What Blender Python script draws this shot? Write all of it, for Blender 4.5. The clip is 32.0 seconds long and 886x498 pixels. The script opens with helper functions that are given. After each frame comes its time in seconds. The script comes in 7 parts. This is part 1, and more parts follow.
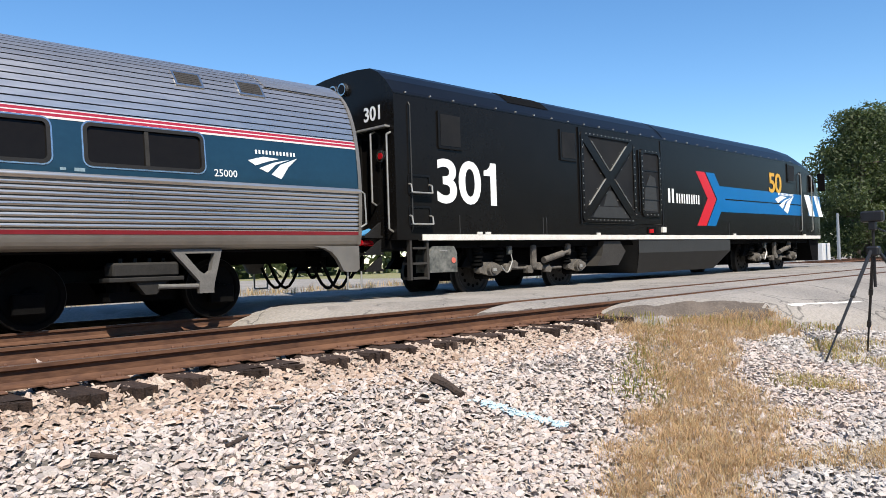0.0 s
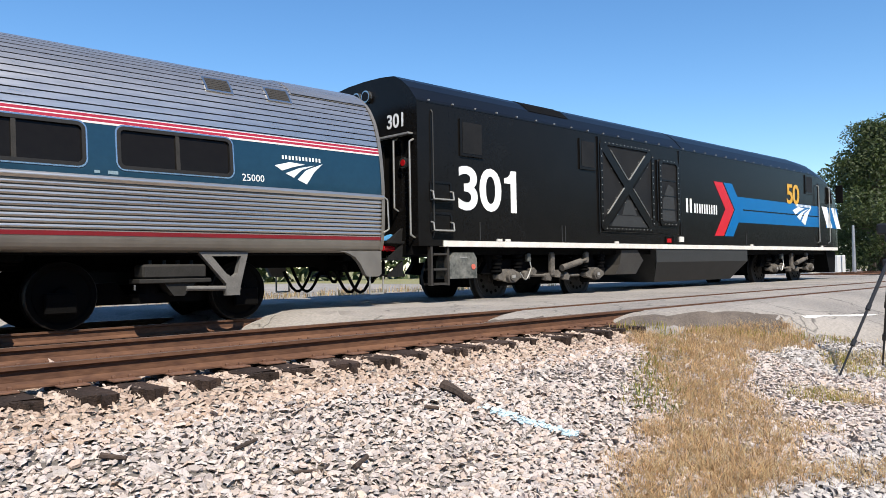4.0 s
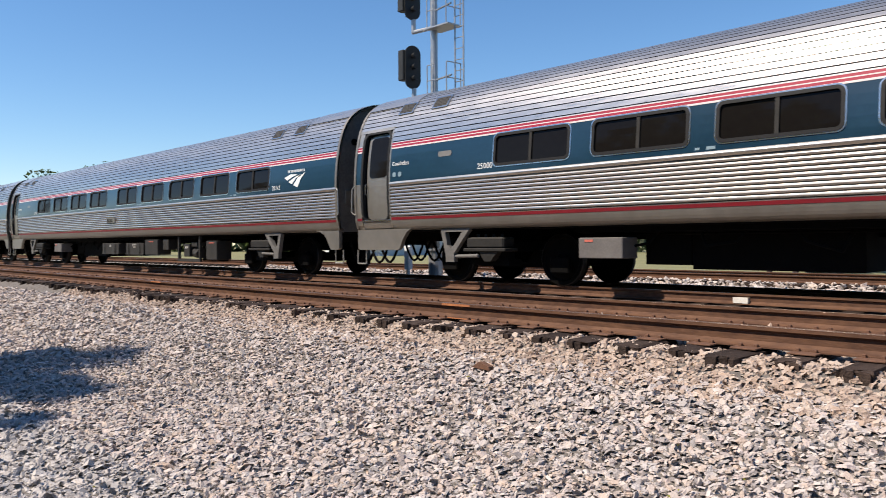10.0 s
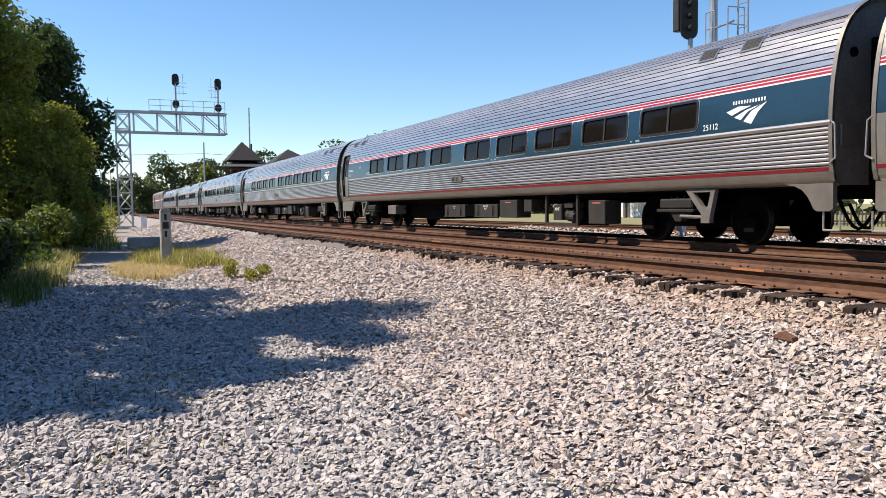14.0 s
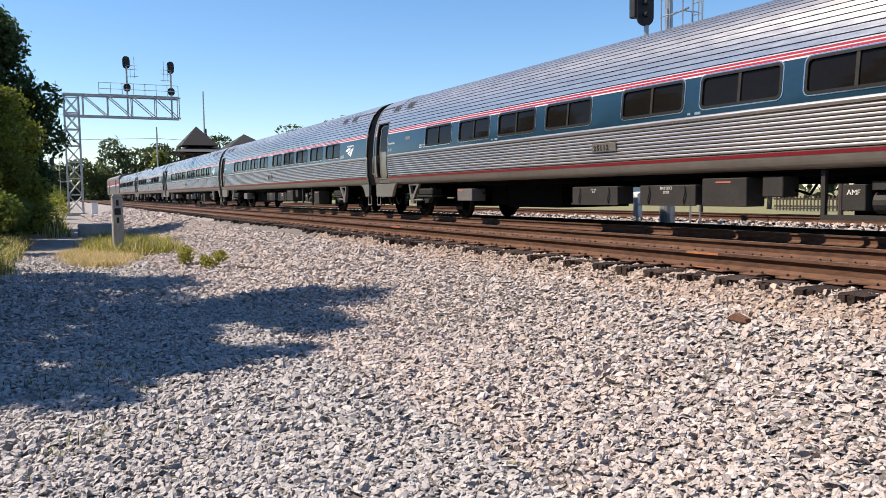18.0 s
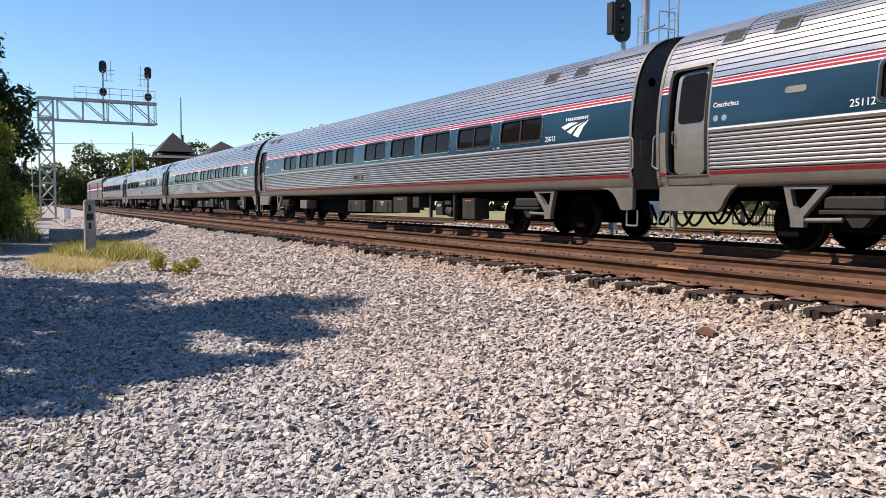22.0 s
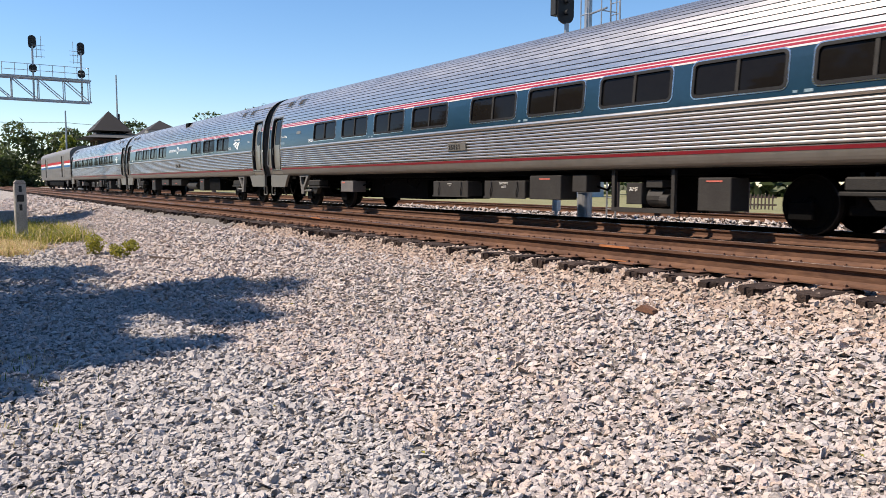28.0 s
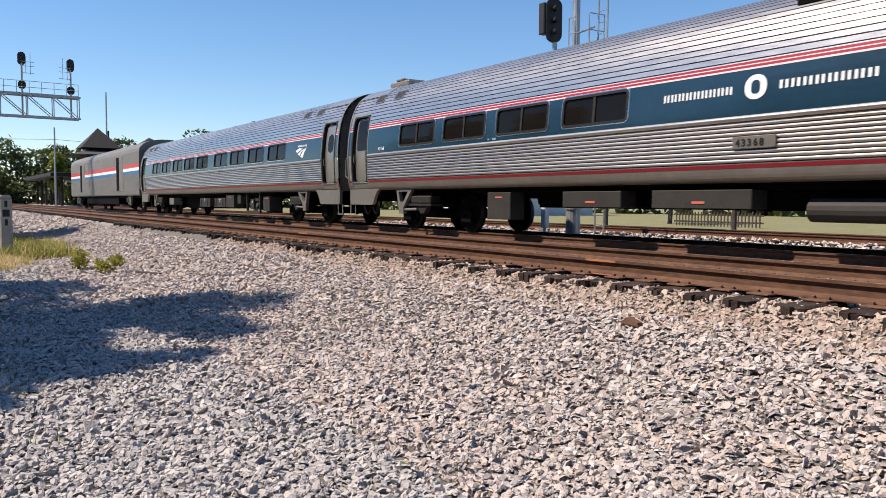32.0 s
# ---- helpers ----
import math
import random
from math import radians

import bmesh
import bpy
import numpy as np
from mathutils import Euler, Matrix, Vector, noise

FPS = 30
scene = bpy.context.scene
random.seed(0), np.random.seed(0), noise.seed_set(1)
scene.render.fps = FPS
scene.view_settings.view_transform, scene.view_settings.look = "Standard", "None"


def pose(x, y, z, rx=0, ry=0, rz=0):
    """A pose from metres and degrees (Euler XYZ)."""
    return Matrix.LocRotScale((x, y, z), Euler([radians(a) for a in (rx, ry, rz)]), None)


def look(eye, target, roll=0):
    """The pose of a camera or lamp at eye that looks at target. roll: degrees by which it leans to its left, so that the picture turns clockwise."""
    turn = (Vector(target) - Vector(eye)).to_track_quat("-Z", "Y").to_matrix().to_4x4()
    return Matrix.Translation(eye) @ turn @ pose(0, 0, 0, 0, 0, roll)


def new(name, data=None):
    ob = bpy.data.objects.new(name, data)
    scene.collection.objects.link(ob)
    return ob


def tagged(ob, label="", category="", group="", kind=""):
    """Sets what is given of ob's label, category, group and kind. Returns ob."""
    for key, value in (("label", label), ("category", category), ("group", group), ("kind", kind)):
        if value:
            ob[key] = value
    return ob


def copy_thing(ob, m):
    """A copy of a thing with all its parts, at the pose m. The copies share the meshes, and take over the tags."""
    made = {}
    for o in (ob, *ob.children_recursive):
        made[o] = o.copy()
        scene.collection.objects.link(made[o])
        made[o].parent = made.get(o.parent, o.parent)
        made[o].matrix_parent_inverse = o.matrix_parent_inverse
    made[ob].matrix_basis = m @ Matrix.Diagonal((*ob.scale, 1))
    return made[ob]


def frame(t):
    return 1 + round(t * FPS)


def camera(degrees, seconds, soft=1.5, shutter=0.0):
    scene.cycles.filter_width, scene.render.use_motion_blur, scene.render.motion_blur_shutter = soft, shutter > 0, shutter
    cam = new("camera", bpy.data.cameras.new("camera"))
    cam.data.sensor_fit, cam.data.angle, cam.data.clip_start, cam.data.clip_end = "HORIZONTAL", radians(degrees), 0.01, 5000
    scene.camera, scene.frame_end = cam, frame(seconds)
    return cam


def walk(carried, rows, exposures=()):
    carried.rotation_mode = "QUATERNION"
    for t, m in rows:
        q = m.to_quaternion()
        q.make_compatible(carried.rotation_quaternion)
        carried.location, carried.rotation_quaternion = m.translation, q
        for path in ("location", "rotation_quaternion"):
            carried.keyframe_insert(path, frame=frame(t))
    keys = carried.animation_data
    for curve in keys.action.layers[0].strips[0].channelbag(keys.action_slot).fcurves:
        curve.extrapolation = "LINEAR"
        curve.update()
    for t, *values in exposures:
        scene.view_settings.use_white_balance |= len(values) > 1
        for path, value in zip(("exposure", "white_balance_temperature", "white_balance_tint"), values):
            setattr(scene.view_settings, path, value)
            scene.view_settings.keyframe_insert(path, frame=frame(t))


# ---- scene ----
cam = camera(60.24, 32.0, soft=0.55, shutter=0.1)
PATH = [  # seconds, x, y, z, pitch, roll, yaw
    (0, 0.465, 0.053, 0.621, 0.94, 1.85, -44.93),
    (0.5, 0.473, 0.060, 0.619, 0.99, 1.63, -45.19),
    (1, 0.476, 0.063, 0.622, 1.03, 1.33, -45.12),
    (1.5, 0.476, 0.055, 0.618, 1.13, 1.30, -44.90),
    (2, 0.481, 0.058, 0.616, 1.22, 1.27, -44.71),
    (2.5, 0.479, 0.060, 0.617, 1.29, 1.24, -44.51),
    (4.5, 0.469, 0.057, 0.619, 1.45, 0.99, -43.92),
    (5, 0.466, 0.053, 0.614, 1.42, 1.05, -43.80),
    (5.5, 0.466, 0.052, 0.613, 1.31, 1.15, -43.53),
    (6, 0.472, 0.039, 0.613, 1.14, 1.34, -42.09),
    (6.5, 0.445, 0.033, 0.605, 1.01, 1.61, -39.01),
    (7, 0.427, 0.025, 0.611, 0.76, 1.89, -33.05),
    (7.5, 0.424, 0.082, 0.595, 0.65, 2.04, -22.36),
    (8, 0.339, 0.179, 0.570, 0.98, 2.30, -9.57),
    (8.5, 0.316, 0.244, 0.600, 1.00, 2.07, 5.42),
    (9, 0.193, 0.219, 0.621, 0.68, 1.24, 19.51),
    (9.5, 0.170, 0.176, 0.646, 0.25, 0.80, 33.73),
    (10, 0.168, 0.133, 0.657, -0.52, 0.42, 46.23),
    (10.5, 0.090, 0.063, 0.659, -1.37, 0.09, 55.98),
    (11, 0.031, 0.018, 0.658, -2.33, 0.02, 62.69),
    (11.5, -0.010, -0.013, 0.660, -3.08, 0.13, 66.24),
    (12, -0.008, -0.011, 0.654, -3.34, 0.28, 67.41),
    (12.5, -0.015, -0.005, 0.652, -3.31, 0.41, 67.16),
    (13, -0.001, 0.000, 0.652, -3.15, 0.61, 66.55),
    (13.5, 0.000, 0.009, 0.649, -3.15, 0.64, 66.02),
    (14, 0.008, 0.018, 0.644, -3.18, 0.71, 65.69),
    (14.5, 0.005, 0.022, 0.645, -3.26, 0.71, 65.39),
    (16.5, -0.021, 0.014, 0.635, -3.65, 0.41, 63.67),
    (17, -0.016, 0.015, 0.638, -3.86, 0.50, 63.22),
    (17.5, -0.020, 0.019, 0.634, -4.05, 0.59, 62.86),
    (18, -0.016, 0.025, 0.633, -4.28, 0.77, 62.60),
    (18.5, -0.010, 0.030, 0.634, -4.49, 1.09, 62.47),
    (19, -0.016, 0.034, 0.629, -4.59, 1.15, 62.34),
    (19.5, -0.005, 0.041, 0.629, -4.55, 1.12, 62.24),
    (20, 0.004, 0.043, 0.634, -4.38, 0.92, 62.10),
    (20.5, 0.007, 0.046, 0.632, -4.08, 0.58, 61.93),
    (21, 0.009, 0.052, 0.628, -3.76, 0.16, 61.69),
    (21.5, 0.004, 0.050, 0.629, -3.55, -0.12, 61.37),
    (22, 0.013, 0.053, 0.630, -3.47, -0.19, 60.96),
    (22.5, 0.015, 0.059, 0.627, -3.47, -0.23, 60.44),
    (23, 0.019, 0.057, 0.629, -3.57, -0.26, 59.91),
    (23.5, 0.019, 0.066, 0.627, -3.71, -0.32, 59.46),
    (24, 0.016, 0.065, 0.626, -3.87, -0.34, 59.03),
    (24.5, 0.015, 0.062, 0.621, -3.98, -0.36, 58.66),
    (25, 0.014, 0.060, 0.621, -4.05, -0.36, 58.30),
    (25.5, 0.015, 0.064, 0.623, -4.11, -0.29, 57.97),
    (27.5, 0.016, 0.066, 0.624, -4.59, -0.28, 57.01),
    (28, 0.015, 0.062, 0.623, -4.86, -0.21, 56.89),
    (28.5, 0.015, 0.064, 0.619, -5.04, -0.07, 56.74),
    (29, 0.017, 0.065, 0.616, -5.10, 0.08, 56.54),
    (29.5, 0.026, 0.066, 0.617, -5.10, 0.34, 56.35),
    (30, 0.035, 0.074, 0.618, -5.07, 0.66, 56.20),
    (30.5, 0.039, 0.083, 0.614, -4.97, 0.80, 56.17),
    (31, 0.043, 0.090, 0.615, -4.70, 0.56, 56.21),
    (31.5, 0.043, 0.089, 0.617, -4.28, -0.02, 56.23),
    (32, 0.031, 0.098, 0.573, -3.48, -0.39, 56.15),
]
EXPOSURE = [  # seconds, stops, kelvin, tint
    (0, 0.70, 6350, 9), (6, 0.70, 6350, 9), (7, 0.68, 6450, 10), (8, 0.58, 6550, 11), (9, 0.44, 6550, 11), (10, 0.55, 6600, 12),
    (11.5, 0.78, 6800, 13), (14, 0.77, 6750, 13), (18, 0.72, 6700, 13), (31, 0.66, 6700, 14), (32, 0.57, 6700, 14)]
walk(cam, [(t, pose(x, y, z, 90 + p, r, w)) for t, x, y, z, p, r, w in PATH], EXPOSURE)
TRAIN = [  # seconds, x of the coupling behind the locomotive
    (0, 8.89), (0.5, 8.91), (1, 8.92), (1.5, 8.92), (2, 8.93), (2.5, 8.95), (4.5, 9.21), (5, 9.33), (5.5, 9.47), (6, 9.65), (6.5, 9.84), (7, 10.07), (7.5, 10.35), (8, 10.68), (8.5, 11.11), (9, 11.65), (9.5, 12.19), (10, 12.76), (10.5, 13.35), (11, 13.93), (11.5, 14.53), (12, 15.18), (12.5, 15.87), (13, 16.62), (13.5, 17.42), (14, 18.26), (14.5, 19.15), (16.5, 23.31), (17, 24.52), (17.5, 25.80), (18, 27.16), (18.5, 28.61), (19, 30.15), (19.5, 31.79), (20, 33.53), (20.5, 35.38), (21, 37.32), (21.5, 39.38), (22, 41.54), (22.5, 43.82), (23, 46.21), (23.5, 48.72), (24, 51.35), (24.5, 54.09), (25, 56.96), (25.5, 59.94), (27.5, 73.13), (28, 76.73), (28.5, 80.46), (29, 84.31), (29.5, 88.29), (30, 92.39), (30.5, 96.61), (31, 100.94), (31.5, 105.40), (32, 109.98),
]

# ---- plan: x along the tracks, y across them, z up; rail top of the near track is z = 0
YA = 5.884           # near rail of the near track
GAUGE = 1.505
Y1 = YA + GAUGE / 2  # near track
Y2 = YA + 5.033 + GAUGE / 2  # the train's track
Z2 = -0.12
Y3 = 18.2            # third track
Z3 = -0.14
PITCH = 26.01        # one coach, coupler to coupler

# ---- world and sun
SUN_AZ = radians(25.8)
SUN_EL = radians(52)
world = bpy.data.worlds.new("sky")
scene.world = world
world.use_nodes = True
wn = world.node_tree.nodes
sky = wn.new("ShaderNodeTexSky")
sky.sky_type = "NISHITA"
sky.sun_disc = False
sky.sun_elevation = SUN_EL
to_sun = Vector((-math.sin(SUN_AZ) * math.cos(SUN_EL), -math.cos(SUN_AZ) * math.cos(SUN_EL), math.sin(SUN_EL)))
sky.sun_rotation = math.atan2(to_sun.x, to_sun.y)
sky.altitude, sky.air_density, sky.dust_density, sky.ozone_density = 60, 1.0, 0.05, 4.0
wn["Background"].inputs["Strength"].default_value = 0.105
deep = wn.new("ShaderNodeHueSaturation")
deep.inputs["Saturation"].default_value = 1.17
world.node_tree.links.new(sky.outputs[0], deep.inputs["Color"])
world.node_tree.links.new(deep.outputs[0], wn["Background"].inputs["Color"])
sun = new("sun", bpy.data.lights.new("sun", "SUN"))
sun.data.energy, sun.data.angle, sun.data.color = 5.0, radians(0.55), (1.0, 0.90, 0.77)
sun.matrix_world = look(to_sun * 50, (0, 0, 0))


# ---- materials
def material(name, color, rough=0.6, metal=0.0, color2=None, scale=8.0, bump=0.0, bump_scale=60.0, island=0.0, obj_random=0.0,
             coat=0.0, stretch=(1, 1, 1), rough_var=0.0, fine=None, spec=0.5):
    """A procedural surface: two scales of noise in colour and roughness, fine relief, and a shift from piece to piece."""
    m = bpy.data.materials.new(name)
    m.use_nodes = True
    nt = m.node_tree
    n, link = nt.nodes, nt.links.new
    b = n["Principled BSDF"]
    b.inputs["Metallic"].default_value = metal
    b.inputs["Roughness"].default_value = rough
    b.inputs["Coat Weight"].default_value = coat
    b.inputs["Specular IOR Level"].default_value = spec
    b.inputs["Coat Roughness"].default_value = 0.06
    tc = n.new("ShaderNodeTexCoord")
    mp = n.new("ShaderNodeMapping")
    mp.inputs["Scale"].default_value = stretch
    link(tc.outputs["Object"], mp.inputs["Vector"])
    c2 = color2 or tuple(0.72 * v for v in color)
    big = n.new("ShaderNodeTexNoise")
    big.inputs["Scale"].default_value, big.inputs["Detail"].default_value = scale, 4
    link(mp.outputs[0], big.inputs["Vector"])
    small = n.new("ShaderNodeTexNoise")
    small.inputs["Scale"].default_value, small.inputs["Detail"].default_value = fine or scale * 9, 3
    link(mp.outputs[0], small.inputs["Vector"])
    mean = n.new("ShaderNodeMath")
    mean.operation = "MULTIPLY_ADD"
    mean.inputs[1].default_value = 0.5
    link(small.outputs["Fac"], mean.inputs[0])
    half = n.new("ShaderNodeMath")
    half.operation = "MULTIPLY"
    half.inputs[1].default_value = 0.5
    link(big.outputs["Fac"], half.inputs[0])
    link(half.outputs[0], mean.inputs[2])
    ramp = n.new("ShaderNodeMapRange")
    ramp.inputs["From Min"].default_value, ramp.inputs["From Max"].default_value = 0.36, 0.64
    link(mean.outputs[0], ramp.inputs["Value"])
    mix = n.new("ShaderNodeMix")
    mix.data_type = "RGBA"
    mix.inputs[6].default_value, mix.inputs[7].default_value = (*c2, 1), (*color, 1)
    link(ramp.outputs[0], mix.inputs[0])
    out = mix.outputs[2]
    if island or obj_random:
        hsv = n.new("ShaderNodeHueSaturation")
        link(out, hsv.inputs["Color"])
        src = n.new("ShaderNodeNewGeometry").outputs["Random Per Island"] if island else n.new("ShaderNodeObjectInfo").outputs["Random"]
        k = island or obj_random
        v = n.new("ShaderNodeMapRange")
        v.inputs["To Min"].default_value, v.inputs["To Max"].default_value = 1 - k, 1 + k
        link(src, v.inputs["Value"])
        link(v.outputs[0], hsv.inputs["Value"])
        out = hsv.outputs[0]
    link(out, b.inputs["Base Color"])
    if rough_var:
        rv = n.new("ShaderNodeMapRange")
        rv.inputs["To Min"].default_value, rv.inputs["To Max"].default_value = max(0.02, rough - rough_var), min(1, rough + rough_var)
        link(ramp.outputs[0], rv.inputs["Value"])
        link(rv.outputs[0], b.inputs["Roughness"])
    if bump:
        bn = n.new("ShaderNodeTexNoise")
        bn.inputs["Scale"].default_value, bn.inputs["Detail"].default_value = bump_scale, 5
        link(mp.outputs[0], bn.inputs["Vector"])
        bp = n.new("ShaderNodeBump")
        bp.inputs["Strength"].default_value, bp.inputs["Distance"].default_value = bump, 0.02
        link(bn.outputs["Fac"], bp.inputs["Height"])
        link(bp.outputs[0], b.inputs["Normal"])
    return m


def stone_material(name, tones, rough=0.85, value=0.25):
    """Crushed stone: every piece picks its own tone."""
    m = material(name, (0.5, 0.5, 0.5), rough, bump=0.5, bump_scale=90, scale=14, spec=0.2)
    nt = m.node_tree
    n, link = nt.nodes, nt.links.new
    geo = n.new("ShaderNodeNewGeometry")
    ramp = n.new("ShaderNodeValToRGB")
    ramp.color_ramp.interpolation = "LINEAR"
    els = ramp.color_ramp.elements
    while len(els) < len(tones):
        els.new(0.5)
    for i, t in enumerate(tones):
        els[i].position, els[i].color = i / (len(tones) - 1), (*t, 1)
    link(geo.outputs["Random Per Island"], ramp.inputs[0])
    old = n["Principled BSDF"].inputs["Base Color"].links[0].from_socket
    hue = n.new("ShaderNodeMix")
    hue.data_type, hue.blend_type = "RGBA", "MULTIPLY"
    hue.inputs[0].default_value = 0.7
    bright = n.new("ShaderNodeBrightContrast")
    bright.inputs["Bright"].default_value = 0.40
    link(old, bright.inputs[0])
    link(ramp.outputs[0], hue.inputs[6])
    link(bright.outputs[0], hue.inputs[7])
    link(hue.outputs[2], n["Principled BSDF"].inputs["Base Color"])
    return m


STEEL = material("stainless_steel", (0.66, 0.62, 0.565), 0.31, 0.9, (0.58, 0.54, 0.49), scale=0.9, stretch=(0.15, 2, 3), rough_var=0.04, fine=5)
STEEL_ROOF = material("stainless_roof", (0.60, 0.57, 0.535), 0.29, 0.85, (0.50, 0.475, 0.445), scale=0.8, stretch=(0.3, 2, 2), rough_var=0.03, fine=9)
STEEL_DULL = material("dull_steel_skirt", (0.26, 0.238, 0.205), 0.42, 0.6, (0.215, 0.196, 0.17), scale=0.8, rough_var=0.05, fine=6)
STEEL_DOOR = material("door_steel", (0.40, 0.37, 0.325), 0.36, 0.75, (0.34, 0.315, 0.275), scale=0.7, rough_var=0.04, fine=6)
# Rib grooves: grime plus the shade of the gap, both in the colour.
GROOVE = material("shaded_grimy_groove", (0.075, 0.070, 0.065), 0.5, 0.5, (0.04, 0.037, 0.034), scale=4, stretch=(0.3, 2, 2))
RED_DARK = material("dull_red_line", (0.189, 0.01008, 0.01638), 0.4, 0.0, (0.1512, 0.00882, 0.01386), scale=3)
END_GREY = material("sooty_end_wall", (0.20, 0.185, 0.167), 0.6, 0.1, (0.13, 0.12, 0.108), scale=2.5, bump=0.1, spec=0.2)
BLUE = material("blue_band_paint", (0.00861, 0.03567, 0.0615), 0.28, 0.0, (0.00615, 0.02768, 0.05043), scale=1.5, coat=0.3)
RED = material("red_stripe_paint", (0.34, 0.018, 0.036), 0.35, 0.0, (0.28, 0.015, 0.030), scale=3, coat=0.2)
WHITE = material("white_paint", (0.80, 0.80, 0.78), 0.35, 0.0, (0.72, 0.72, 0.70), scale=3, coat=0.1)
STRIPE_WHITE = material("dusty_white_stripe", (0.62, 0.565, 0.55), 0.4, 0.0, (0.54, 0.49, 0.475), scale=2, stretch=(0.3, 1, 1))
DIRTY_WHITE = material("dusty_white_paint", (0.70, 0.68, 0.62), 0.5, 0.0, (0.55, 0.52, 0.47), scale=5)
GLASS = material("tinted_window_glass", (0.010, 0.009, 0.008), 0.05, 0.0, (0.008, 0.007, 0.0065), scale=1, spec=0.1)
GASKET = material("window_gasket", (0.02, 0.02, 0.02), 0.6, spec=0.2)
CHROME = material("bright_window_frame", (0.62, 0.62, 0.60), 0.22, 0.95, (0.5, 0.5, 0.49), scale=6)
# Darker than grimy black: the shade beneath the train is put into this colour.
UNDER = material("underframe_shade_black", (0.0042, 0.0039, 0.0036), 0.85, 0.0, (0.0024, 0.0024, 0.0024), scale=5, bump=0.3, bump_scale=30, spec=0.08)
BOX_GREY = material("equipment_box_paint", (0.03938, 0.03675, 0.03255), 0.6, 0.0, (0.02887, 0.02625, 0.02363), scale=3, bump=0.15, spec=0.2)
TRUCK_GREY = material("dusty_truck_steel", (0.034, 0.032, 0.029), 0.65, 0.2, (0.022, 0.021, 0.019), scale=6, bump=0.2, spec=0.2)
# Wheel steel darkened to near black to carry the car body's shadow.
WHEEL = material("shaded_wheel_steel", (0.0045, 0.00405, 0.003825), 0.7, 0.2, (0.0027, 0.002475, 0.00225), scale=7, spec=0.08)
# The same steel, darkened: the shade between flutes is put into the colour.
FLUTE = material("shaded_flute_valley", (0.13, 0.12, 0.108), 0.42, 0.6, (0.085, 0.079, 0.071), scale=2, stretch=(0.3, 2, 2))
BRACKET_GREY = material("grey_bracket_paint", (0.17, 0.163, 0.15), 0.6, 0.1, (0.11, 0.105, 0.098), scale=6, bump=0.1, spec=0.25)
SCUFFED = material("peeling_grey_green_paint", (0.16, 0.16, 0.145), 0.7, 0.0, (0.045, 0.05, 0.047), scale=4, fine=14, spec=0.2)
DUSTY_CAST = material("dusty_cast_iron", (0.15, 0.135, 0.115), 0.8, 0.0, (0.05, 0.045, 0.04), scale=7, bump=0.2, spec=0.2)
LOCO_WHEEL = material("dark_wheel", (0.045, 0.043, 0.041), 0.6, 0.1, (0.02, 0.019, 0.018), scale=5, spec=0.2)
BOX_LIGHT = material("dusty_light_box", (0.14, 0.13, 0.12), 0.65, 0.1, (0.10, 0.09, 0.085), scale=4, bump=0.1)
BAGGAGE_SILVER = material("dull_silver_paint", (0.20, 0.185, 0.165), 0.5, 0.3, (0.15, 0.135, 0.12), scale=1.2, stretch=(0.5, 1, 2))
TREAD = material("worn_tread", (0.05, 0.048, 0.045), 0.5, 0.6, spec=0.2)
BLACK = material("gloss_black_paint", (0.0085, 0.0078, 0.0072), 0.22, 0.0, (0.0060, 0.0055, 0.0051), scale=2.0, bump=0.015, bump_scale=3, spec=0.14)
BLACK_ROOF = material("satin_black_roof", (0.006, 0.006, 0.0062), 0.32, 0.0, (0.004, 0.004, 0.0042), scale=2, spec=0.22)
BLACK_GRILLE = material("dusty_screen", (0.016, 0.015, 0.014), 0.6, 0.0, (0.006, 0.006, 0.006), scale=1.6, fine=40, spec=0.2)
LOCO_BLUE = material("bright_blue_paint", (0.002, 0.118, 0.33), 0.3, 0.0, (0.002, 0.10, 0.28), scale=3, spec=0.2)
LOCO_RED = material("bright_red_paint", (0.50, 0.012, 0.022), 0.3, 0.0, (0.44, 0.010, 0.018), scale=3, spec=0.25)
YELLOW = material("golden_yellow_paint", (0.6375, 0.34, 0.017), 0.35)
TANK_GREY = material("grey_tank_paint", (0.0357, 0.03654, 0.0357), 0.5, 0.0, (0.0273, 0.02772, 0.02688), scale=2, bump=0.05, spec=0.2)
HANDRAIL = material("worn_handrail", (0.42, 0.41, 0.38), 0.4, 0.5)
RUST = material("rusty_rail", (0.128, 0.064, 0.036), 0.75, 0.05, (0.066, 0.032, 0.020), scale=3.0, bump=0.25, bump_scale=45, stretch=(0.35, 1, 1), fine=24, spec=0.25)
RUST_PLATE = material("rusty_plate", (0.15, 0.07125, 0.04125), 0.85, 0.1, (0.09, 0.045, 0.02625), scale=9, bump=0.3)
RAIL_TOP = material("rail_running_surface", (0.221, 0.1445, 0.102), 0.45, 0.6, (0.1445, 0.085, 0.0595), scale=2, stretch=(0.2, 4, 1))
TIE = material("creosoted_tie", (0.055, 0.037, 0.029), 0.85, 0.0, (0.017, 0.012, 0.010), scale=4, stretch=(3, 0.5, 3), bump=0.6, bump_scale=22, obj_random=0.35, spec=0.2)
BALLAST = stone_material("crushed_ballast", [(0.40, 0.365, 0.345), (0.55, 0.46, 0.40), (0.46, 0.415, 0.395), (0.62, 0.55, 0.51), (0.33, 0.30, 0.29), (0.54, 0.43, 0.355), (0.58, 0.53, 0.505), (0.48, 0.375, 0.31), (0.50, 0.46, 0.44), (0.57, 0.47, 0.43), (0.28, 0.25, 0.24), (0.53, 0.49, 0.46)])
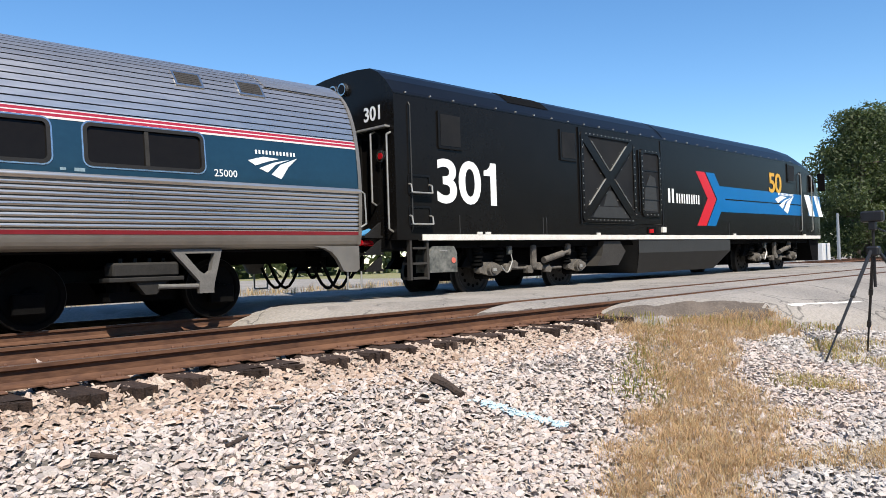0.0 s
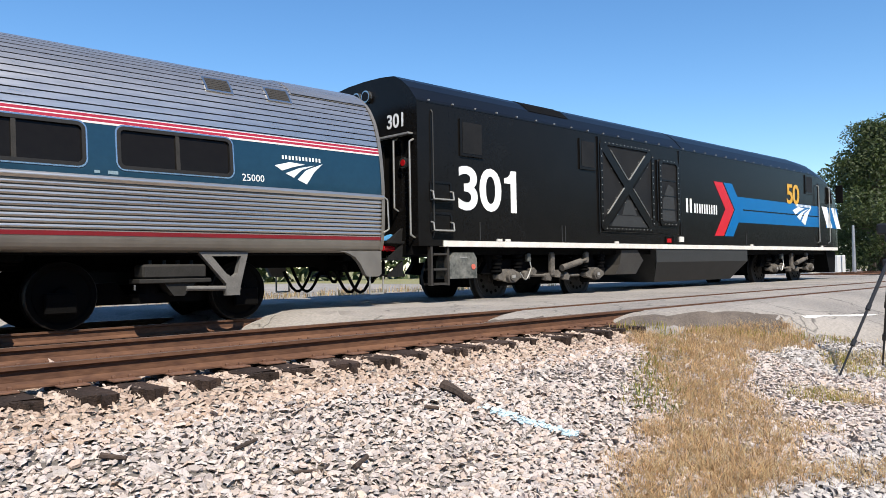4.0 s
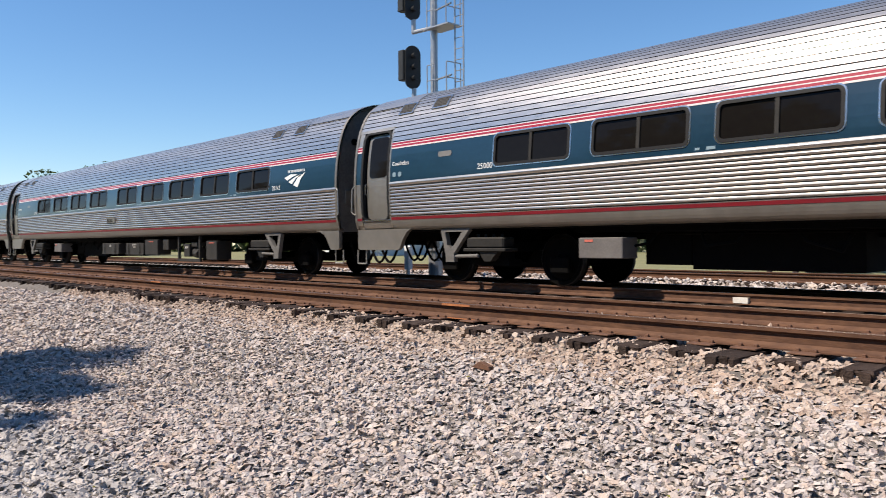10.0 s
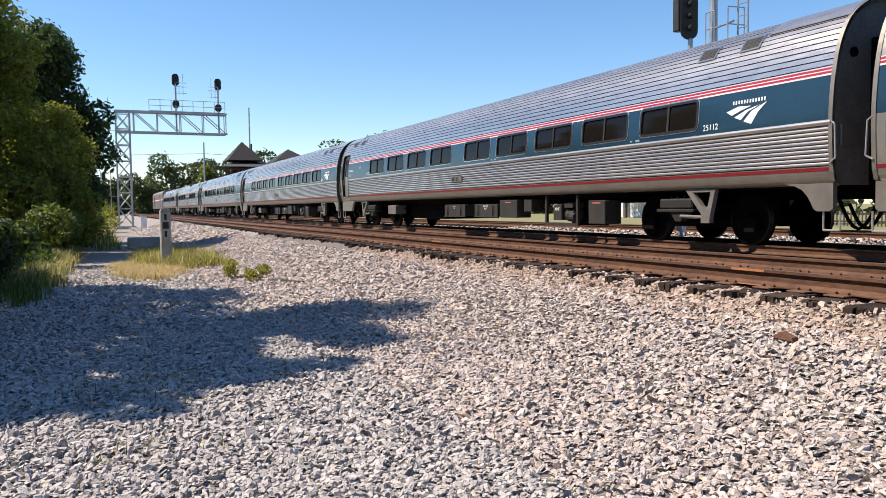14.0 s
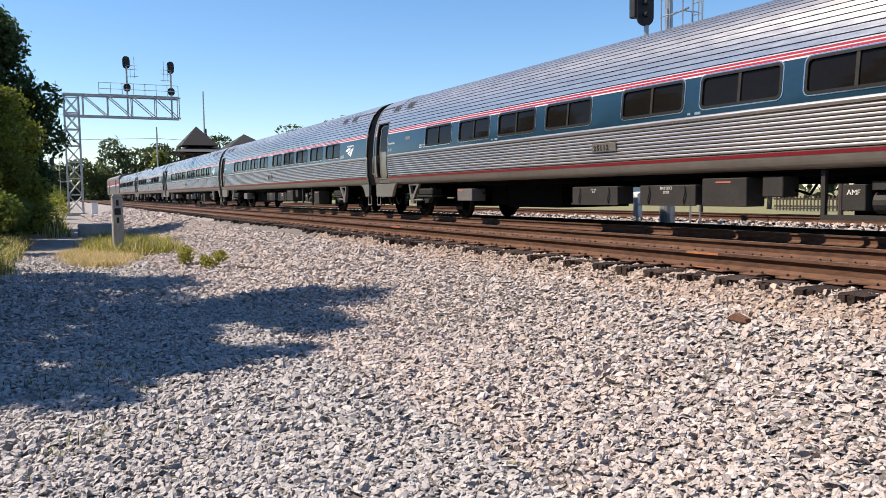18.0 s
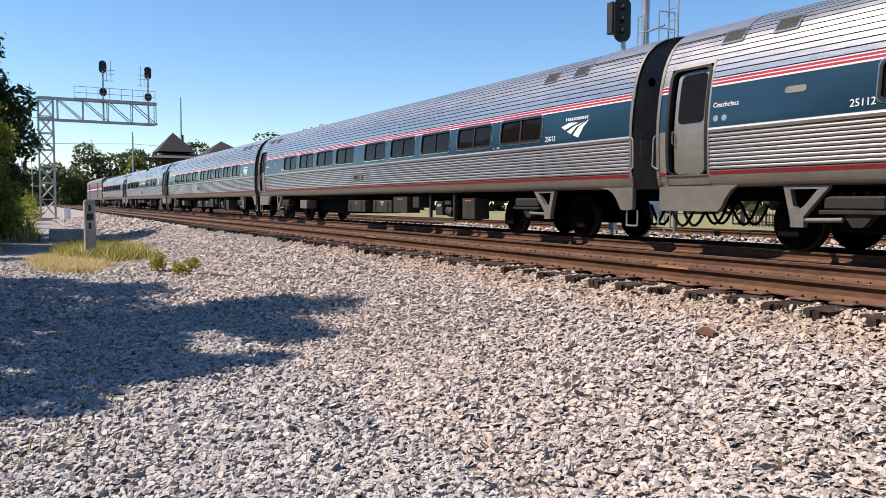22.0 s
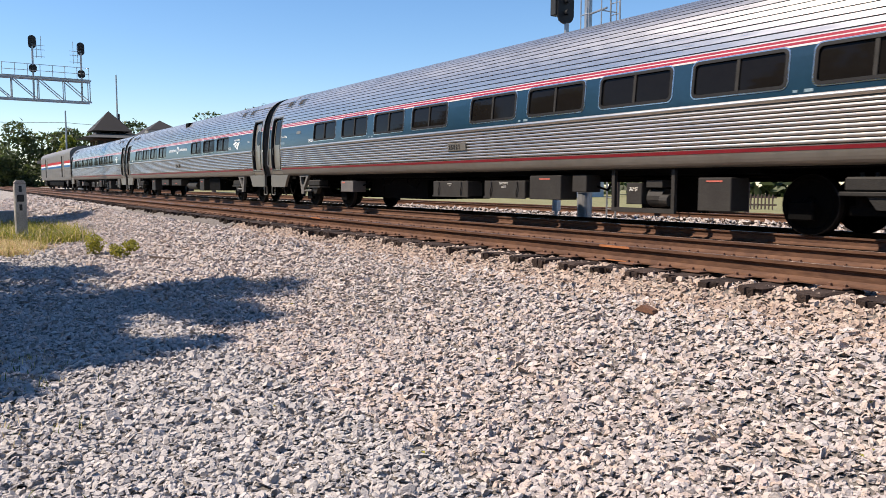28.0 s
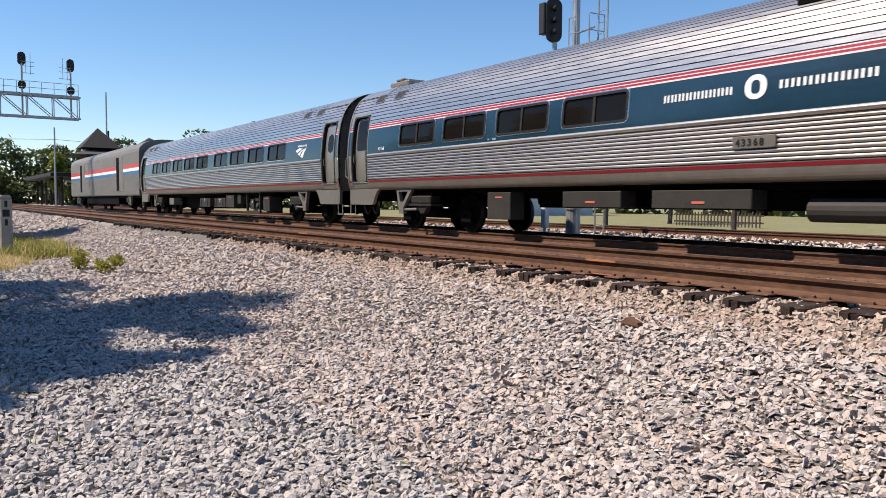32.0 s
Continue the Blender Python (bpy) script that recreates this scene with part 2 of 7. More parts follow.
GRAVEL = stone_material("grey_gravel", [(0.391, 0.363, 0.349), (0.502, 0.470, 0.446), (0.335, 0.312, 0.302), (0.577, 0.539, 0.512), (0.437, 0.400, 0.377), (0.530, 0.484, 0.451)])
RUSTY_STONE = stone_material("rust_stained_ballast", [(0.437, 0.321, 0.246), (0.512, 0.409, 0.335), (0.372, 0.279, 0.223), (0.549, 0.456, 0.381), (0.335, 0.251, 0.205), (0.493, 0.400, 0.335)])
GROUND = material("gravelly_ground", (0.2852, 0.2604, 0.2356), 0.9, 0.0, (0.1674, 0.1519, 0.1364), scale=1.6, bump=1.0, bump_scale=28, fine=34)
# Fines under the stones, darkened so the colour holds the shade of the gaps.
BED = material("shaded_fines_between_stones", (0.17, 0.15, 0.133), 0.95, 0.0, (0.09, 0.079, 0.07), scale=9, bump=1.0, bump_scale=40, fine=70)
ASPHALT = material("worn_pale_asphalt", (0.30, 0.275, 0.245), 0.85, 0.0, (0.165, 0.152, 0.138), scale=0.55, bump=0.5, bump_scale=60, fine=26)
CONCRETE = material("weathered_concrete", (0.4725, 0.45, 0.405), 0.85, 0.0, (0.27, 0.2532, 0.225), scale=5, bump=0.4, bump_scale=40, stretch=(1, 1, 0.5))
GALV = material("galvanised_steel", (0.375, 0.3825, 0.39), 0.42, 0.6, (0.3, 0.3075, 0.315), scale=5, rough_var=0.08)
SIGNAL_BLACK = material("signal_black", (0.010, 0.010, 0.010), 0.55)
LAWN = material("mown_grass", (0.22, 0.205, 0.10), 0.9, 0.0, (0.15, 0.15, 0.06), scale=0.8, bump=0.8, bump_scale=60, fine=40)
DRY_GRASS = material("dry_grass", (0.48, 0.335, 0.185), 0.8, 0.0, (0.34, 0.225, 0.12), scale=3, island=0.35)
PALE_GRASS = material("pale_dead_grass", (0.50, 0.42, 0.25), 0.8, 0.0, (0.40, 0.32, 0.18), scale=3, island=0.3)
WEED = material("green_weed", (0.128, 0.16, 0.032), 0.7, 0.0, (0.088, 0.12, 0.024), scale=4, island=0.35)
YELLOW_WEED = material("yellow_green_weed", (0.27, 0.2475, 0.0375), 0.7, 0.0, (0.1875, 0.1875, 0.03), scale=4, island=0.35)
LEAF = material("tree_leaves", (0.08866, 0.1411, 0.02418), 0.55, 0.0, (0.05642, 0.1008, 0.01773), scale=0.6, island=0.45)
LEAF_YELLOW = material("sunlit_yellow_leaves", (0.1894, 0.2015, 0.02902), 0.55, 0.0, (0.1249, 0.1491, 0.02257), scale=0.6, island=0.4)
LEAF_DARK = material("dark_leaves", (0.042, 0.07, 0.0154), 0.55, 0.0, (0.0266, 0.049, 0.0112), scale=0.6, island=0.4)
LEAF_FAR = material("far_leaves", (0.068, 0.09, 0.030), 0.6, 0.0, (0.042, 0.060, 0.020), scale=0.15, island=0.4)
BARK = material("tree_bark", (0.10, 0.08, 0.06), 0.9, 0.0, (0.06, 0.045, 0.035), scale=3, stretch=(1, 1, 0.3), bump=0.6)
ROOF_DARK = material("dark_roof_tiles", (0.0126, 0.01008, 0.00952), 0.75, 0.0, (0.0084, 0.007, 0.00672), scale=3, bump=0.4, bump_scale=8)
BRICK_RED = material("dark_brick", (0.08, 0.0375, 0.0275), 0.85, 0.0, (0.055, 0.025, 0.02), scale=6)
TRIM_GREY = material("grey_eaves", (0.075, 0.077, 0.076), 0.6)
WOOD_OLD = material("weathered_wood", (0.062, 0.042, 0.032), 0.9, 0.0, (0.026, 0.018, 0.014), scale=5, stretch=(0.4, 2, 2), bump=0.6, bump_scale=30)
BLUE_CHALK = material("pale_blue_paint_on_stones", (0.33, 0.50, 0.60), 0.8, 0.0, (0.45, 0.52, 0.55), scale=20)
TRIPOD_BLACK = material("tripod_black", (0.012, 0.012, 0.013), 0.4)
CAR_WHITE = material("white_car_paint", (0.78, 0.78, 0.78), 0.25, 0.0, (0.74, 0.74, 0.74), scale=2, coat=0.5)
CAR_GREY = material("silver_car_paint", (0.30, 0.31, 0.33), 0.3, 0.5, (0.27, 0.28, 0.3), scale=2, coat=0.5)
CAR_GLASS = material("car_glass", (0.02, 0.022, 0.025), 0.05)
RUBBER = material("rubber", (0.018, 0.018, 0.018), 0.8)
WALL_WHITE = material("white_metal_wall", (0.592, 0.6, 0.6), 0.5, 0.0, (0.528, 0.536, 0.536), scale=0.7)
LENS_RED = material("red_lens", (0.45, 0.01, 0.015), 0.15)
ORANGE = material("orange_cone", (0.70, 0.16, 0.04), 0.5)
PALE_LABEL = material("faded_red_label", (0.55, 0.13, 0.09), 0.6)
HOSE_BLUE = material("blue_hose", (0.06, 0.24, 0.46), 0.5)


def crack(m, scale=0.55, width=0.012, depth=0.35):
    """Long cracks through an asphalt, darker than the rest."""
    n, link = m.node_tree.nodes, m.node_tree.links.new
    b = n["Principled BSDF"]
    tc = n.new("ShaderNodeTexCoord")
    wob = n.new("ShaderNodeTexNoise")
    wob.inputs["Scale"].default_value, wob.inputs["Detail"].default_value = 1.1, 5
    link(tc.outputs["Object"], wob.inputs["Vector"])
    push = n.new("ShaderNodeMix")
    push.data_type, push.blend_type = "RGBA", "LINEAR_LIGHT"
    push.inputs[0].default_value = 0.5
    link(tc.outputs["Object"], push.inputs[6])
    link(wob.outputs["Color"], push.inputs[7])
    cell = n.new("ShaderNodeTexVoronoi")
    cell.feature = "DISTANCE_TO_EDGE"
    cell.inputs["Scale"].default_value = scale
    link(push.outputs[2], cell.inputs["Vector"])
    edge = n.new("ShaderNodeMapRange")
    edge.inputs["From Max"].default_value = width
    edge.inputs["To Min"].default_value = depth
    link(cell.outputs["Distance"], edge.inputs["Value"])
    mul = n.new("ShaderNodeMix")
    mul.data_type, mul.blend_type = "RGBA", "MULTIPLY"
    mul.inputs[0].default_value = 1.0
    link(b.inputs["Base Color"].links[0].from_socket, mul.inputs[6])
    link(edge.outputs[0], mul.inputs[7])
    link(mul.outputs[2], b.inputs["Base Color"])


crack(ASPHALT)


def let_light_through(m, share=0.45):
    """Thin leaves: part of the light that falls on one side leaves on the other."""
    n, link = m.node_tree.nodes, m.node_tree.links.new
    b = n["Principled BSDF"]
    thin = n.new("ShaderNodeBsdfTranslucent")
    bright = n.new("ShaderNodeHueSaturation")
    bright.inputs["Value"].default_value, bright.inputs["Saturation"].default_value = 1.5, 1.05
    link(b.inputs["Base Color"].links[0].from_socket, bright.inputs["Color"])
    link(bright.outputs[0], thin.inputs["Color"])
    mix = n.new("ShaderNodeMixShader")
    mix.inputs[0].default_value = share
    link(b.outputs[0], mix.inputs[1])
    link(thin.outputs[0], mix.inputs[2])
    link(mix.outputs[0], n["Material Output"].inputs["Surface"])


for leafy in (LEAF, LEAF_YELLOW, LEAF_DARK, LEAF_FAR, WEED, YELLOW_WEED, DRY_GRASS, PALE_GRASS):
    let_light_through(leafy)
ORANGE_SPOT = material("bright_orange_spot", (0.40, 0.15, 0.05), 0.8, 0.0, (0.28, 0.10, 0.04), scale=12)


# ---- mesh helpers
def mesh_of(bm, name, mats, smooth=False):
    me = bpy.data.meshes.new(name)
    bm.to_mesh(me)
    bm.free()
    for m in mats if isinstance(mats, (list, tuple)) else [mats]:
        me.materials.append(m)
    if smooth:
        me.polygons.foreach_set("use_smooth", np.ones(len(me.polygons), bool))
    return me


def part(name, bm, mats, parent=None, label="", smooth=False, at=None):
    """One mesh object under a thing or a part."""
    ob = new(name, mesh_of(bm, name, mats, smooth) if isinstance(bm, bmesh.types.BMesh) else bm)
    ob.parent = parent
    if at is not None:
        ob.matrix_basis = at
    if label:
        ob["label"] = label
    return ob


def split_sides(name, bm, mats, parent, label=""):
    """The two sides of a coach as two parts."""
    for s in (-1, 1):
        half = bm.copy()
        bmesh.ops.delete(half, geom=[v for v in half.verts if v.co.y * s < 0], context="VERTS")
        part(name, half, mats, parent, label)
    bm.free()


def thing(name, at, label, category, group="", kind=""):
    ob = new(name)
    ob.matrix_basis = at
    ob.empty_display_size = 0.2
    return tagged(ob, label, category, group, kind)


def box(bm, x0, x1, y0, y1, z0, z1, bevel=0.0, mat=0):
    r = bmesh.ops.create_cube(bm, size=1, matrix=Matrix.LocRotScale(((x0 + x1) / 2, (y0 + y1) / 2, (z0 + z1) / 2), None, (abs(x1 - x0), abs(y1 - y0), abs(z1 - z0))))
    faces = list({f for v in r["verts"] for f in v.link_faces})
    for f in faces:
        f.material_index = mat
    if bevel:
        edges = list({e for v in r["verts"] for e in v.link_edges})
        out = bmesh.ops.bevel(bm, geom=edges, offset=bevel, segments=1, affect="EDGES")
        for f in out["faces"]:
            f.material_index = mat
    return bm


def rod(bm, a, b, r, n=8, r2=None, mat=0):
    a, b = Vector(a), Vector(b)
    d = b - a
    m = Matrix.Translation((a + b) / 2) @ d.to_track_quat("Z", "Y").to_matrix().to_4x4()
    out = bmesh.ops.create_cone(bm, cap_ends=True, segments=n, radius1=r, radius2=r if r2 is None else r2, depth=d.length, matrix=m)
    for f in {f for v in out["verts"] for f in v.link_faces}:
        f.material_index = mat
    return bm


def pipe(bm, pts, r, n=6, mat=0):
    for a, b in zip(pts, pts[1:]):
        rod(bm, a, b, r, n, mat=mat)
    return bm


def prism(bm, outline, y0, y1, mat=0):
    """An outline in x and z, given depth from y0 to y1."""
    a = [bm.verts.new((x, y0, z)) for x, z in outline]
    b = [bm.verts.new((x, y1, z)) for x, z in outline]
    fs = [bm.faces.new(a), bm.faces.new(b[::-1])]
    k = len(a)
    for i in range(k):
        fs.append(bm.faces.new((a[i], b[i], b[(i + 1) % k], a[(i + 1) % k])))
    for f in fs:
        f.material_index = mat
    bmesh.ops.recalc_face_normals(bm, faces=fs)
    return bm


def rounded(x0, x1, z0, z1, r, n=4):
    pts = []
    for cx, cz, a0 in ((x1 - r, z1 - r, 0), (x0 + r, z1 - r, 90), (x0 + r, z0 + r, 180), (x1 - r, z0 + r, 270)):
        for i in range(n + 1):
            a = radians(a0 + 90 * i / n)
            pts.append((cx + r * math.cos(a), cz + r * math.sin(a)))
    return pts


def BM():
    return bmesh.new()


def fit_text(words, x0, x1, z0, z1, y, mat, bold=0.0, space=1.0):
    """Lettering that fills the given box on a plane at y."""
    me = text_mesh(words, 1.0, mat, 0.002, bold, space=space)
    co = np.array([v.co for v in me.vertices])
    lo, hi = co.min(0), co.max(0)
    me.transform(Matrix.Translation((x0, y, z0)) @ Matrix.Diagonal(((x1 - x0) / (hi[0] - lo[0]), 1, (z1 - z0) / (hi[2] - lo[2]), 1)) @ Matrix.Translation((-lo[0], 0, -lo[2])))
    return me


def text_mesh(words, size, mat, extrude=0.002, bold=0.0, align="LEFT", space=1.0):
    """Lettering in the built-in font, as a mesh that lies in x and z and faces -y."""
    cu = bpy.data.curves.new("lettering", "FONT")
    cu.body, cu.size, cu.extrude, cu.offset, cu.align_x, cu.space_character = words, size, extrude, bold, align, space
    cu.resolution_u = 5 if size > 0.3 else 2
    ob = bpy.data.objects.new("lettering", cu)
    scene.collection.objects.link(ob)
    me = bpy.data.meshes.new_from_object(ob.evaluated_get(bpy.context.evaluated_depsgraph_get()))
    bpy.data.objects.remove(ob)
    bpy.data.curves.remove(cu)
    me.transform(Euler((radians(90), 0, 0)).to_matrix().to_4x4())
    me.materials.clear()
    me.materials.append(mat)
    return me


# ---- ground: one sheet, with the ballast shoulder, the track beds and the road crossing
def road_left(y):
    """x of the left edge of the crossing road at y."""
    return 8.55 - (y - 6.3) * 0.50 if y > 5.9 else 8.75 + (5.9 - y) * 2.1


def height(x, y):
    """Height of the ground's surface."""
    z = -0.78 + 0.05 * noise.noise((x * 0.25, y * 0.25, 3.0))
    bed = np.interp(y, [1.8, 3.4, YA - 1.05, YA - 0.66, YA - 0.48, Y1 + 1.0, Y1 + 2.1, Y2 - 1.2, Y2 + 1.3, Y2 + 2.4, Y3 - 1.6, Y3 - 1.2, Y3 + 1.3, Y3 + 2.4, Y3 + 5],
                    [-0.80, -0.72, -0.350, -0.285, -0.212, -0.200, -0.36, -0.37, -0.37, -0.50, -0.46, -0.36, -0.36, -0.62, -0.70])
    if y > 1.8:
        z = bed + 0.02 * noise.noise((x * 0.5, y * 0.5, 0.0)) * (0.3 if y > 5 else 1)
    k = (x - road_left(y)) / 0.9
    if y > 0 and k > 0 and x < 40:
        k = min(k, 1)
        zr = np.interp(y, [-6, 2.0, 4.0, YA - 0.5, Y3 + 3, 40], [-0.80, -0.62, -0.36, -0.03, -0.03, -0.55])
        z = z * (1 - k) + zr * k
    return float(z)


def ground_sheet():
    xs = np.unique(np.concatenate([np.linspace(-420, -60, 25), np.linspace(-60, -20, 41), np.linspace(-20, 20, 161), np.linspace(20, 60, 41), np.linspace(60, 420, 25)]))
    ys = np.unique(np.concatenate([np.linspace(-300, -12, 20), np.linspace(-12, 0, 20), np.linspace(0, 8, 65), np.linspace(8, 26, 73), np.linspace(26, 60, 18), np.linspace(60, 420, 20)]))
    verts = [(x, y, height(x, y)) for x in xs for y in ys]
    k = len(ys)
    faces, mi = [], []
    for i in range(len(xs) - 1):
        for j in range(k - 1):
            faces.append((i * k + j, (i + 1) * k + j, (i + 1) * k + j + 1, i * k + j + 1))
            x, y = (xs[i] + xs[i + 1]) / 2, (ys[j] + ys[j + 1]) / 2
            m = 0
            if y > Y3 + 13 and x < -1.5 or y > 44 or y < -4 and x < -7:
                m = 1
            elif y > Y3 + 3.2 and x < 6:
                m = 2
            elif -4.0 < y < Y3 - 0.9 and -28 < x < min(road_left(y), 9) and not (y < 1.9 and (x < -20 or x > 7.5)):
                m = 3
            mi.append(m)
    me = bpy.data.meshes.new("ground")
    me.from_pydata(verts, [], faces)
    for m in (GROUND, LAWN, ASPHALT, BED):
        me.materials.append(m)
    me.polygons.foreach_set("material_index", mi)
    me.polygons.foreach_set("use_smooth", np.ones(len(faces), bool))
    return tagged(new("ground", me), "pale gravelly ground with ballast shoulders and track beds", "ground", kind="structure")


ground_sheet()


def road_slab():
    """The asphalt of the crossing: a sheet that lies on the ground and comes flush with the rails."""
    ys = np.unique(np.concatenate([np.linspace(-30, 0, 8), np.linspace(0, 24, 97), np.linspace(24, 60, 12)]))
    slots = [(YA - 0.07, YA + 0.07), (YA + GAUGE - 0.07, YA + GAUGE + 0.09), (Y2 - GAUGE / 2 - 0.07, Y2 - GAUGE / 2 + 0.09), (Y2 + GAUGE / 2 - 0.09, Y2 + GAUGE / 2 + 0.07),
             (Y3 - GAUGE / 2 - 0.07, Y3 - GAUGE / 2 + 0.09), (Y3 + GAUGE / 2 - 0.09, Y3 + GAUGE / 2 + 0.07)]
    ys = np.unique(np.concatenate([ys, np.array(slots).ravel()]))
    bm = BM()
    us = np.linspace(0, 1, 33) ** 1.6
    rows = []
    for y in ys:
        x0 = road_left(y) + 0.25 * noise.noise((y * 1.3, 0, 5)) + 0.1 * noise.noise((y * 5, 0, 9))
        x1 = 38 + (y - 10) * 0.1
        rows.append([bm.verts.new((x0 + (x1 - x0) * u, y, height(x0 + (x1 - x0) * u, y) + (0.012 if u > 0 else -0.03))) for u in us])
    for j in range(len(ys) - 1):
        ym = (ys[j] + ys[j + 1]) / 2
        if any(a < ym < b for a, b in slots):
            continue
        for i in range(len(us) - 1):
            bm.faces.new((rows[j][i], rows[j][i + 1], rows[j + 1][i + 1], rows[j + 1][i]))
    bmesh.ops.recalc_face_normals(bm, faces=bm.faces)
    ob = part("road", bm, ASPHALT, smooth=True)
    return tagged(ob, "worn pale asphalt road crossing the tracks", "road", kind="structure")


road_slab()


# ---- tracks
def rail_bm(x0, x1):
    """A flat-bottomed rail, its running surface a material of its own. Top at z = 0."""
    half = [(0.037, 0.0), (0.037, -0.027), (0.0095, -0.041), (0.0095, -0.112), (0.035, -0.136), (0.070, -0.147), (0.070, -0.158)]
    pts = half + [(-y, z) for y, z in half[::-1]]
    bm = BM()
    a = [bm.verts.new((x0, y, z)) for y, z in pts]
    b = [bm.verts.new((x1, y, z)) for y, z in pts]
    k = len(pts)
    for i in range(k):
        f = bm.faces.new((a[i], b[i], b[(i + 1) % k], a[(i + 1) % k]))
        f.material_index = 1 if i == k - 1 else 0
    bm.faces.new(a[::-1])
    bm.faces.new(b)
    bmesh.ops.recalc_face_normals(bm, faces=bm.faces)
    return bm


def tie_bm(seed):
    """A wooden tie with split, battered ends."""
    g = random.Random(seed)
    bm = BM()
    box(bm, -0.115, 0.115, -1.28, 1.28, -0.340, -0.166, 0.014)
    k = g.randint(2, 3)
    for end in (-1, 1):
        for i in range(k):
            x = -0.08 + 0.16 * (i + g.uniform(0.2, 0.8)) / k
            d = g.uniform(0.02, 0.09)
            prism(bm, [(x - 0.03, -0.335), (x + 0.03, -0.335), (x + 0.028, -0.170), (x - 0.028, -0.170)], end * 1.27, end * (1.27 + d))
    for v in bm.verts:
        if abs(v.co.y) > 1.2:
            v.co += Vector((g.uniform(-0.012, 0.012), g.uniform(-0.03, 0.03), g.uniform(-0.012, 0.004)))
    return bm


def plate_bm():
    bm = BM()
    box(bm, -0.10, 0.10, -0.19, 0.19, -0.166, -0.151, 0.004)
    for sx in (-0.06, 0.06):
        for sy in (-0.085, 0.085):
            box(bm, sx - 0.014, sx + 0.014, sy - 0.016, sy + 0.016, -0.155, -0.128, 0.004)
    return bm


rail_mesh = mesh_of(rail_bm(-330, 330), "rail", [RUST, RAIL_TOP])
tie_meshes = [mesh_of(tie_bm(i), "tie", TIE) for i in range(6)]
plate_mesh = mesh_of(plate_bm(), "tie_plate", RUST_PLATE)
rng = random.Random(4)


def track(y, z, label):
    t = thing("railway_track", pose(0, y, z), label, "railway track", "railway tracks", "structure")
    for s in (-1, 1):
        part("rail", rail_mesh, None, t, at=pose(0, s * GAUGE / 2, 0))
    return t


TRACK1 = track(Y1, 0, "rusty rails on dark wooden ties in pale ballast")
TRACK2 = track(Y2, Z2, "rusty rails under the standing train in pale ballast")
TRACK3 = track(Y3, Z3, "rusty rails of the far track beside dry grass")


def ties(t, x0, x1, step, plates):
    x = x0
    while x < x1:
        ob = part("tie", rng.choice(tie_meshes), None, t, at=pose(x + rng.uniform(-0.05, 0.05), rng.uniform(-0.07, 0.07), rng.uniform(-0.006, 0.004), 0, rng.uniform(-1, 1), rng.uniform(-1.6, 1.6)))
        if plates:
            for s in (-1, 1):
                part("tie_plate", plate_mesh, None, t, at=pose(ob.location.x, s * GAUGE / 2, 0))
        x += step
    return x


def joined_ties(t, spans, step):
    bm = BM()
    for x0, x1 in spans:
        x = x0
        while x < x1:
            box(bm, x - 0.115, x + 0.115, -1.30 + rng.uniform(-0.05, 0.05), 1.30, -0.340, -0.166)
            x += step
    tagged(part("tie", bm, TIE, t), kind="stuff")


# Brighter orange strips on the near rail's head and foot.
for rail_x in (-5.6, -13.2):
    bm = BM()
    box(bm, rail_x - 0.22, rail_x + 0.2, -GAUGE / 2 - 0.040, -GAUGE / 2 - 0.036, -0.026, -0.003)
    box(bm, rail_x - 0.12, rail_x + 0.3, -GAUGE / 2 - 0.071, -GAUGE / 2 - 0.05, -0.156, -0.146)
    part("fresh_rust", bm, ORANGE_SPOT, TRACK1)
bm = BM()
box(bm, -4.93, -4.71, -GAUGE / 2 - 0.075, -GAUGE / 2 - 0.012, -0.138, -0.055)
part("white_paint_patch", bm, DIRTY_WHITE, TRACK2)
ties(TRACK1, -30, 9.2, 0.425, True)
joined_ties(TRACK1, [(-150, -30.3), (40, 120)], 0.545)
ties(TRACK2, -18, 7.5, 0.545, False)
joined_ties(TRACK2, [(-120, -18.3), (40, 110)], 0.545)
joined_ties(TRACK3, [(-110, 2), (40, 110)], 0.545)

# ---- the train
HALF = [(1.40, 1.02), (1.50, 1.05), (1.545, 1.12), (1.572, 1.30), (1.592, 1.60), (1.60, 1.90), (1.598, 2.15), (1.575, 2.45), (1.54, 2.72), (1.49, 2.98),
        (1.40, 3.26), (1.23, 3.55), (0.98, 3.755), (0.66, 3.89), (0.32, 3.96), (0.0, 3.985)]


def chaikin(p, n=2):
    for _ in range(n):
        q = [p[0]]
        for a, b in zip(p, p[1:]):
            q.append((0.75 * a[0] + 0.25 * b[0], 0.75 * a[1] + 0.25 * b[1]))
            q.append((0.25 * a[0] + 0.75 * b[0], 0.25 * a[1] + 0.75 * b[1]))
        q.append(p[-1])
        p = q
    return p


CURVE = np.array(chaikin(HALF))
ARC = np.concatenate([[0], np.cumsum(np.hypot(*np.diff(CURVE, axis=0).T))])


def hw(z):
    return float(np.interp(z, CURVE[:, 1], CURVE[:, 0]))


def arc_of(z):
    return float(np.interp(z, CURVE[:, 1], ARC))


def on_curve(s, out=0.0):
    """The half profile at arc length s, pushed outwards."""
    p = np.array([np.interp(s, ARC, CURVE[:, 0]), np.interp(s, ARC, CURVE[:, 1])])
    a = np.array([np.interp(s - 0.02, ARC, CURVE[:, 0]), np.interp(s - 0.02, ARC, CURVE[:, 1])])
    b = np.array([np.interp(s + 0.02, ARC, CURVE[:, 0]), np.interp(s + 0.02, ARC, CURVE[:, 1])])
    t = b - a
    t /= max(1e-6, np.hypot(*t))
    return p + out * np.array([t[1], -t[0]])


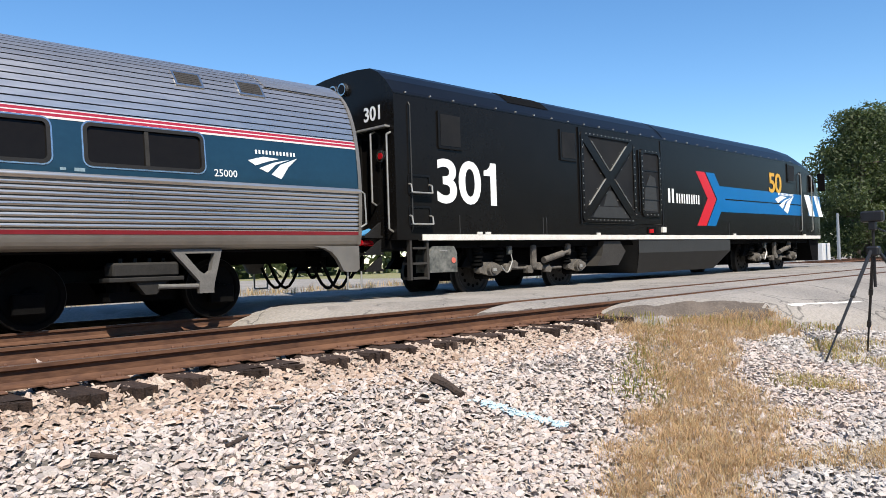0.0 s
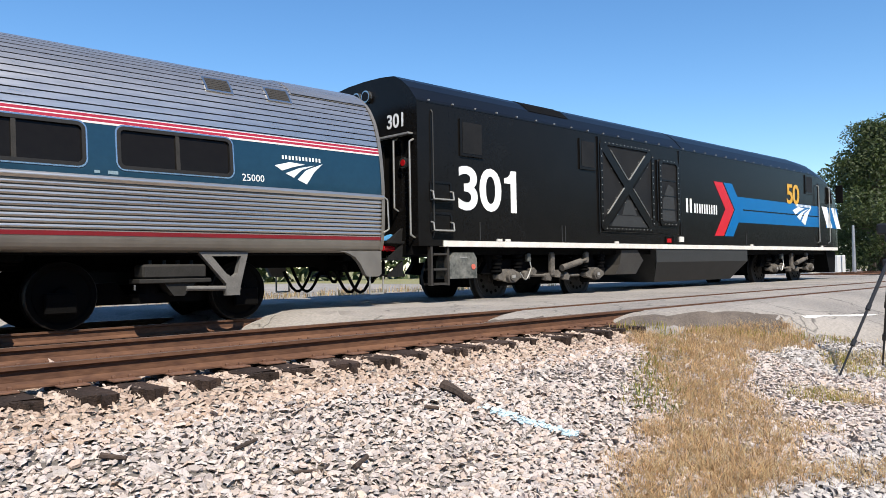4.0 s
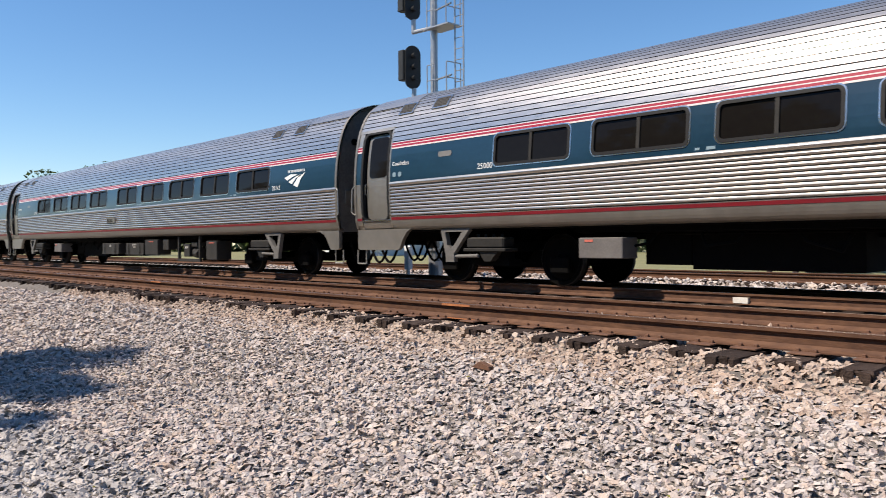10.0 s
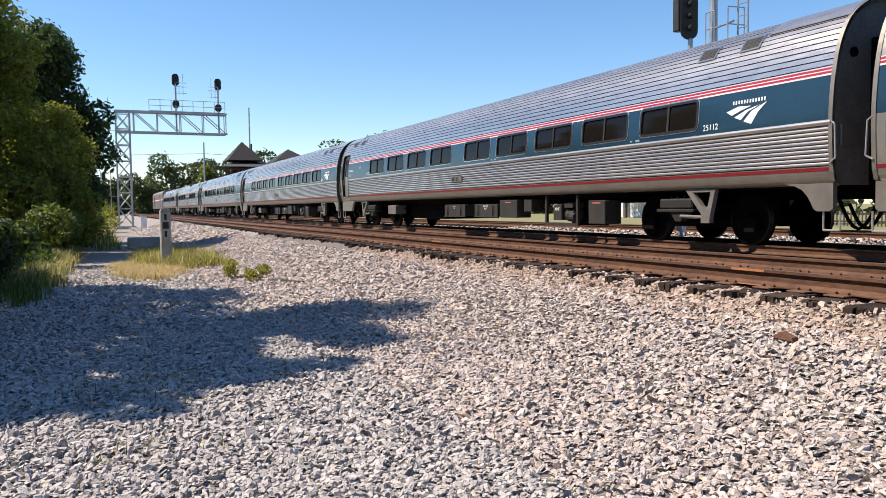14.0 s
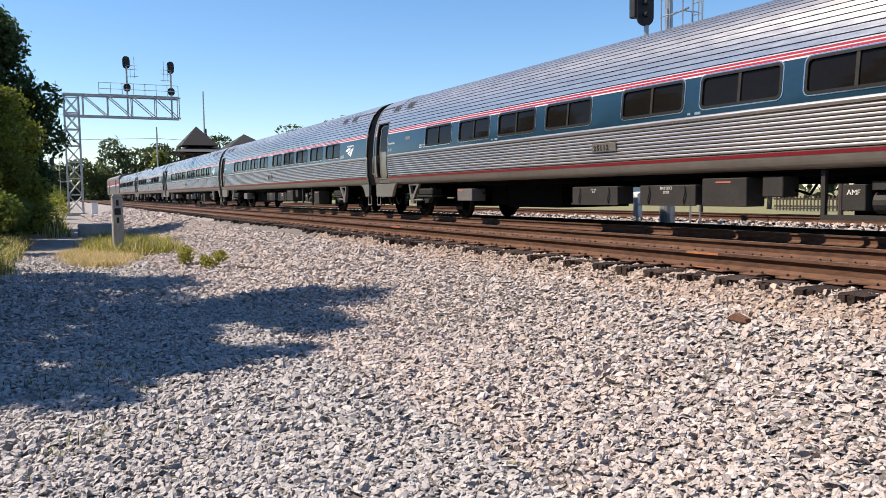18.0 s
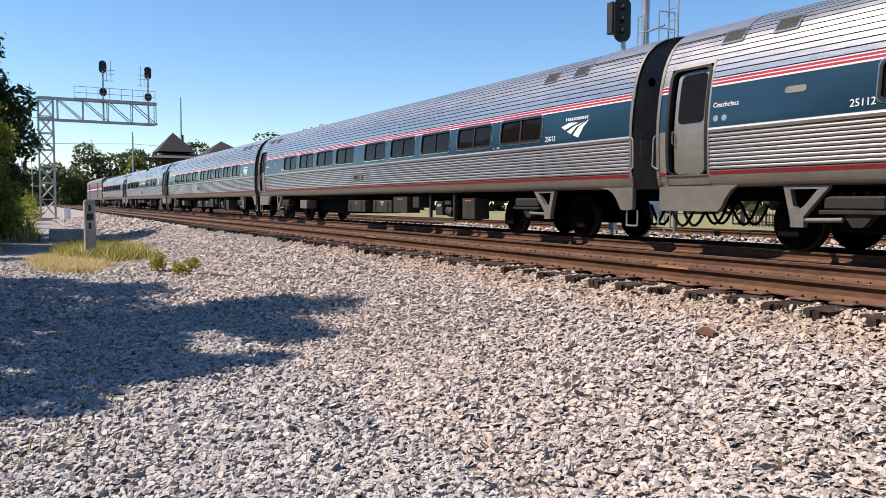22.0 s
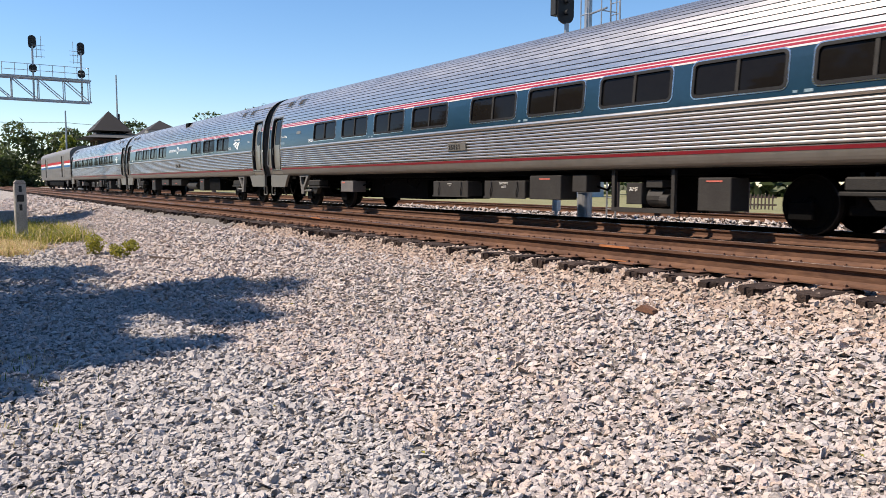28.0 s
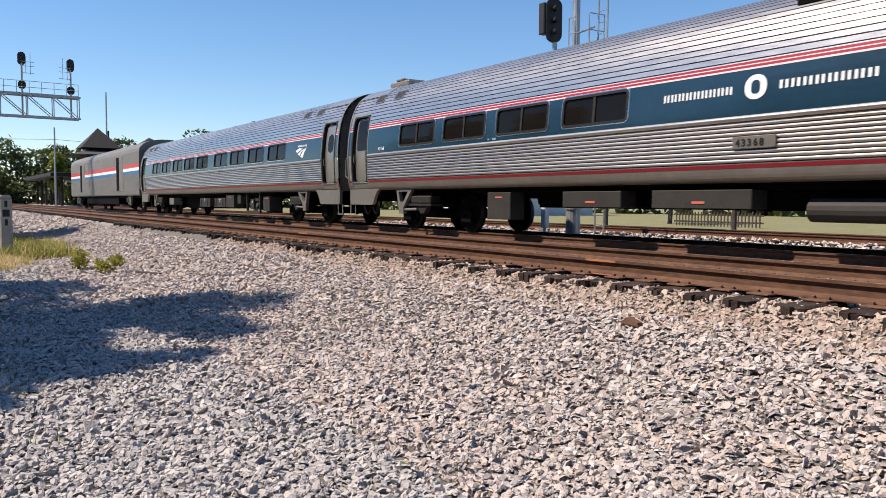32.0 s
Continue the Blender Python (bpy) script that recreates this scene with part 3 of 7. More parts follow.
def strips(bm, pts, x0, x1, mat, both=True):
    for s in (-1, 1) if both else (-1,):
        a = [bm.verts.new((x0, s * y, z)) for y, z in pts]
        b = [bm.verts.new((x1, s * y, z)) for y, z in pts]
        for i in range(len(pts) - 1):
            q = (a[i], b[i], b[i + 1], a[i + 1])
            f = bm.faces.new(q if s < 0 else q[::-1])
            f.material_index = mat if isinstance(mat, int) else mat[i % len(mat)]


def flutes(z0, z1, n, land, depth):
    s0, s1 = arc_of(z0), arc_of(z1)
    p, out = (s1 - s0) / n, []
    for i in range(n):
        a = s0 + i * p
        for ds, o in ((0.0, -depth), (0.16, -depth), (0.22, -0.3 * depth), (0.36, 0.0), (0.58, 0.004), (0.80, 0.0), (0.94, -0.3 * depth)):
            out.append(tuple(on_curve(a + ds * p, o)))
    out.append(tuple(on_curve(s1, 0)))
    return out


def plain(z0, z1, n=4, out=0.0):
    return [tuple(on_curve(s, out)) for s in np.linspace(arc_of(z0), arc_of(z1), n)]


def roof_ribs(z0):
    s0, s1 = arc_of(z0), ARC[-1]
    n = int((s1 - s0) / 0.098)
    p, out = (s1 - s0) / n, []
    for i in range(n):
        a = s0 + i * p
        for ds, o in ((0.0, -0.016), (0.13, -0.016), (0.17, 0), (0.98, 0.0)):
            out.append(tuple(on_curve(a + ds * p, o)))
    out.append((0.0, 3.985))
    return out


def low_shell(x0, x1):
    bm = BM()
    strips(bm, plain(1.287, 1.30, 2, 0.0), x0, x1, 0)
    # Index 1 paints the shaded valleys, index 0 the ridges.
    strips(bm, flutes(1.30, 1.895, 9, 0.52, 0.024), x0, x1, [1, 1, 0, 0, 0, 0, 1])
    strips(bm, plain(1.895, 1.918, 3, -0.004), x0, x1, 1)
    return bm


def skirt_shell(x0, x1):
    bm = BM()
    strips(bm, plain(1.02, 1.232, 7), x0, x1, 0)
    return bm


def red_line(x0, x1):
    bm = BM()
    strips(bm, plain(1.232, 1.287, 3, 0.004), x0, x1, 0)
    return bm


def roof_shell(x0, x1, e0, e1):
    """The ribbed roof: from the stripes up between the doors, from above the doors up past them."""
    bm = BM()
    # Index 1 is the groove colour with its painted shade.
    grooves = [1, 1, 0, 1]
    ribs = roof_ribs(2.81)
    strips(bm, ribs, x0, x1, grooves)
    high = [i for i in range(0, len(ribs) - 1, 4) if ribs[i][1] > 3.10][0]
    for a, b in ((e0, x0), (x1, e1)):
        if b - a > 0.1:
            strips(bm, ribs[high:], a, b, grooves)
    return bm


def stripe_shell(x0, x1):
    bm = BM()
    zs = [2.668, 2.696, 2.734, 2.750, 2.788, 2.798]
    for i in range(5):
        strips(bm, plain(zs[i], zs[i + 1], 3, 0.004), x0, x1, 0 if i % 2 == 0 else 1)
    strips(bm, plain(2.798, 2.81, 2, 0.0), x0, x1, 2)
    return bm


WIN_Z0, WIN_Z1, WIN_W = 2.115, 2.66, 1.625
BAND_Z0, BAND_Z1 = 2.00, 2.668


def band_shell(x0, x1, windows):
    """The blue band, open at the windows."""
    bm = BM()
    edges = sorted([x0, x1] + [c + s * WIN_W / 2 for c in windows for s in (-1, 1)])
    strips(bm, plain(BAND_Z0, WIN_Z0, 3), x0, x1, 0)
    strips(bm, plain(WIN_Z1, BAND_Z1, 2), x0, x1, 0)
    for a, b in zip(edges[::2], edges[1::2]):
        strips(bm, plain(WIN_Z0, WIN_Z1, 5), a, b, 0)
    return bm


def bend(bm):
    """Lays a thing built round y = 0 onto the coach's side."""
    for v in bm.verts:
        v.co.y -= hw(v.co.z)
    return bm


def ring(bm, outer, inner, y0, y1, mat=0):
    k = len(outer)
    vs = [[bm.verts.new((x, y, z)) for x, z in o] for o, y in ((outer, y1), (outer, y0), (inner, y0), (inner, y1))]
    for i in range(k):
        j = (i + 1) % k
        for a, b in ((0, 1), (1, 2), (2, 3)):
            f = bm.faces.new((vs[a][i], vs[a][j], vs[b][j], vs[b][i]))
            f.material_index = mat
    bmesh.ops.recalc_face_normals(bm, faces=bm.faces)


def make_window():
    w = WIN_W / 2
    bm = BM()
    ring(bm, rounded(-w - 0.034, w + 0.034, WIN_Z0 - 0.034, WIN_Z1 + 0.034, 0.118), rounded(-w - 0.013, w + 0.013, WIN_Z0 - 0.013, WIN_Z1 + 0.013, 0.10), -0.008, 0.05, 0)
    ring(bm, rounded(-w - 0.013, w + 0.013, WIN_Z0 - 0.013, WIN_Z1 + 0.013, 0.10), rounded(-w + 0.035, w - 0.035, WIN_Z0 + 0.035, WIN_Z1 - 0.035, 0.06), -0.012, 0.05, 1)
    frame_ = mesh_of(bend(bm), "window_frame", [CHROME, GASKET])
    bm = BM()
    n = 6
    for i in range(n):
        z0, z1 = WIN_Z0 + (WIN_Z1 - WIN_Z0) * i / n, WIN_Z0 + (WIN_Z1 - WIN_Z0) * (i + 1) / n
        vs = [bm.verts.new(q) for q in ((-w, 0.022, z0), (w, 0.022, z0), (w, 0.022, z1), (-w, 0.022, z1))]
        bm.faces.new(vs)
    pane = mesh_of(bend(bm), "pane", GLASS)
    bm = BM()
    box(bm, -0.028, 0.028, -0.006, 0.03, WIN_Z0 + 0.02, WIN_Z1 - 0.02)
    mull = mesh_of(bend(bm), "mullion", TRUCK_GREY)
    return frame_, pane, mull


WINDOW = make_window()


def add_windows(coach, centres):
    for c in centres:
        for turn in (0, 180):
            w = part("window", WINDOW[0], None, coach, at=pose(c, 0, 0, 0, 0, turn))
            part("pane", WINDOW[1], None, w, "dark tinted glass")
            part("mullion", WINDOW[2], None, w)


def wheel_bm(r, holes=0):
    """A wheelset: two flanged wheels on an axle along y, at the origin."""
    bm = BM()
    for s in (-1, 1):
        prof = [(0.09, 0.0, 0), (0.09, 0.10, 0), (0.055, 0.13, 0), (0.045, r * 0.78, 0), (0.068, r * 0.84, 0), (0.068, r - 0.012, 0), (0.060, r, 1), (-0.04, r + 0.004, 1), (-0.062, r + 0.028, 0), (-0.07, r * 0.82, 0), (-0.02, r * 0.75, 0), (-0.02, 0.0, 0)]
        n = 28
        rings = []
        for off, rad, _ in prof:
            y = s * (0.7525 + off)
            rings.append([bm.verts.new((rad * math.sin(2 * math.pi * i / n), y, rad * math.cos(2 * math.pi * i / n))) for i in range(n)] if rad > 0 else [bm.verts.new((0, y, 0))])
        for k in range(len(rings) - 1):
            a, b = rings[k], rings[k + 1]
            for i in range(n):
                j = (i + 1) % n
                vs = [a[i % len(a)], a[j % len(a)], b[j % len(b)], b[i % len(b)]]
                vs = list(dict.fromkeys(vs))
                f = bm.faces.new(vs)
                f.material_index = prof[k + 1][2]
        for i in range(holes):
            a = 2 * math.pi * i / holes
            y = s * (0.7525 + 0.055)
            rod(bm, (r * 0.58 * math.sin(a), y, r * 0.58 * math.cos(a)), (r * 0.58 * math.sin(a), y + s * 0.006, r * 0.58 * math.cos(a)), 0.035, 8, mat=2)
    rod(bm, (0, -0.75, 0), (0, 0.75, 0), 0.085, 12)
    bmesh.ops.recalc_face_normals(bm, faces=bm.faces)
    return bm


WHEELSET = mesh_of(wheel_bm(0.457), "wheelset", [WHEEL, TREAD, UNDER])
LOCO_WHEELSET = mesh_of(wheel_bm(0.53, 14), "wheelset", [LOCO_WHEEL, TREAD, UNDER])
TRUCK_X, AXLE_X = 9.07, 1.295
turning = []  # wheelsets: object, x, z, radius


def truck_bm():
    """Inside-frame truck: side beams, bolster, springs and brake gear."""
    bm = BM()
    for s in (-1, 1):
        prism(bm, [(-1.55, 0.36), (-1.45, 0.58), (-0.5, 0.62), (-0.35, 0.40), (0.35, 0.40), (0.5, 0.62), (1.45, 0.58), (1.55, 0.36), (0.9, 0.30), (-0.9, 0.30)], s * 0.42, s * 0.60)
        for x in (-0.28, 0.28):
            rod(bm, (x, s * 1.12, 0.46), (x, s * 1.12, 0.86), 0.15, 12)
        box(bm, -0.45, 0.45, s * 0.9, s * 1.25, 0.34, 0.46)
        box(bm, -1.55, -1.15, s * 0.86, s * 0.98, 0.22, 0.5, 0.02)
        box(bm, 1.15, 1.55, s * 0.86, s * 0.98, 0.22, 0.5, 0.02)
    box(bm, -0.35, 0.35, -1.2, 1.2, 0.58, 0.80, 0.03)
    return bm


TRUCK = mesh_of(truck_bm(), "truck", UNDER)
bm = BM()
box(bm, -0.46, 0.46, -1.42, -1.10, 0.66, 0.86, 0.03)
box(bm, -0.52, 0.52, -1.44, -1.08, 0.60, 0.66, 0.01)
prism(bm, [(-0.16, 0.60), (0.30, 0.60), (0.13, 0.42), (-0.02, 0.42)], -1.40, -1.14)
for x in (-0.3, -0.1, 0.1, 0.3):
    rod(bm, (x, -1.26, 0.86), (x, -1.26, 0.92), 0.03)
BOLSTER = mesh_of(bm, "bolster_end", TRUCK_GREY)
bm = BM()
ring(bm, [(0.0, 1.03), (0.78, 1.03), (0.62, 0.42), (0.44, 0.42), (0.44, 0.55)], [(0.20, 0.97), (0.66, 0.97), (0.60, 0.72), (0.52, 0.66), (0.42, 0.72)], -1.46, -1.36)
box(bm, 0.42, 0.64, -1.46, -1.36, 0.40, 0.56)
BRACKET = mesh_of(bm, "anchor_bracket", BRACKET_GREY)
bm = BM()
rod(bm, (0.15, -1.41, 0.52), (0.98, -1.41, 0.50), 0.035, 10)
ROD_MESH = mesh_of(bm, "anchor_rod", BRACKET_GREY)


def add_truck(coach, x, s):
    """s: the end of the coach, +1 or -1, towards which the anchor bracket stands."""
    t = part("truck", TRUCK, None, coach, at=pose(x, 0, 0))
    for dx in (-AXLE_X, AXLE_X):
        w = part("wheelset", WHEELSET, None, t, at=pose(dx, 0, 0.457))
        turning.append((w, dx, 0.457))
    for turn, flip in ((0, 1), (180, -1)):
        part("bolster_end", BOLSTER, None, t, at=pose(0, 0, 0, 0, 0, turn))
    b = part("anchor_bracket", BRACKET, None, coach, at=pose(x + s * 0.32, 0, 0) @ Matrix.Diagonal((s, 1, 1, 1)))
    part("anchor_rod", ROD_MESH, None, t, at=Matrix.Diagonal((s, 1, 1, 1)))


def outline_cap(x, scale=0.985):
    bm = BM()
    pts = [(y * scale, z) for y, z in CURVE] + [(-y * scale, z) for y, z in CURVE[::-1]]
    f = bm.faces.new([bm.verts.new((x, y, z)) for y, z in pts])
    return bm


def blades(bm, x, z, w, mat=0, y0=-0.006, y1=0.0):
    """The travel mark: three curved white blades that sweep up to the right. x: its middle, z: its upper line."""
    fan = (((0.0, 0.05), (0.30, -0.03), (0.62, -0.01), (0.38, 0.05), (0.14, 0.13)),
           ((0.21, 0.175), (0.50, 0.06), (0.83, -0.01), (0.55, 0.09), (0.37, 0.24)),
           ((0.45, 0.27), (0.64, 0.09), (1.0, -0.05), (0.80, 0.12), (0.64, 0.34)))
    for blade in fan:
        prism(bm, [(x + (u - 0.5) * w, z - v * w) for u, v in blade], y0, y1, mat)


def letter_bars(parent, x0, x1, z0, z1, n, y0=-0.006, y1=0.0, curved=True):
    """Plain white bars in place of a brand's lettering, each a part."""
    p = (x1 - x0) / n
    for i in range(n):
        for u in (0.12, 0.60):
            a, b = x0 + p * (i + u), x0 + p * (i + u + 0.24)
            bm = prism(BM(), [(a, z0), (b, z0), (b, z1), (a, z1)], y0, y1)
            part("lettering_bar", bend(bm) if curved else bm, WHITE, parent)


def side_text(words, x, z, size, parent, name="road_number", mat=None, space=1.0, bold=0.0, depth=0.004):
    me = text_mesh(words, size, mat or WHITE, 0.002, bold, space=space)
    co = [v.co for v in me.vertices]
    for c in co:
        c.x, c.z = c.x + x, c.z + z
        c.y = c.y - hw(c.z) - depth
    return part(name, me, None, parent)


def mark_part(coach, x):
    bm = BM()
    blades(bm, x, 2.385, 0.88)
    part("white_travel_mark", bend(bm), WHITE, coach)
    letter_bars(coach, x - 0.32, x + 0.42, 2.45, 2.51, 6)


def equipment(coach, kind):
    def bx(name, x0, x1, z0, z1, mat=BOX_GREY, y0=-1.42, y1=-1.02, label="", bevel=0.012):
        bm = BM()
        box(bm, x0, x1, y0, y1, z0, z1, bevel)
        return part(name, bm, mat, coach, label)

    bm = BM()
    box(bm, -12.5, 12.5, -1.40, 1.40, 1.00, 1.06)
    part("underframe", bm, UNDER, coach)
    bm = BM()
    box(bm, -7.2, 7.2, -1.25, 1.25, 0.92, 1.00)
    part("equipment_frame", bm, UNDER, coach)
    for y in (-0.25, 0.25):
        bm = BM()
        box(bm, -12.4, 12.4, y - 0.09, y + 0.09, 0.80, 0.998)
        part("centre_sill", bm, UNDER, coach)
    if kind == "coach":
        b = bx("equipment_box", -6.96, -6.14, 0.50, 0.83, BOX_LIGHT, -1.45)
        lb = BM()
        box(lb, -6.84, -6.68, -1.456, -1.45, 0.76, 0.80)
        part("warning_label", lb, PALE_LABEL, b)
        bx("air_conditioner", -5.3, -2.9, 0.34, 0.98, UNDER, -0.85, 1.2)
        for i, (x0, x1) in enumerate(((-1.71, -0.22), (0.43, 1.86))):
            b = bx("battery_box", x0, x1, 0.46, 0.82, BOX_GREY, -1.44)
            lid = BM()
            box(lid, x0 - 0.02, x1 + 0.02, -1.455, -1.43, 0.44, 0.475)
            for u in (0.18, 0.82):
                xx = x0 + (x1 - x0) * u
                pipe(lid, [(xx, -1.46, 0.80), (xx + 0.03, -1.47, 0.68), (xx - 0.01, -1.47, 0.56), (xx, -1.45, 0.46)], 0.014)
            part("lid_latch", lid, BOX_GREY, b)
            me = text_mesh("BATTERY\nBOX", 0.075 if i else 0.045, DIRTY_WHITE, 0.001, align="CENTER")
            me.transform(Matrix.Translation(((x0 + x1) / 2, -1.446, 0.74)))
            part("lettering", me, None, b)
        b = bx("equipment_box", 2.03, 2.99, 0.44, 0.92, BOX_GREY, -1.46)
        lb = BM()
        box(lb, 2.34, 2.66, -1.466, -1.46, 0.84, 0.865)
        part("warning_label", lb, PALE_LABEL, b)
        bx("equipment_box", 3.25, 3.64, 0.60, 0.93, BOX_GREY, -1.40)
        bx("underfloor_tank", -6.1, -5.32, 0.40, 0.98, UNDER, -0.85, 1.2)
        bm = BM()
        for x in (4.30, 5.66):
            box(bm, x, x + 0.07, -1.40, -1.33, 0.34, 1.0)
        box(bm, 4.30, 5.73, -1.40, -1.33, 0.26, 0.34)
        part("unit_frame", bm, BOX_GREY, coach)
        bm = BM()
        box(bm, 4.30, 5.73, -0.6, -0.5, 0.26, 1.0)
        part("back_plate", bm, UNDER, coach)
        bm = BM()
        rod(bm, (5.05, -1.15, 0.52), (5.38, -1.15, 0.52), 0.16, 14)
        part("compressor", bm, BOX_GREY, coach)
        bm = BM()
        rod(bm, (5.45, -1.36, 0.48), (5.62, -1.36, 0.48), 0.10, 12)
        part("filter", bm, BOX_GREY, coach)
        bm = BM()
        box(bm, 5.05, 5.40, -1.32, -1.0, 0.70, 0.82)
        part("valve_block", bm, BOX_GREY, coach)
        bm = BM()
        box(bm, 4.62, 4.98, -1.36, -1.0, 0.40, 0.78, 0.01)
        eq = part("control_box", bm, BOX_GREY, coach)
        me = text_mesh("AMF", 0.11, DIRTY_WHITE, 0.001, align="CENTER")
        me.transform(Matrix.Translation((4.80, -1.366, 0.63)))
        part("lettering", me, None, eq)
        b = bx("equipment_box", 6.26, 6.88, 0.33, 0.86, BOX_GREY, -1.47)
        lb = BM()
        box(lb, 6.42, 6.72, -1.476, -1.47, 0.79, 0.815)
        part("warning_label", lb, PALE_LABEL, b)
    else:
        for x0, x1, z0 in ((-6.3, -5.5, 0.34), (-3.9, -2.4, 0.62), (-1.7, 0.2, 0.62), (3.6, 4.3, 0.40)):
            b = bx("equipment_box", x0, x1, z0, 0.92, BOX_GREY, -1.42)
            lb = BM()
            box(lb, (x0 + x1) / 2 - 0.12, (x0 + x1) / 2 + 0.12, -1.428, -1.42, 0.80 if z0 < 0.5 else 0.70, 0.83 if z0 < 0.5 else 0.74)
            part("warning_label", lb, PALE_LABEL, b)
        bm = BM()
        rod(bm, (1.0, -1.15, 0.62), (2.6, -1.15, 0.62), 0.17, 16)
        part("air_tank", bm, BOX_GREY, coach, smooth=False)
        bx("air_conditioner", 4.8, 6.4, 0.42, 0.98, UNDER, -1.30, 1.2)
        bx("underfloor_tank", -5.4, 3.5, 0.60, 0.98, UNDER, -0.70, 1.2)
    bm = BM()
    r2 = random.Random(3)
    for i in range(10):
        x = -6.5 + 1.4 * i
        pipe(bm, [(x, -1.0, 0.95), (x + 0.15, -1.1, r2.uniform(0.6, 0.85)), (x + 0.6, -1.1, r2.uniform(0.6, 0.85)), (x + 0.75, -1.0, 0.95)], 0.022)
    rod(bm, (-7.2, -1.05, 0.93), (7.2, -1.05, 0.93), 0.03)
    rod(bm, (-7.2, -0.95, 0.88), (7.2, -0.95, 0.88), 0.02)
    part("piping", bm, UNDER, coach)


def tall_outline(x0, x1, z0, z1, r):
    """A rounded upright outline with points down its sides, so that it can follow the coach's curve."""
    pts = rounded(x0, x1, z0, z1, r)
    out = []
    for p, q in zip(pts, pts[1:] + pts[:1]):
        out.append(p)
        if abs(q[1] - p[1]) > 0.4:
            out += [(p[0], p[1] + (q[1] - p[1]) * i / 10) for i in range(1, 10)]
    return out


def curved_panel(bm, x0, x1, z0, z1, r, inset):
    """A sheet with rounded corners that follows the near side, set in from it."""
    ds = [0, 0.3, 0.6, 1.0]
    zs = [z0 + r * d for d in ds] + list(np.linspace(z0 + r, z1 - r, 9))[1:-1] + [z1 - r * d for d in ds[::-1]]
    rows = []
    for z in zs:
        d = max(0, r - (z - z0), r - (z1 - z))
        c = r - math.sqrt(max(0, r * r - d * d))
        y = -hw(z) + inset
        rows.append((bm.verts.new((x0 + c, y, z)), bm.verts.new((x1 - c, y, z))))
    for a, b in zip(rows, rows[1:]):
        bm.faces.new((a[0], a[1], b[1], b[0]))
    return bm


def coach_door(coach, s, small):
    x_in, x_a, x_b, x_out = 11.50, 11.55, 12.46, 12.66

    def span(a, b):
        return min(s * a, s * b), max(s * a, s * b)

    bm = BM()
    strips(bm, plain(1.02, 3.13, 14, 0.002), *span(x_in, x_a), 0)
    split_sides("door_jamb", bm, STEEL_DOOR, coach)
    for z0, z1, n in ((1.02, 1.232, 4), (1.287, BAND_Z0, 6), (2.798, 3.13, 4)):
        bm = BM()
        strips(bm, plain(z0, z1, n), *span(x_b, x_out), 0)
        split_sides("corner_post", bm, STEEL_DOOR, coach)
    split_sides("post_red_line", red_line(*span(x_b, x_out)), RED_DARK, coach)
    bm = BM()
    strips(bm, plain(BAND_Z0, BAND_Z1, 5), *span(x_b, x_out), 0)
    split_sides("post_band", bm, BLUE, coach)
    split_sides("post_stripes", stripe_shell(*span(x_b, x_out)), [STRIPE_WHITE, RED, STEEL], coach)
    bm = BM()
    strips(bm, plain(3.08, 3.14, 3, 0.006), *span(x_in, x_out), 0)
    split_sides("door_lintel", bm, STEEL_DOOR, coach)
    xa, xb = span(x_a, x_b)
    for turn in (0, 180):
        at = pose(0, 0, 0, 0, 0, turn)
        if turn:
            xa, xb = -xb, -xa
        bm = BM()
        ring(bm, tall_outline(xa - 0.01, xb + 0.01, 1.245, 3.10, 0.17), tall_outline(xa + 0.055, xb - 0.055, 1.25, 3.04, 0.12), -0.006, 0.09, 0)
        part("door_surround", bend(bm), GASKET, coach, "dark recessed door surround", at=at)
        # Near-black sheet behind the door; its colour stands in for the recess's shade.
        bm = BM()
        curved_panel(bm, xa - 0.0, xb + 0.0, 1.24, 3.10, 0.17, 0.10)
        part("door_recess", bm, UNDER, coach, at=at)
        bm = BM()
        curved_panel(bm, xa + 0.12, xb - 0.075, 1.255, 3.02, 0.10, 0.075)
        d = part("door", bm, STEEL_DOOR, coach, "brushed steel vestibule door", at=at)
        bm = BM()
        m = (xa + xb) / 2
        if small:
            curved_panel(bm, m - 0.17, m + 0.19, 2.16, 2.72, 0.16, 0.070)
        else:
            curved_panel(bm, xa + 0.20, xb - 0.14, 2.12, 2.96, 0.08, 0.070)
        part("door_window", bm, GLASS, d, "dark door glass")
        bm = BM()
        pipe(bm, [(xa + 0.13, -hw(1.8) + 0.05, 1.78), (xa + 0.13, -hw(1.8) + 0.01, 1.80), (xa + 0.13, -hw(1.95) + 0.01, 1.98), (xa + 0.13, -hw(1.95) + 0.05, 2.0)], 0.012)
        part("handle", bm, CHROME, d)
        bm = BM()
        zs = np.linspace(1.03, 1.225, 5)
        for z0, z1 in zip(zs, zs[1:]):
            bm.faces.new([bm.verts.new((x, -hw(z) + 0.012, z)) for x, z in ((xa, z0), (xb, z0), (xb, z1), (xa, z1))])
        part("trap_panel", bm, STEEL_DOOR, coach, at=at)
        bm = BM()
        box(bm, xa - 0.02, xb + 0.02, -hw(1.23) - 0.012, -hw(1.23) + 0.05, 1.222, 1.245, 0.004)
        part("threshold", bm, CHROME, coach, at=at)


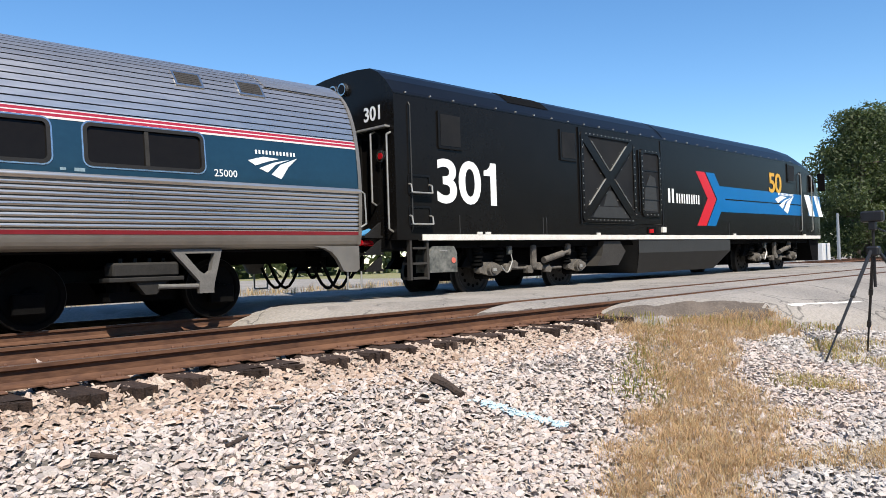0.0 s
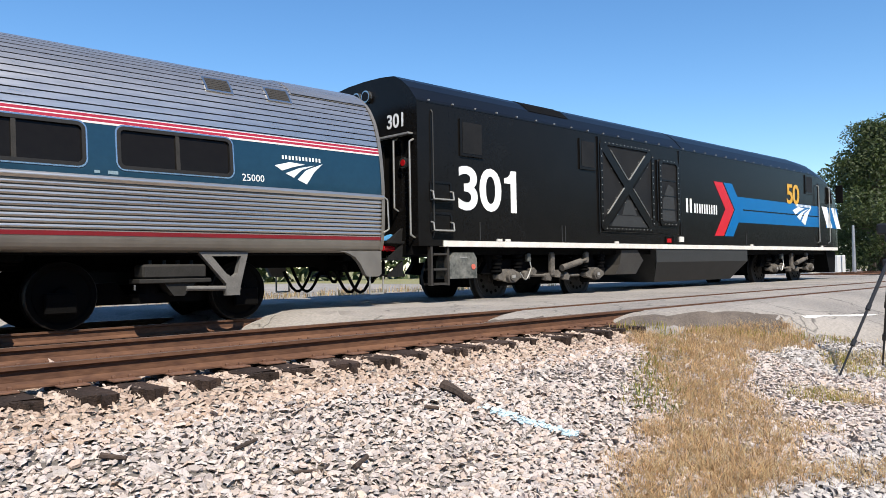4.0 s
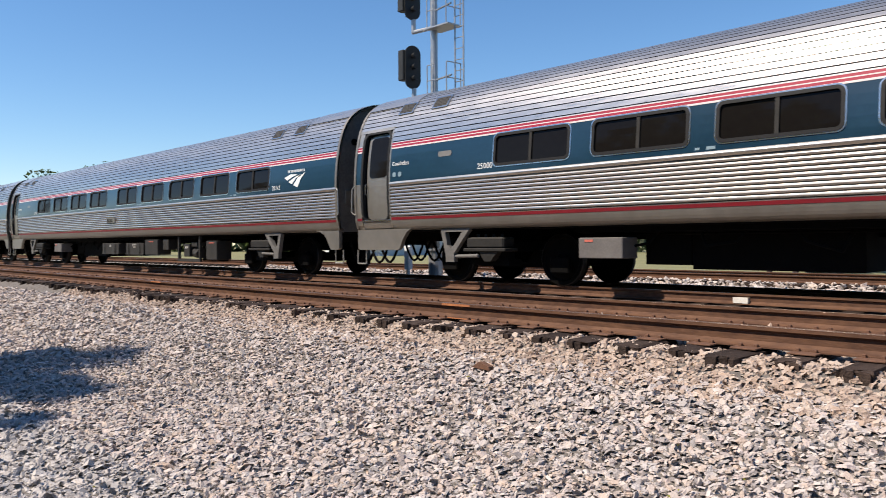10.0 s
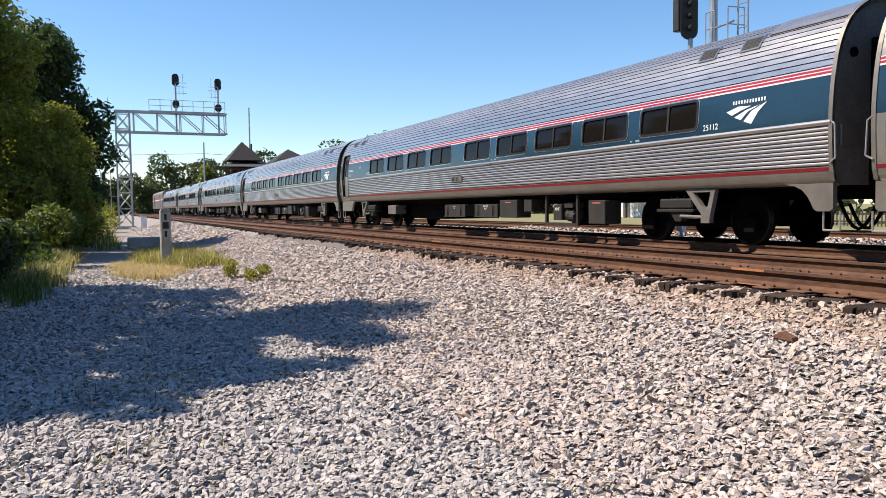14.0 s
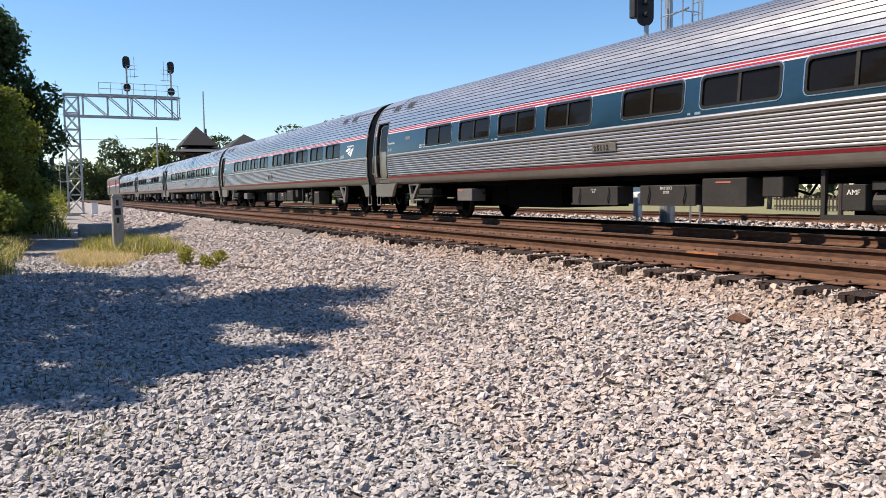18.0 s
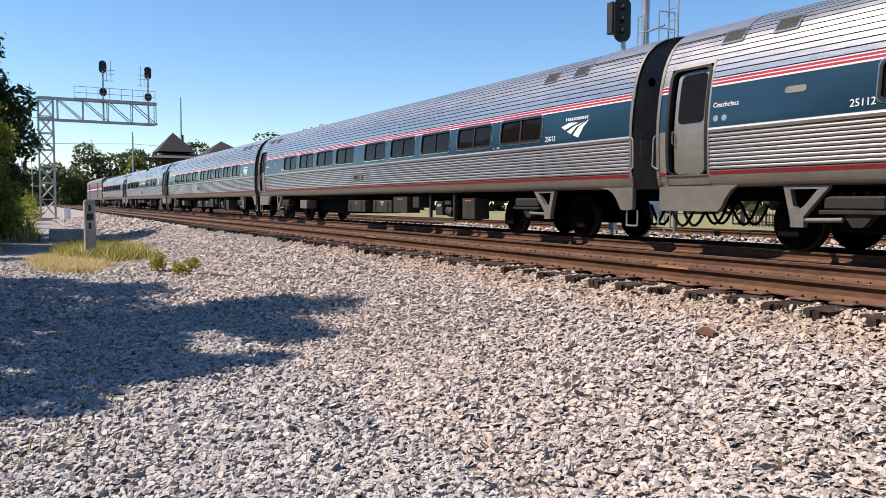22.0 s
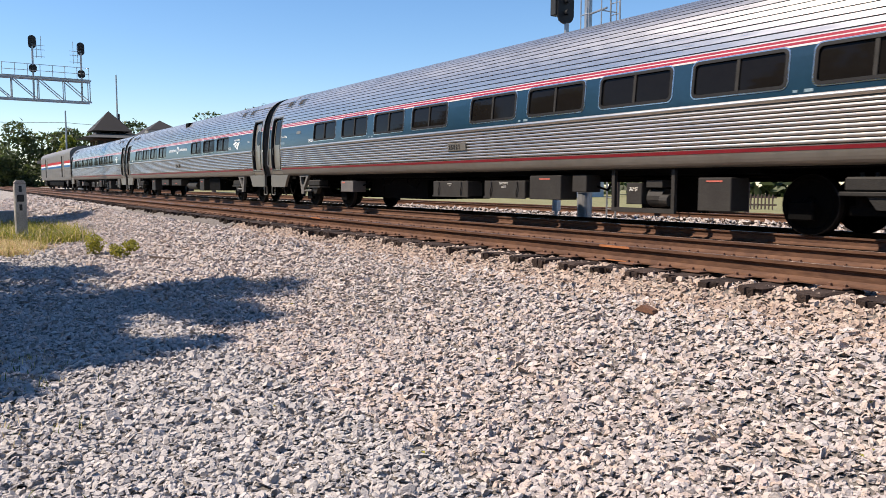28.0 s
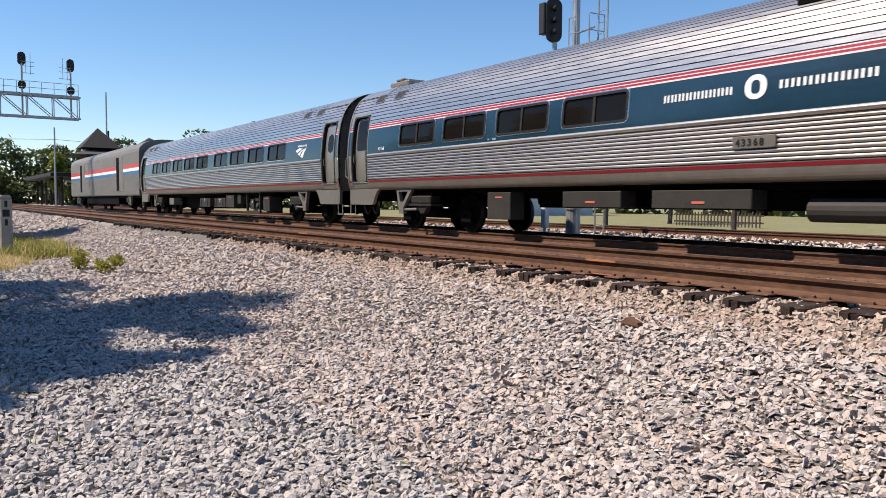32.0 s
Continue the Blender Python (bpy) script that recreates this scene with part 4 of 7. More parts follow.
def coach_end(coach, s, door):
    """One end of a coach: vestibule side with its door where it has one, skirt, end wall, gangway, steps and hoses."""
    def X(v):
        return s * v

    if door:
        coach_door(coach, s, s > 0)
    for side in (-1, 1):
        bm = BM()
        pts = [(11.75, 1.05), (11.95, 1.02), (12.10, 0.95), (12.20, 0.85), (12.27, 0.74), (12.32, 0.65), (12.38, 0.62), (12.60, 0.62), (12.66, 0.66), (12.66, 1.05)]
        if door:
            pts = [(10.95, 1.05), (11.08, 0.98), (11.2, 0.84), (11.28, 0.68), (11.36, 0.62), (12.60, 0.62), (12.66, 0.66), (12.66, 1.05)]
        y0, y1 = sorted((side * 1.53, side * 1.44))
        prism(bm, [(X(a), b) for a, b in pts], y0, y1)
        part("end_skirt", bm, STEEL_DULL, coach)
        bm = BM()
        yy = side * 1.47
        pipe(bm, [(X(12.45), yy, 0.62), (X(12.45), yy, 0.33), (X(12.74), yy, 0.33), (X(12.74), yy, 0.62)], 0.016)
        part("step_loop", bm, HANDRAIL, coach)
        bm = BM()
        pipe(bm, [(X(12.66), side * 1.60, 1.98), (X(12.74), side * 1.62, 1.92), (X(12.76), side * 1.62, 1.42), (X(12.66), side * 1.60, 1.36)], 0.014)
        part("grab_iron", bm, HANDRAIL, coach)
        bm = BM()
        rod(bm, (X(12.565), side * 1.02, 3.05), (X(12.60), side * 1.02, 3.05), 0.075, 14)
        part("lamp_socket", bm, UNDER, coach)
        bm = BM()
        x0, x1 = sorted((X(12.565), X(12.60)))
        box(bm, x0, x1, side * 1.30, side * 0.75, 1.62, 1.95, 0.01)
        part("end_plate", bm, STEEL_DULL, coach)
    bm = BM()
    a, b = sorted((X(11.12), X(12.64)))
    ridge = [tuple(on_curve(t, 0.016)) for t in np.linspace(arc_of(3.58), ARC[-1], 10)]
    strips(bm, ridge, a, b, 0)
    for x in (a, b):
        for side in (-1, 1):
            for t0, t1 in zip(np.linspace(arc_of(3.58), ARC[-1], 10), np.linspace(arc_of(3.58), ARC[-1], 10)[1:]):
                p, q, r, w = on_curve(t0, 0.016), on_curve(t1, 0.016), on_curve(t1, 0.0), on_curve(t0, 0.0)
                bm.faces.new([bm.verts.new((x, side * v[0], v[1])) for v in (p, q, r, w)])
    part("roof_end_plate", bm, STEEL_ROOF, coach)
    part("end_wall", outline_cap(X(12.56)), END_GREY, coach, "sooty grey end wall")
    bm = BM()
    strips(bm, [tuple(on_curve(t, 0.012)) for t in np.linspace(0, ARC[-1], 30)], min(X(12.62), X(12.69)), max(X(12.62), X(12.69)), 0)
    strips(bm, [tuple(on_curve(t, -0.05)) for t in np.linspace(0, ARC[-1], 30)], min(X(12.56), X(12.69)), max(X(12.56), X(12.69)), 0)
    part("end_rim", bm, STEEL_DULL, coach)
    x0, x1 = sorted((X(12.55), X(12.99)))
    for name, y0, y1, z0, z1 in (("gangway_post", -0.62, -0.50, 1.05, 3.15), ("gangway_post", 0.50, 0.62, 1.05, 3.15), ("gangway_top", -0.62, 0.62, 3.15, 3.30), ("gangway_plate", -0.62, 0.62, 0.90, 1.05)):
        bm = BM()
        box(bm, x0, x1, y0, y1, z0, z1, 0.02)
        part(name, bm, UNDER, coach)
    bm = BM()
    x0, x1 = sorted((X(12.3), X(13.0)))
    box(bm, x0, x1, -0.15, 0.15, 0.72, 0.98, 0.03)
    part("coupler", bm, UNDER, coach)
    for k, y in enumerate((-0.95, -0.7, 0.7, 0.95)):
        bm = BM()
        pts = [(X(12.3 + 0.7 * i / 8), y, 0.82 - 0.48 * math.sin(math.pi * min(1, (i + 0.5 * (k % 2)) / 8))) for i in range(9)]
        rings = []
        for i, p in enumerate(pts):
            a, b = pts[max(0, i - 1)], pts[min(8, i + 1)]
            d = Vector((b[0] - a[0], 0, b[2] - a[2])).normalized()
            up = Vector((-d.z, 0, d.x))
            rings.append([bm.verts.new(Vector(p) + 0.028 * (math.cos(math.pi * j / 4) * up + math.sin(math.pi * j / 4) * Vector((0, 1, 0)))) for j in range(8)])
        for r0, r1 in zip(rings, rings[1:]):
            for j in range(8):
                bm.faces.new((r0[j], r0[(j + 1) % 8], r1[(j + 1) % 8], r1[j]))
        bm.faces.new(rings[0][::-1])
        bm.faces.new(rings[-1])
        bmesh.ops.recalc_face_normals(bm, faces=bm.faces[:])
        part("hose", bm, UNDER, coach)


def roof_hatch(coach, x):
    for side in (-1, 1):
        bm = BM()
        s0, s1 = arc_of(3.37), arc_of(3.61)
        pts = [on_curve(s, 0.022) for s in np.linspace(s0, s1, 4)]
        base = [on_curve(s, -0.02) for s in np.linspace(s0, s1, 4)]
        for a, b in zip(pts, pts[1:]):
            vs = [bm.verts.new(q) for q in ((x - 0.22, side * a[0], a[1]), (x + 0.22, side * a[0], a[1]), (x + 0.22, side * b[0], b[1]), (x - 0.22, side * b[0], b[1]))]
            bm.faces.new(vs)
        for xx in (x - 0.22, x + 0.22):
            for i in range(3):
                vs = [bm.verts.new((xx, side * q[0], q[1])) for q in (pts[i], pts[i + 1], base[i + 1], base[i])]
                bm.faces.new(vs)
        for e in (0, -1):
            vs = [bm.verts.new((xx, side * q[0], q[1])) for xx, q in ((x - 0.22, pts[e]), (x + 0.22, pts[e]), (x + 0.22, base[e]), (x - 0.22, base[e]))]
            bm.faces.new(vs)
        h = part("roof_hatch", bm, CHROME, coach)
        bm = BM()
        for i in range(6):
            a = on_curve(s0 + (s1 - s0) * (0.12 + 0.127 * i), 0.026)
            b = on_curve(s0 + (s1 - s0) * (0.12 + 0.127 * (i + 0.88)), 0.026)
            vs = [bm.verts.new((xx, side * q[0], q[1])) for xx, q in ((x - 0.185, a), (x + 0.185, a), (x + 0.185, b), (x - 0.185, b))]
            bm.faces.new(vs)
        part("louvre", bm, BOX_GREY, h)


SIGN = material("faded_sign", (0.22, 0.31, 0.36), 0.5)


def small_signs(coach, xs):
    for x in xs:
        for x0, x1, z0, z1 in ((x, x + 0.07, 2.03, 2.065), (x + 0.17, x + 0.30, 2.025, 2.07)):
            bm = BM()
            prism(bm, [(x0, z0), (x1, z0), (x1, z1), (x0, z1)], -0.004, 0)
            part("small_sign", bend(bm), SIGN, coach)


def make_coach(at, label, windows, doors, kind, marks):
    c = thing("passenger_coach", at, label, "passenger coach", "cars of the train")
    xl = -11.50 if -1 in doors else -12.66
    xr = 11.50 if 1 in doors else 12.66
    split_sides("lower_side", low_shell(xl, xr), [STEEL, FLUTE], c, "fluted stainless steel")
    bm = BM()
    strips(bm, [tuple(on_curve(t, 0.004 + 0.026 * math.sin(math.pi * i / 8))) for i, t in enumerate(np.linspace(arc_of(1.918), arc_of(2.0), 9))], xl, xr, 0)
    split_sides("belt_rail", bm, STEEL, c, "bright smooth belt rail")
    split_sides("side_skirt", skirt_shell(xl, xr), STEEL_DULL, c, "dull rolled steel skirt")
    split_sides("red_line", red_line(xl, xr), RED_DARK, c)
    split_sides("window_band", band_shell(xl, xr, windows), BLUE, c, "dark blue band")
    split_sides("stripes", stripe_shell(xl, xr), [STRIPE_WHITE, RED, STEEL], c, "red and white stripes")
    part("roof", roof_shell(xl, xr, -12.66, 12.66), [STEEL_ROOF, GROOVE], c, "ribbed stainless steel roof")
    add_windows(c, windows)
    for s in (-1, 1):
        add_truck(c, s * TRUCK_X, s)
        coach_end(c, s, s in doors)
    equipment(c, kind)
    for x in marks:
        mark_part(c, x)
    for x in (9.80, 10.82, -10.3, -11.3):
        roof_hatch(c, x)
    small_signs(c, [w + 0.92 for w in windows[1::3]])
    return c


def name_plate(coach, x0, x1, words):
    bm = BM()
    box(bm, x0, x1, -0.03, -0.005, 1.515, 1.695, 0.006)
    p = part("name_plate", bend(bm), STEEL_DULL, coach, "dull metal plate with raised numerals")
    side_text(words, x0 + 0.06, 1.55, 0.145, p, "numerals", GASKET, 1.35, 0.006, depth=0.033)


# ---- locomotive: its own space, x forwards, middle of its length at 0
def make_loco(at):
    L = thing("diesel_locomotive", at, "gloss black diesel locomotive with red and blue arrow and white numbers", "locomotive", "cars of the train")
    W = 1.50
    sec = [(W, 1.15), (W, 3.78), (W - 0.04, 3.84), (1.28, 4.06), (1.08, 4.225), (0.88, 4.325), (0.5, 4.365), (0.0, 4.38)]
    xs = [-10.50, 7.4, 8.6, 9.4, 10.0, 10.5, 10.78, 10.85]
    top = [4.38, 4.38, 4.32, 4.16, 3.88, 3.36, 2.70, 2.1]   # the roof line falls towards the nose
    nar = [1, 1, 0.995, 0.985, 0.97, 0.94, 0.91, 0.89]
    bm = BM()
    rows = []
    for x, t, k in zip(xs, top, nar):
        full = sec + [(-y, z) for y, z in sec[-2::-1]]
        row = []
        for y, z in full:
            zz = min(z, 1.15 + (z - 1.15) * (t - 1.15) / (4.38 - 1.15)) if t < 4.38 else z
            row.append(bm.verts.new((x, y * k, zz)))
        rows.append(row)
    n = len(rows[0])
    for a, b in zip(rows, rows[1:]):
        for i in range(n - 1):
            f = bm.faces.new((a[i], a[i + 1], b[i + 1], b[i]))
            f.material_index = 1 if (a[i].co.z > 3.7 and a[i + 1].co.z > 3.7) else 0
    bm.faces.new(rows[0][::-1])
    bm.faces.new(rows[-1])
    bmesh.ops.recalc_face_normals(bm, faces=bm.faces)
    body = part("body", bm, [BLACK, BLACK_ROOF], L)
    # roof: seams, equipment hatches, openings
    bm = BM()
    for x0, x1 in ((-10.0, -8.9), (-5.0, -3.4), (-3.0, -1.4), (-1.2, 0.2), (0.4, 1.6), (1.8, 3.2), (3.4, 4.6), (4.8, 6.2)):
        bm = BM()
        box(bm, x0, x1, -0.62, 0.62, 4.33, 4.40, 0.01)
        part("roof_hatch", bm, BLACK_ROOF, L)
    # Near-black sheets on the roof skin paint the shade inside the intakes.
    for side in (-1, 1):
        bm = BM()
        ridge = [(1.30, 4.05), (1.09, 4.232), (0.88, 4.335), (0.55, 4.375)]
        for (ya, za), (yb, zb) in zip(ridge, ridge[1:]):
            bm.faces.new([bm.verts.new(q) for q in ((-7.1, side * ya, za), (-5.7, side * ya, za), (-5.7, side * yb, zb), (-7.1, side * yb, zb))])
        part("air_intake", bm, UNDER, L, "dark sheet in place of a shaded roof opening")
    bm = BM()
    box(bm, -0.011, 0.011, -1.512, -1.46, 3.80, 3.83)
    lug = mesh_of(bm, "lifting_lug", HANDRAIL)
    for i in range(30):
        part("lifting_lug", lug, None, L, at=pose(-10.2 + 0.62 * i, 0, 0))
    bm = BM()
    box(bm, -10.49, 8.0, -1.506, -1.47, 3.765, 3.783)
    part("roof_seam", bm, BLACK_ROOF, L)
    bm = BM()
    for (ya, za), (yb, zb) in zip(sec[2:], sec[3:]):
        bm.faces.new([bm.verts.new(q) for q in ((-1.02, -ya - 0.004, za + 0.004), (-0.96, -ya - 0.004, za + 0.004), (-0.96, -yb - 0.004, zb + 0.006), (-1.02, -yb - 0.004, zb + 0.006))])
    part("roof_joint", bm, UNDER, L)
    # white sill line
    bm = BM()
    box(bm, -9.9, 10.3, -1.525, -1.40, 1.14, 1.25)
    for xx in (-8.35, -8.1, -4.2, 3.1, 8.8):
        box(bm, xx - 0.07, xx + 0.07, -1.53, -1.45, 1.25, 1.30)
    part("sill_line", bm, DIRTY_WHITE, L, "white line along the sill")
    # louvred side windows, truss bay with its screens
    for x0, x1, z0, z1 in ((-9.43, -8.78, 2.86, 3.57), (-5.62, -5.00, 2.91, 3.61), (7.38, 8.01, 3.07, 3.72)):
        bm = BM()
        box(bm, x0, x1, -1.535, -1.49, z0, z1, 0.006)
        v = part("vent", bm, BLACK, L)
        bm = BM()
        box(bm, x0 + 0.06, x1 - 0.06, -1.541, -1.52, z0 + 0.06, z1 - 0.06)
        part("screen", bm, BLACK_GRILLE, v)
    bm = BM()
    box(bm, -4.89, -1.19, -1.515, -1.48, 1.52, 3.70, 0.008)
    bay = part("radiator_bay", bm, BLACK, L)
    for x in (-4.89, -1.19):
        bm = BM()
        box(bm, x - 0.02, x + 0.02, -1.535, -1.50, 1.50, 3.72)
        part("bay_post", bm, BLACK_ROOF, bay)
    for x0, x1, z0, z1 in ((-4.80, -2.56, 1.60, 3.60), (-2.17, -1.32, 1.79, 3.38)):
        bm = BM()
        box(bm, x0, x1, -1.522, -1.50, z0, z1)
        part("screen", bm, BLACK_GRILLE, bay)
    for outline in ([(-4.42, 1.66), (-2.84, 1.66), (-3.02, 1.92), (-4.24, 1.92)], [(-3.95, 1.94), (-3.30, 1.94), (-3.52, 2.30), (-3.78, 2.30)], [(-2.12, 1.86), (-1.45, 1.86), (-1.52, 2.72), (-1.78, 2.80), (-2.05, 2.40)]):
        bm = BM()
        prism(bm, outline, -1.527, -1.51)
        part("machinery_behind_screen", bm, TANK_GREY, bay, "grey machinery behind the screen")
    for z in (2.15, 2.50, 2.90):
        bm = BM()
        box(bm, -2.17, -1.32, -1.534, -1.52, z - 0.012, z + 0.012)
        part("screen_bar", bm, BLACK_ROOF, bay)
    bolt_bm = BM()
    box(bolt_bm, -0.011, 0.011, -0.010, 0.0, -0.011, 0.011)
    bolt = mesh_of(bolt_bm, "bolt", HANDRAIL)
    for a, b in (((-4.70, 3.52), (-2.64, 1.68)), ((-4.70, 1.68), (-2.64, 3.52))):
        d = Vector((b[0] - a[0], 0, b[1] - a[1])).normalized()
        nn = Vector((-d.z, 0, d.x))
        for off, r, y, name, mat in ((0.0, 0.115, -1.545, "brace", BLACK), (0.12, 0.006, -1.56, "brace_bead", HANDRAIL), (-0.12, 0.010, -1.56, "brace_bead", BLACK)):
            bm = BM()
            cut = 0.26 if r < 0.05 else 0
            full = Vector((b[0] - a[0], 0, b[1] - a[1])).length
            for u0, u1 in (((cut, full / 2 - 0.16), (full / 2 + 0.16, full - cut)) if cut else ((0, full),)):
                p0, p1 = Vector((a[0], 0, a[1])) + nn * off + d * u0, Vector((a[0], 0, a[1])) + nn * off + d * u1
                prism(bm, [((p0 + nn * r).x, (p0 + nn * r).z), ((p1 + nn * r).x, (p1 + nn * r).z), ((p1 - nn * r).x, (p1 - nn * r).z), ((p0 - nn * r).x, (p0 - nn * r).z)], y, -1.50)
            part(name, bm, mat, bay)
        for i in range(12):
            p = Vector((a[0], 0, a[1])) + d * (full * (i + 0.5) / 12) + nn * 0.165 * (1 if i % 2 else -1)
            part("bolt", bolt, None, bay, at=pose(p.x, -1.523, p.z))
    for x in (-2.52, -2.34):
        bm = BM()
        box(bm, x - 0.014, x + 0.014, -1.55, -1.50, 1.84, 3.40)
        part("bay_bead", bm, BLACK_ROOF, bay)
    for x0, x1, z0, z1 in ((-4.80, -2.56, 1.60, 3.60), (-2.19, -1.30, 1.77, 3.40)):
        bm = BM()
        ring(bm, rounded(x0 - 0.05, x1 + 0.05, z0 - 0.05, z1 + 0.05, 0.14), rounded(x0 + 0.05, x1 - 0.05, z0 + 0.05, z1 - 0.05, 0.10), -1.55, -1.50)
        part("screen_frame", bm, BLACK, bay)
        n = int((x1 - x0) / 0.15)
        for i in range(1, n):
            for z in (z0, z1):
                part("bolt", bolt, None, bay, at=pose(x0 + (x1 - x0) * i / n, -1.55, z))
        for i in range(1, 12):
            for xx in (x0, x1):
                part("bolt", bolt, None, bay, at=pose(xx, -1.55, z0 + (z1 - z0) * i / 12))
    # livery
    part("road_number", fit_text("30", -9.48, -8.26, 1.83, 2.68, -1.508, WHITE, 0.02, 0.95), None, L, "large white number")
    bm = BM()
    prism(bm, [(-7.80, 2.68), (-7.80, 1.83), (-7.973, 1.83), (-7.973, 2.42), (-8.165, 2.42), (-8.165, 2.52), (-8.05, 2.55), (-7.99, 2.60), (-7.96, 2.68)], -1.508, -1.50)
    part("road_number", bm, WHITE, L, "large white figure one")
    me = text_mesh("301", 0.36, WHITE, 0.002, 0.008)
    me.transform(Matrix.Rotation(radians(-90), 4, "Z"))
    me.transform(Matrix.Translation((-10.506, -0.66, 3.36)))
    part("road_number", me, None, L)
    letter_bars(L, -0.88, -0.46, 2.12, 2.50, 1, -1.506, -1.50, False)
    letter_bars(L, -0.42, 0.97, 2.12, 2.38, 5, -1.506, -1.50, False)
    def chevron(x0, w, x_tip, mat):
        bm = BM()
        prism(bm, [(x0, 3.06), (x0 + w, 3.06), (x_tip + w, 2.30), (x_tip, 2.30)], -1.507, -1.50)
        prism(bm, [(x0, 1.52), (x_tip, 2.30), (x_tip + w, 2.30), (x0 + w, 1.52)], -1.507, -1.50)
        return bm
    part("red_chevron", chevron(0.76, 0.54, 1.44, 0), LOCO_RED, L)
    bm = chevron(1.37, 0.53, 2.05, 0)
    prism(bm, [(2.18, 2.70), (9.55, 2.68), (9.55, 2.34), (2.30, 2.34)], -1.508, -1.50)
    prism(bm, [(2.30, 2.30), (9.55, 2.30), (9.55, 1.95), (2.12, 1.94)], -1.508, -1.50)
    part("blue_arrow", bm, LOCO_BLUE, L)
    bm = BM()
    for x0, w in ((8.86, 0.50), (9.90, 0.42)):
        prism(bm, [(x0, 2.70), (x0 + w, 2.70), (x0 + w + 0.50, 1.95), (x0 + 0.50, 1.95)], -1.513 if x0 < 9.5 else -1.47, -1.40)
    part("white_slash", bm, WHITE, L)
    bm = BM()
    prism(bm, [(9.56, 2.69), (10.52, 2.69), (10.72, 1.95), (9.56, 1.95)], -1.465, -1.30)
    part("blue_nose_panel", bm, LOCO_BLUE, L)
    part("anniversary_number", fit_text("50", 5.82, 6.86, 2.66, 3.33, -1.513, YELLOW, 0.02, 0.9), None, L, "golden yellow number")
    bm = BM()
    blades(bm, 7.08, 2.54, 1.62, 0, -1.518, -1.510)
    part("white_travel_mark", bm, WHITE, L)
    letter_bars(L, 6.52, 7.88, 2.60, 2.68, 6, -1.518, -1.510, False)
    # cab: door, windows, handrails
    bm = BM()
    box(bm, 8.55, 9.25, -1.512, -1.48, 1.30, 3.50, 0.01)
    d = part("cab_door", bm, BLACK, L)
    bm = BM()
    box(bm, 8.68, 9.12, -1.516, -1.50, 2.80, 3.40, 0.01)
    part("door_window", bm, GLASS, d)
    bm = BM()
    prism(bm, [(9.50, 2.80), (10.0, 2.80), (9.85, 3.30), (9.50, 3.40)], -1.49, -1.38)
    part("side_window", bm, GLASS, L)
    bm = BM()
    prism(bm, [(9.95, 3.50), (10.47, 2.85), (10.44, 2.82), (9.92, 3.47)], -1.2, 1.2)
    part("windscreen", bm, GLASS, L)
    for xx in (8.45, 9.46):
        bm = BM()
        pipe(bm, [(xx, -1.50, 1.40), (xx, -1.57, 1.45), (xx, -1.57, 3.38), (xx, -1.50, 3.43)], 0.018)
        part("cab_handrail", bm, HANDRAIL, L)
    bm = BM()
    box(bm, 10.10, 10.18, -1.80, -1.56, 2.87, 3.51, 0.015)
    rod(bm, (10.05, -1.35, 3.2), (10.12, -1.60, 3.2), 0.015, 6)
    part("side_mirror", bm, UNDER, L)
    # rear end: door, handrails, lamps, marker light, steps
    for y, z0, z1 in ((-1.40, 1.30, 3.08), (-0.96, 1.80, 3.14)):
        bm = BM()
        pipe(bm, [(-10.50, y, z0), (-10.60, y, z0 + 0.05), (-10.60, y, z1 - 0.05), (-10.50, y, z1)], 0.018)
        part("rear_handrail", bm, HANDRAIL, L)
    bm = BM()
    box(bm, -10.62, -10.50, -1.39, -0.52, 3.165, 3.205, 0.006)
    part("rear_door_hood", bm, HANDRAIL, L)
    bm = BM()
    box(bm, -10.54, -10.50, -0.6, 0.6, 1.2, 3.05, 0.01)
    part("rear_door", bm, BLACK, L)
    bm = BM()
    rod(bm, (-10.50, -1.17, 2.67), (-10.56, -1.17, 2.67), 0.105, 16)
    m = part("marker_lamp", bm, CHROME, L)
    bm = BM()
    rod(bm, (-10.56, -1.17, 2.67), (-10.57, -1.17, 2.67), 0.06, 14)
    part("lens", bm, LENS_RED, m)
    for y in (-0.12, 0.17):
        bm = BM()
        rod(bm, (-10.50, y, 4.06), (-10.58, y, 4.06), 0.12, 16)
        h = part("tail_lamp", bm, CHROME, L)
        bm = BM()
        rod(bm, (-10.58, y, 4.06), (-10.59, y, 4.06), 0.09, 16)
        part("lens", bm, GLASS, h)
    for y in (-1.18, 0.62):
        for z in (0.62, 0.92, 1.22):
            bm = BM()
            box(bm, -10.98, -10.56, y, y + 0.54, z - 0.02, z + 0.02)
            st = part("rear_step", bm, BLACK_GRILLE, L)
            for yy in (y, y + 0.5):
                bm = BM()
                prism(bm, [(-10.98, z), (-10.62, z), (-10.62, z + 0.26), (-10.60, z + 0.26)], yy, yy + 0.04)
                part("step_bracket", bm, BLACK_GRILLE, st)
    for k, (y, z) in enumerate(((-0.7, 1.1), (-0.55, 1.0), (0.6, 1.0), (0.75, 1.1))):
        bm = BM()
        pipe(bm, [(-10.6 - 0.42 * i / 6, y, z - 0.5 * math.sin(math.pi * i / 7)) for i in range(7)], 0.03)
        part("hose", bm, UNDER, L)
    bm = BM()
    box(bm, -11.05, -10.5, -0.18, 0.18, 0.70, 1.0, 0.03)
    part("coupler", bm, UNDER, L)
    bm = BM()
    rod(bm, (-10.72, -1.0, 1.32), (-10.95, -1.0, 1.25), 0.06)
    part("blue_cable", bm, HOSE_BLUE, L)
    bm = BM()
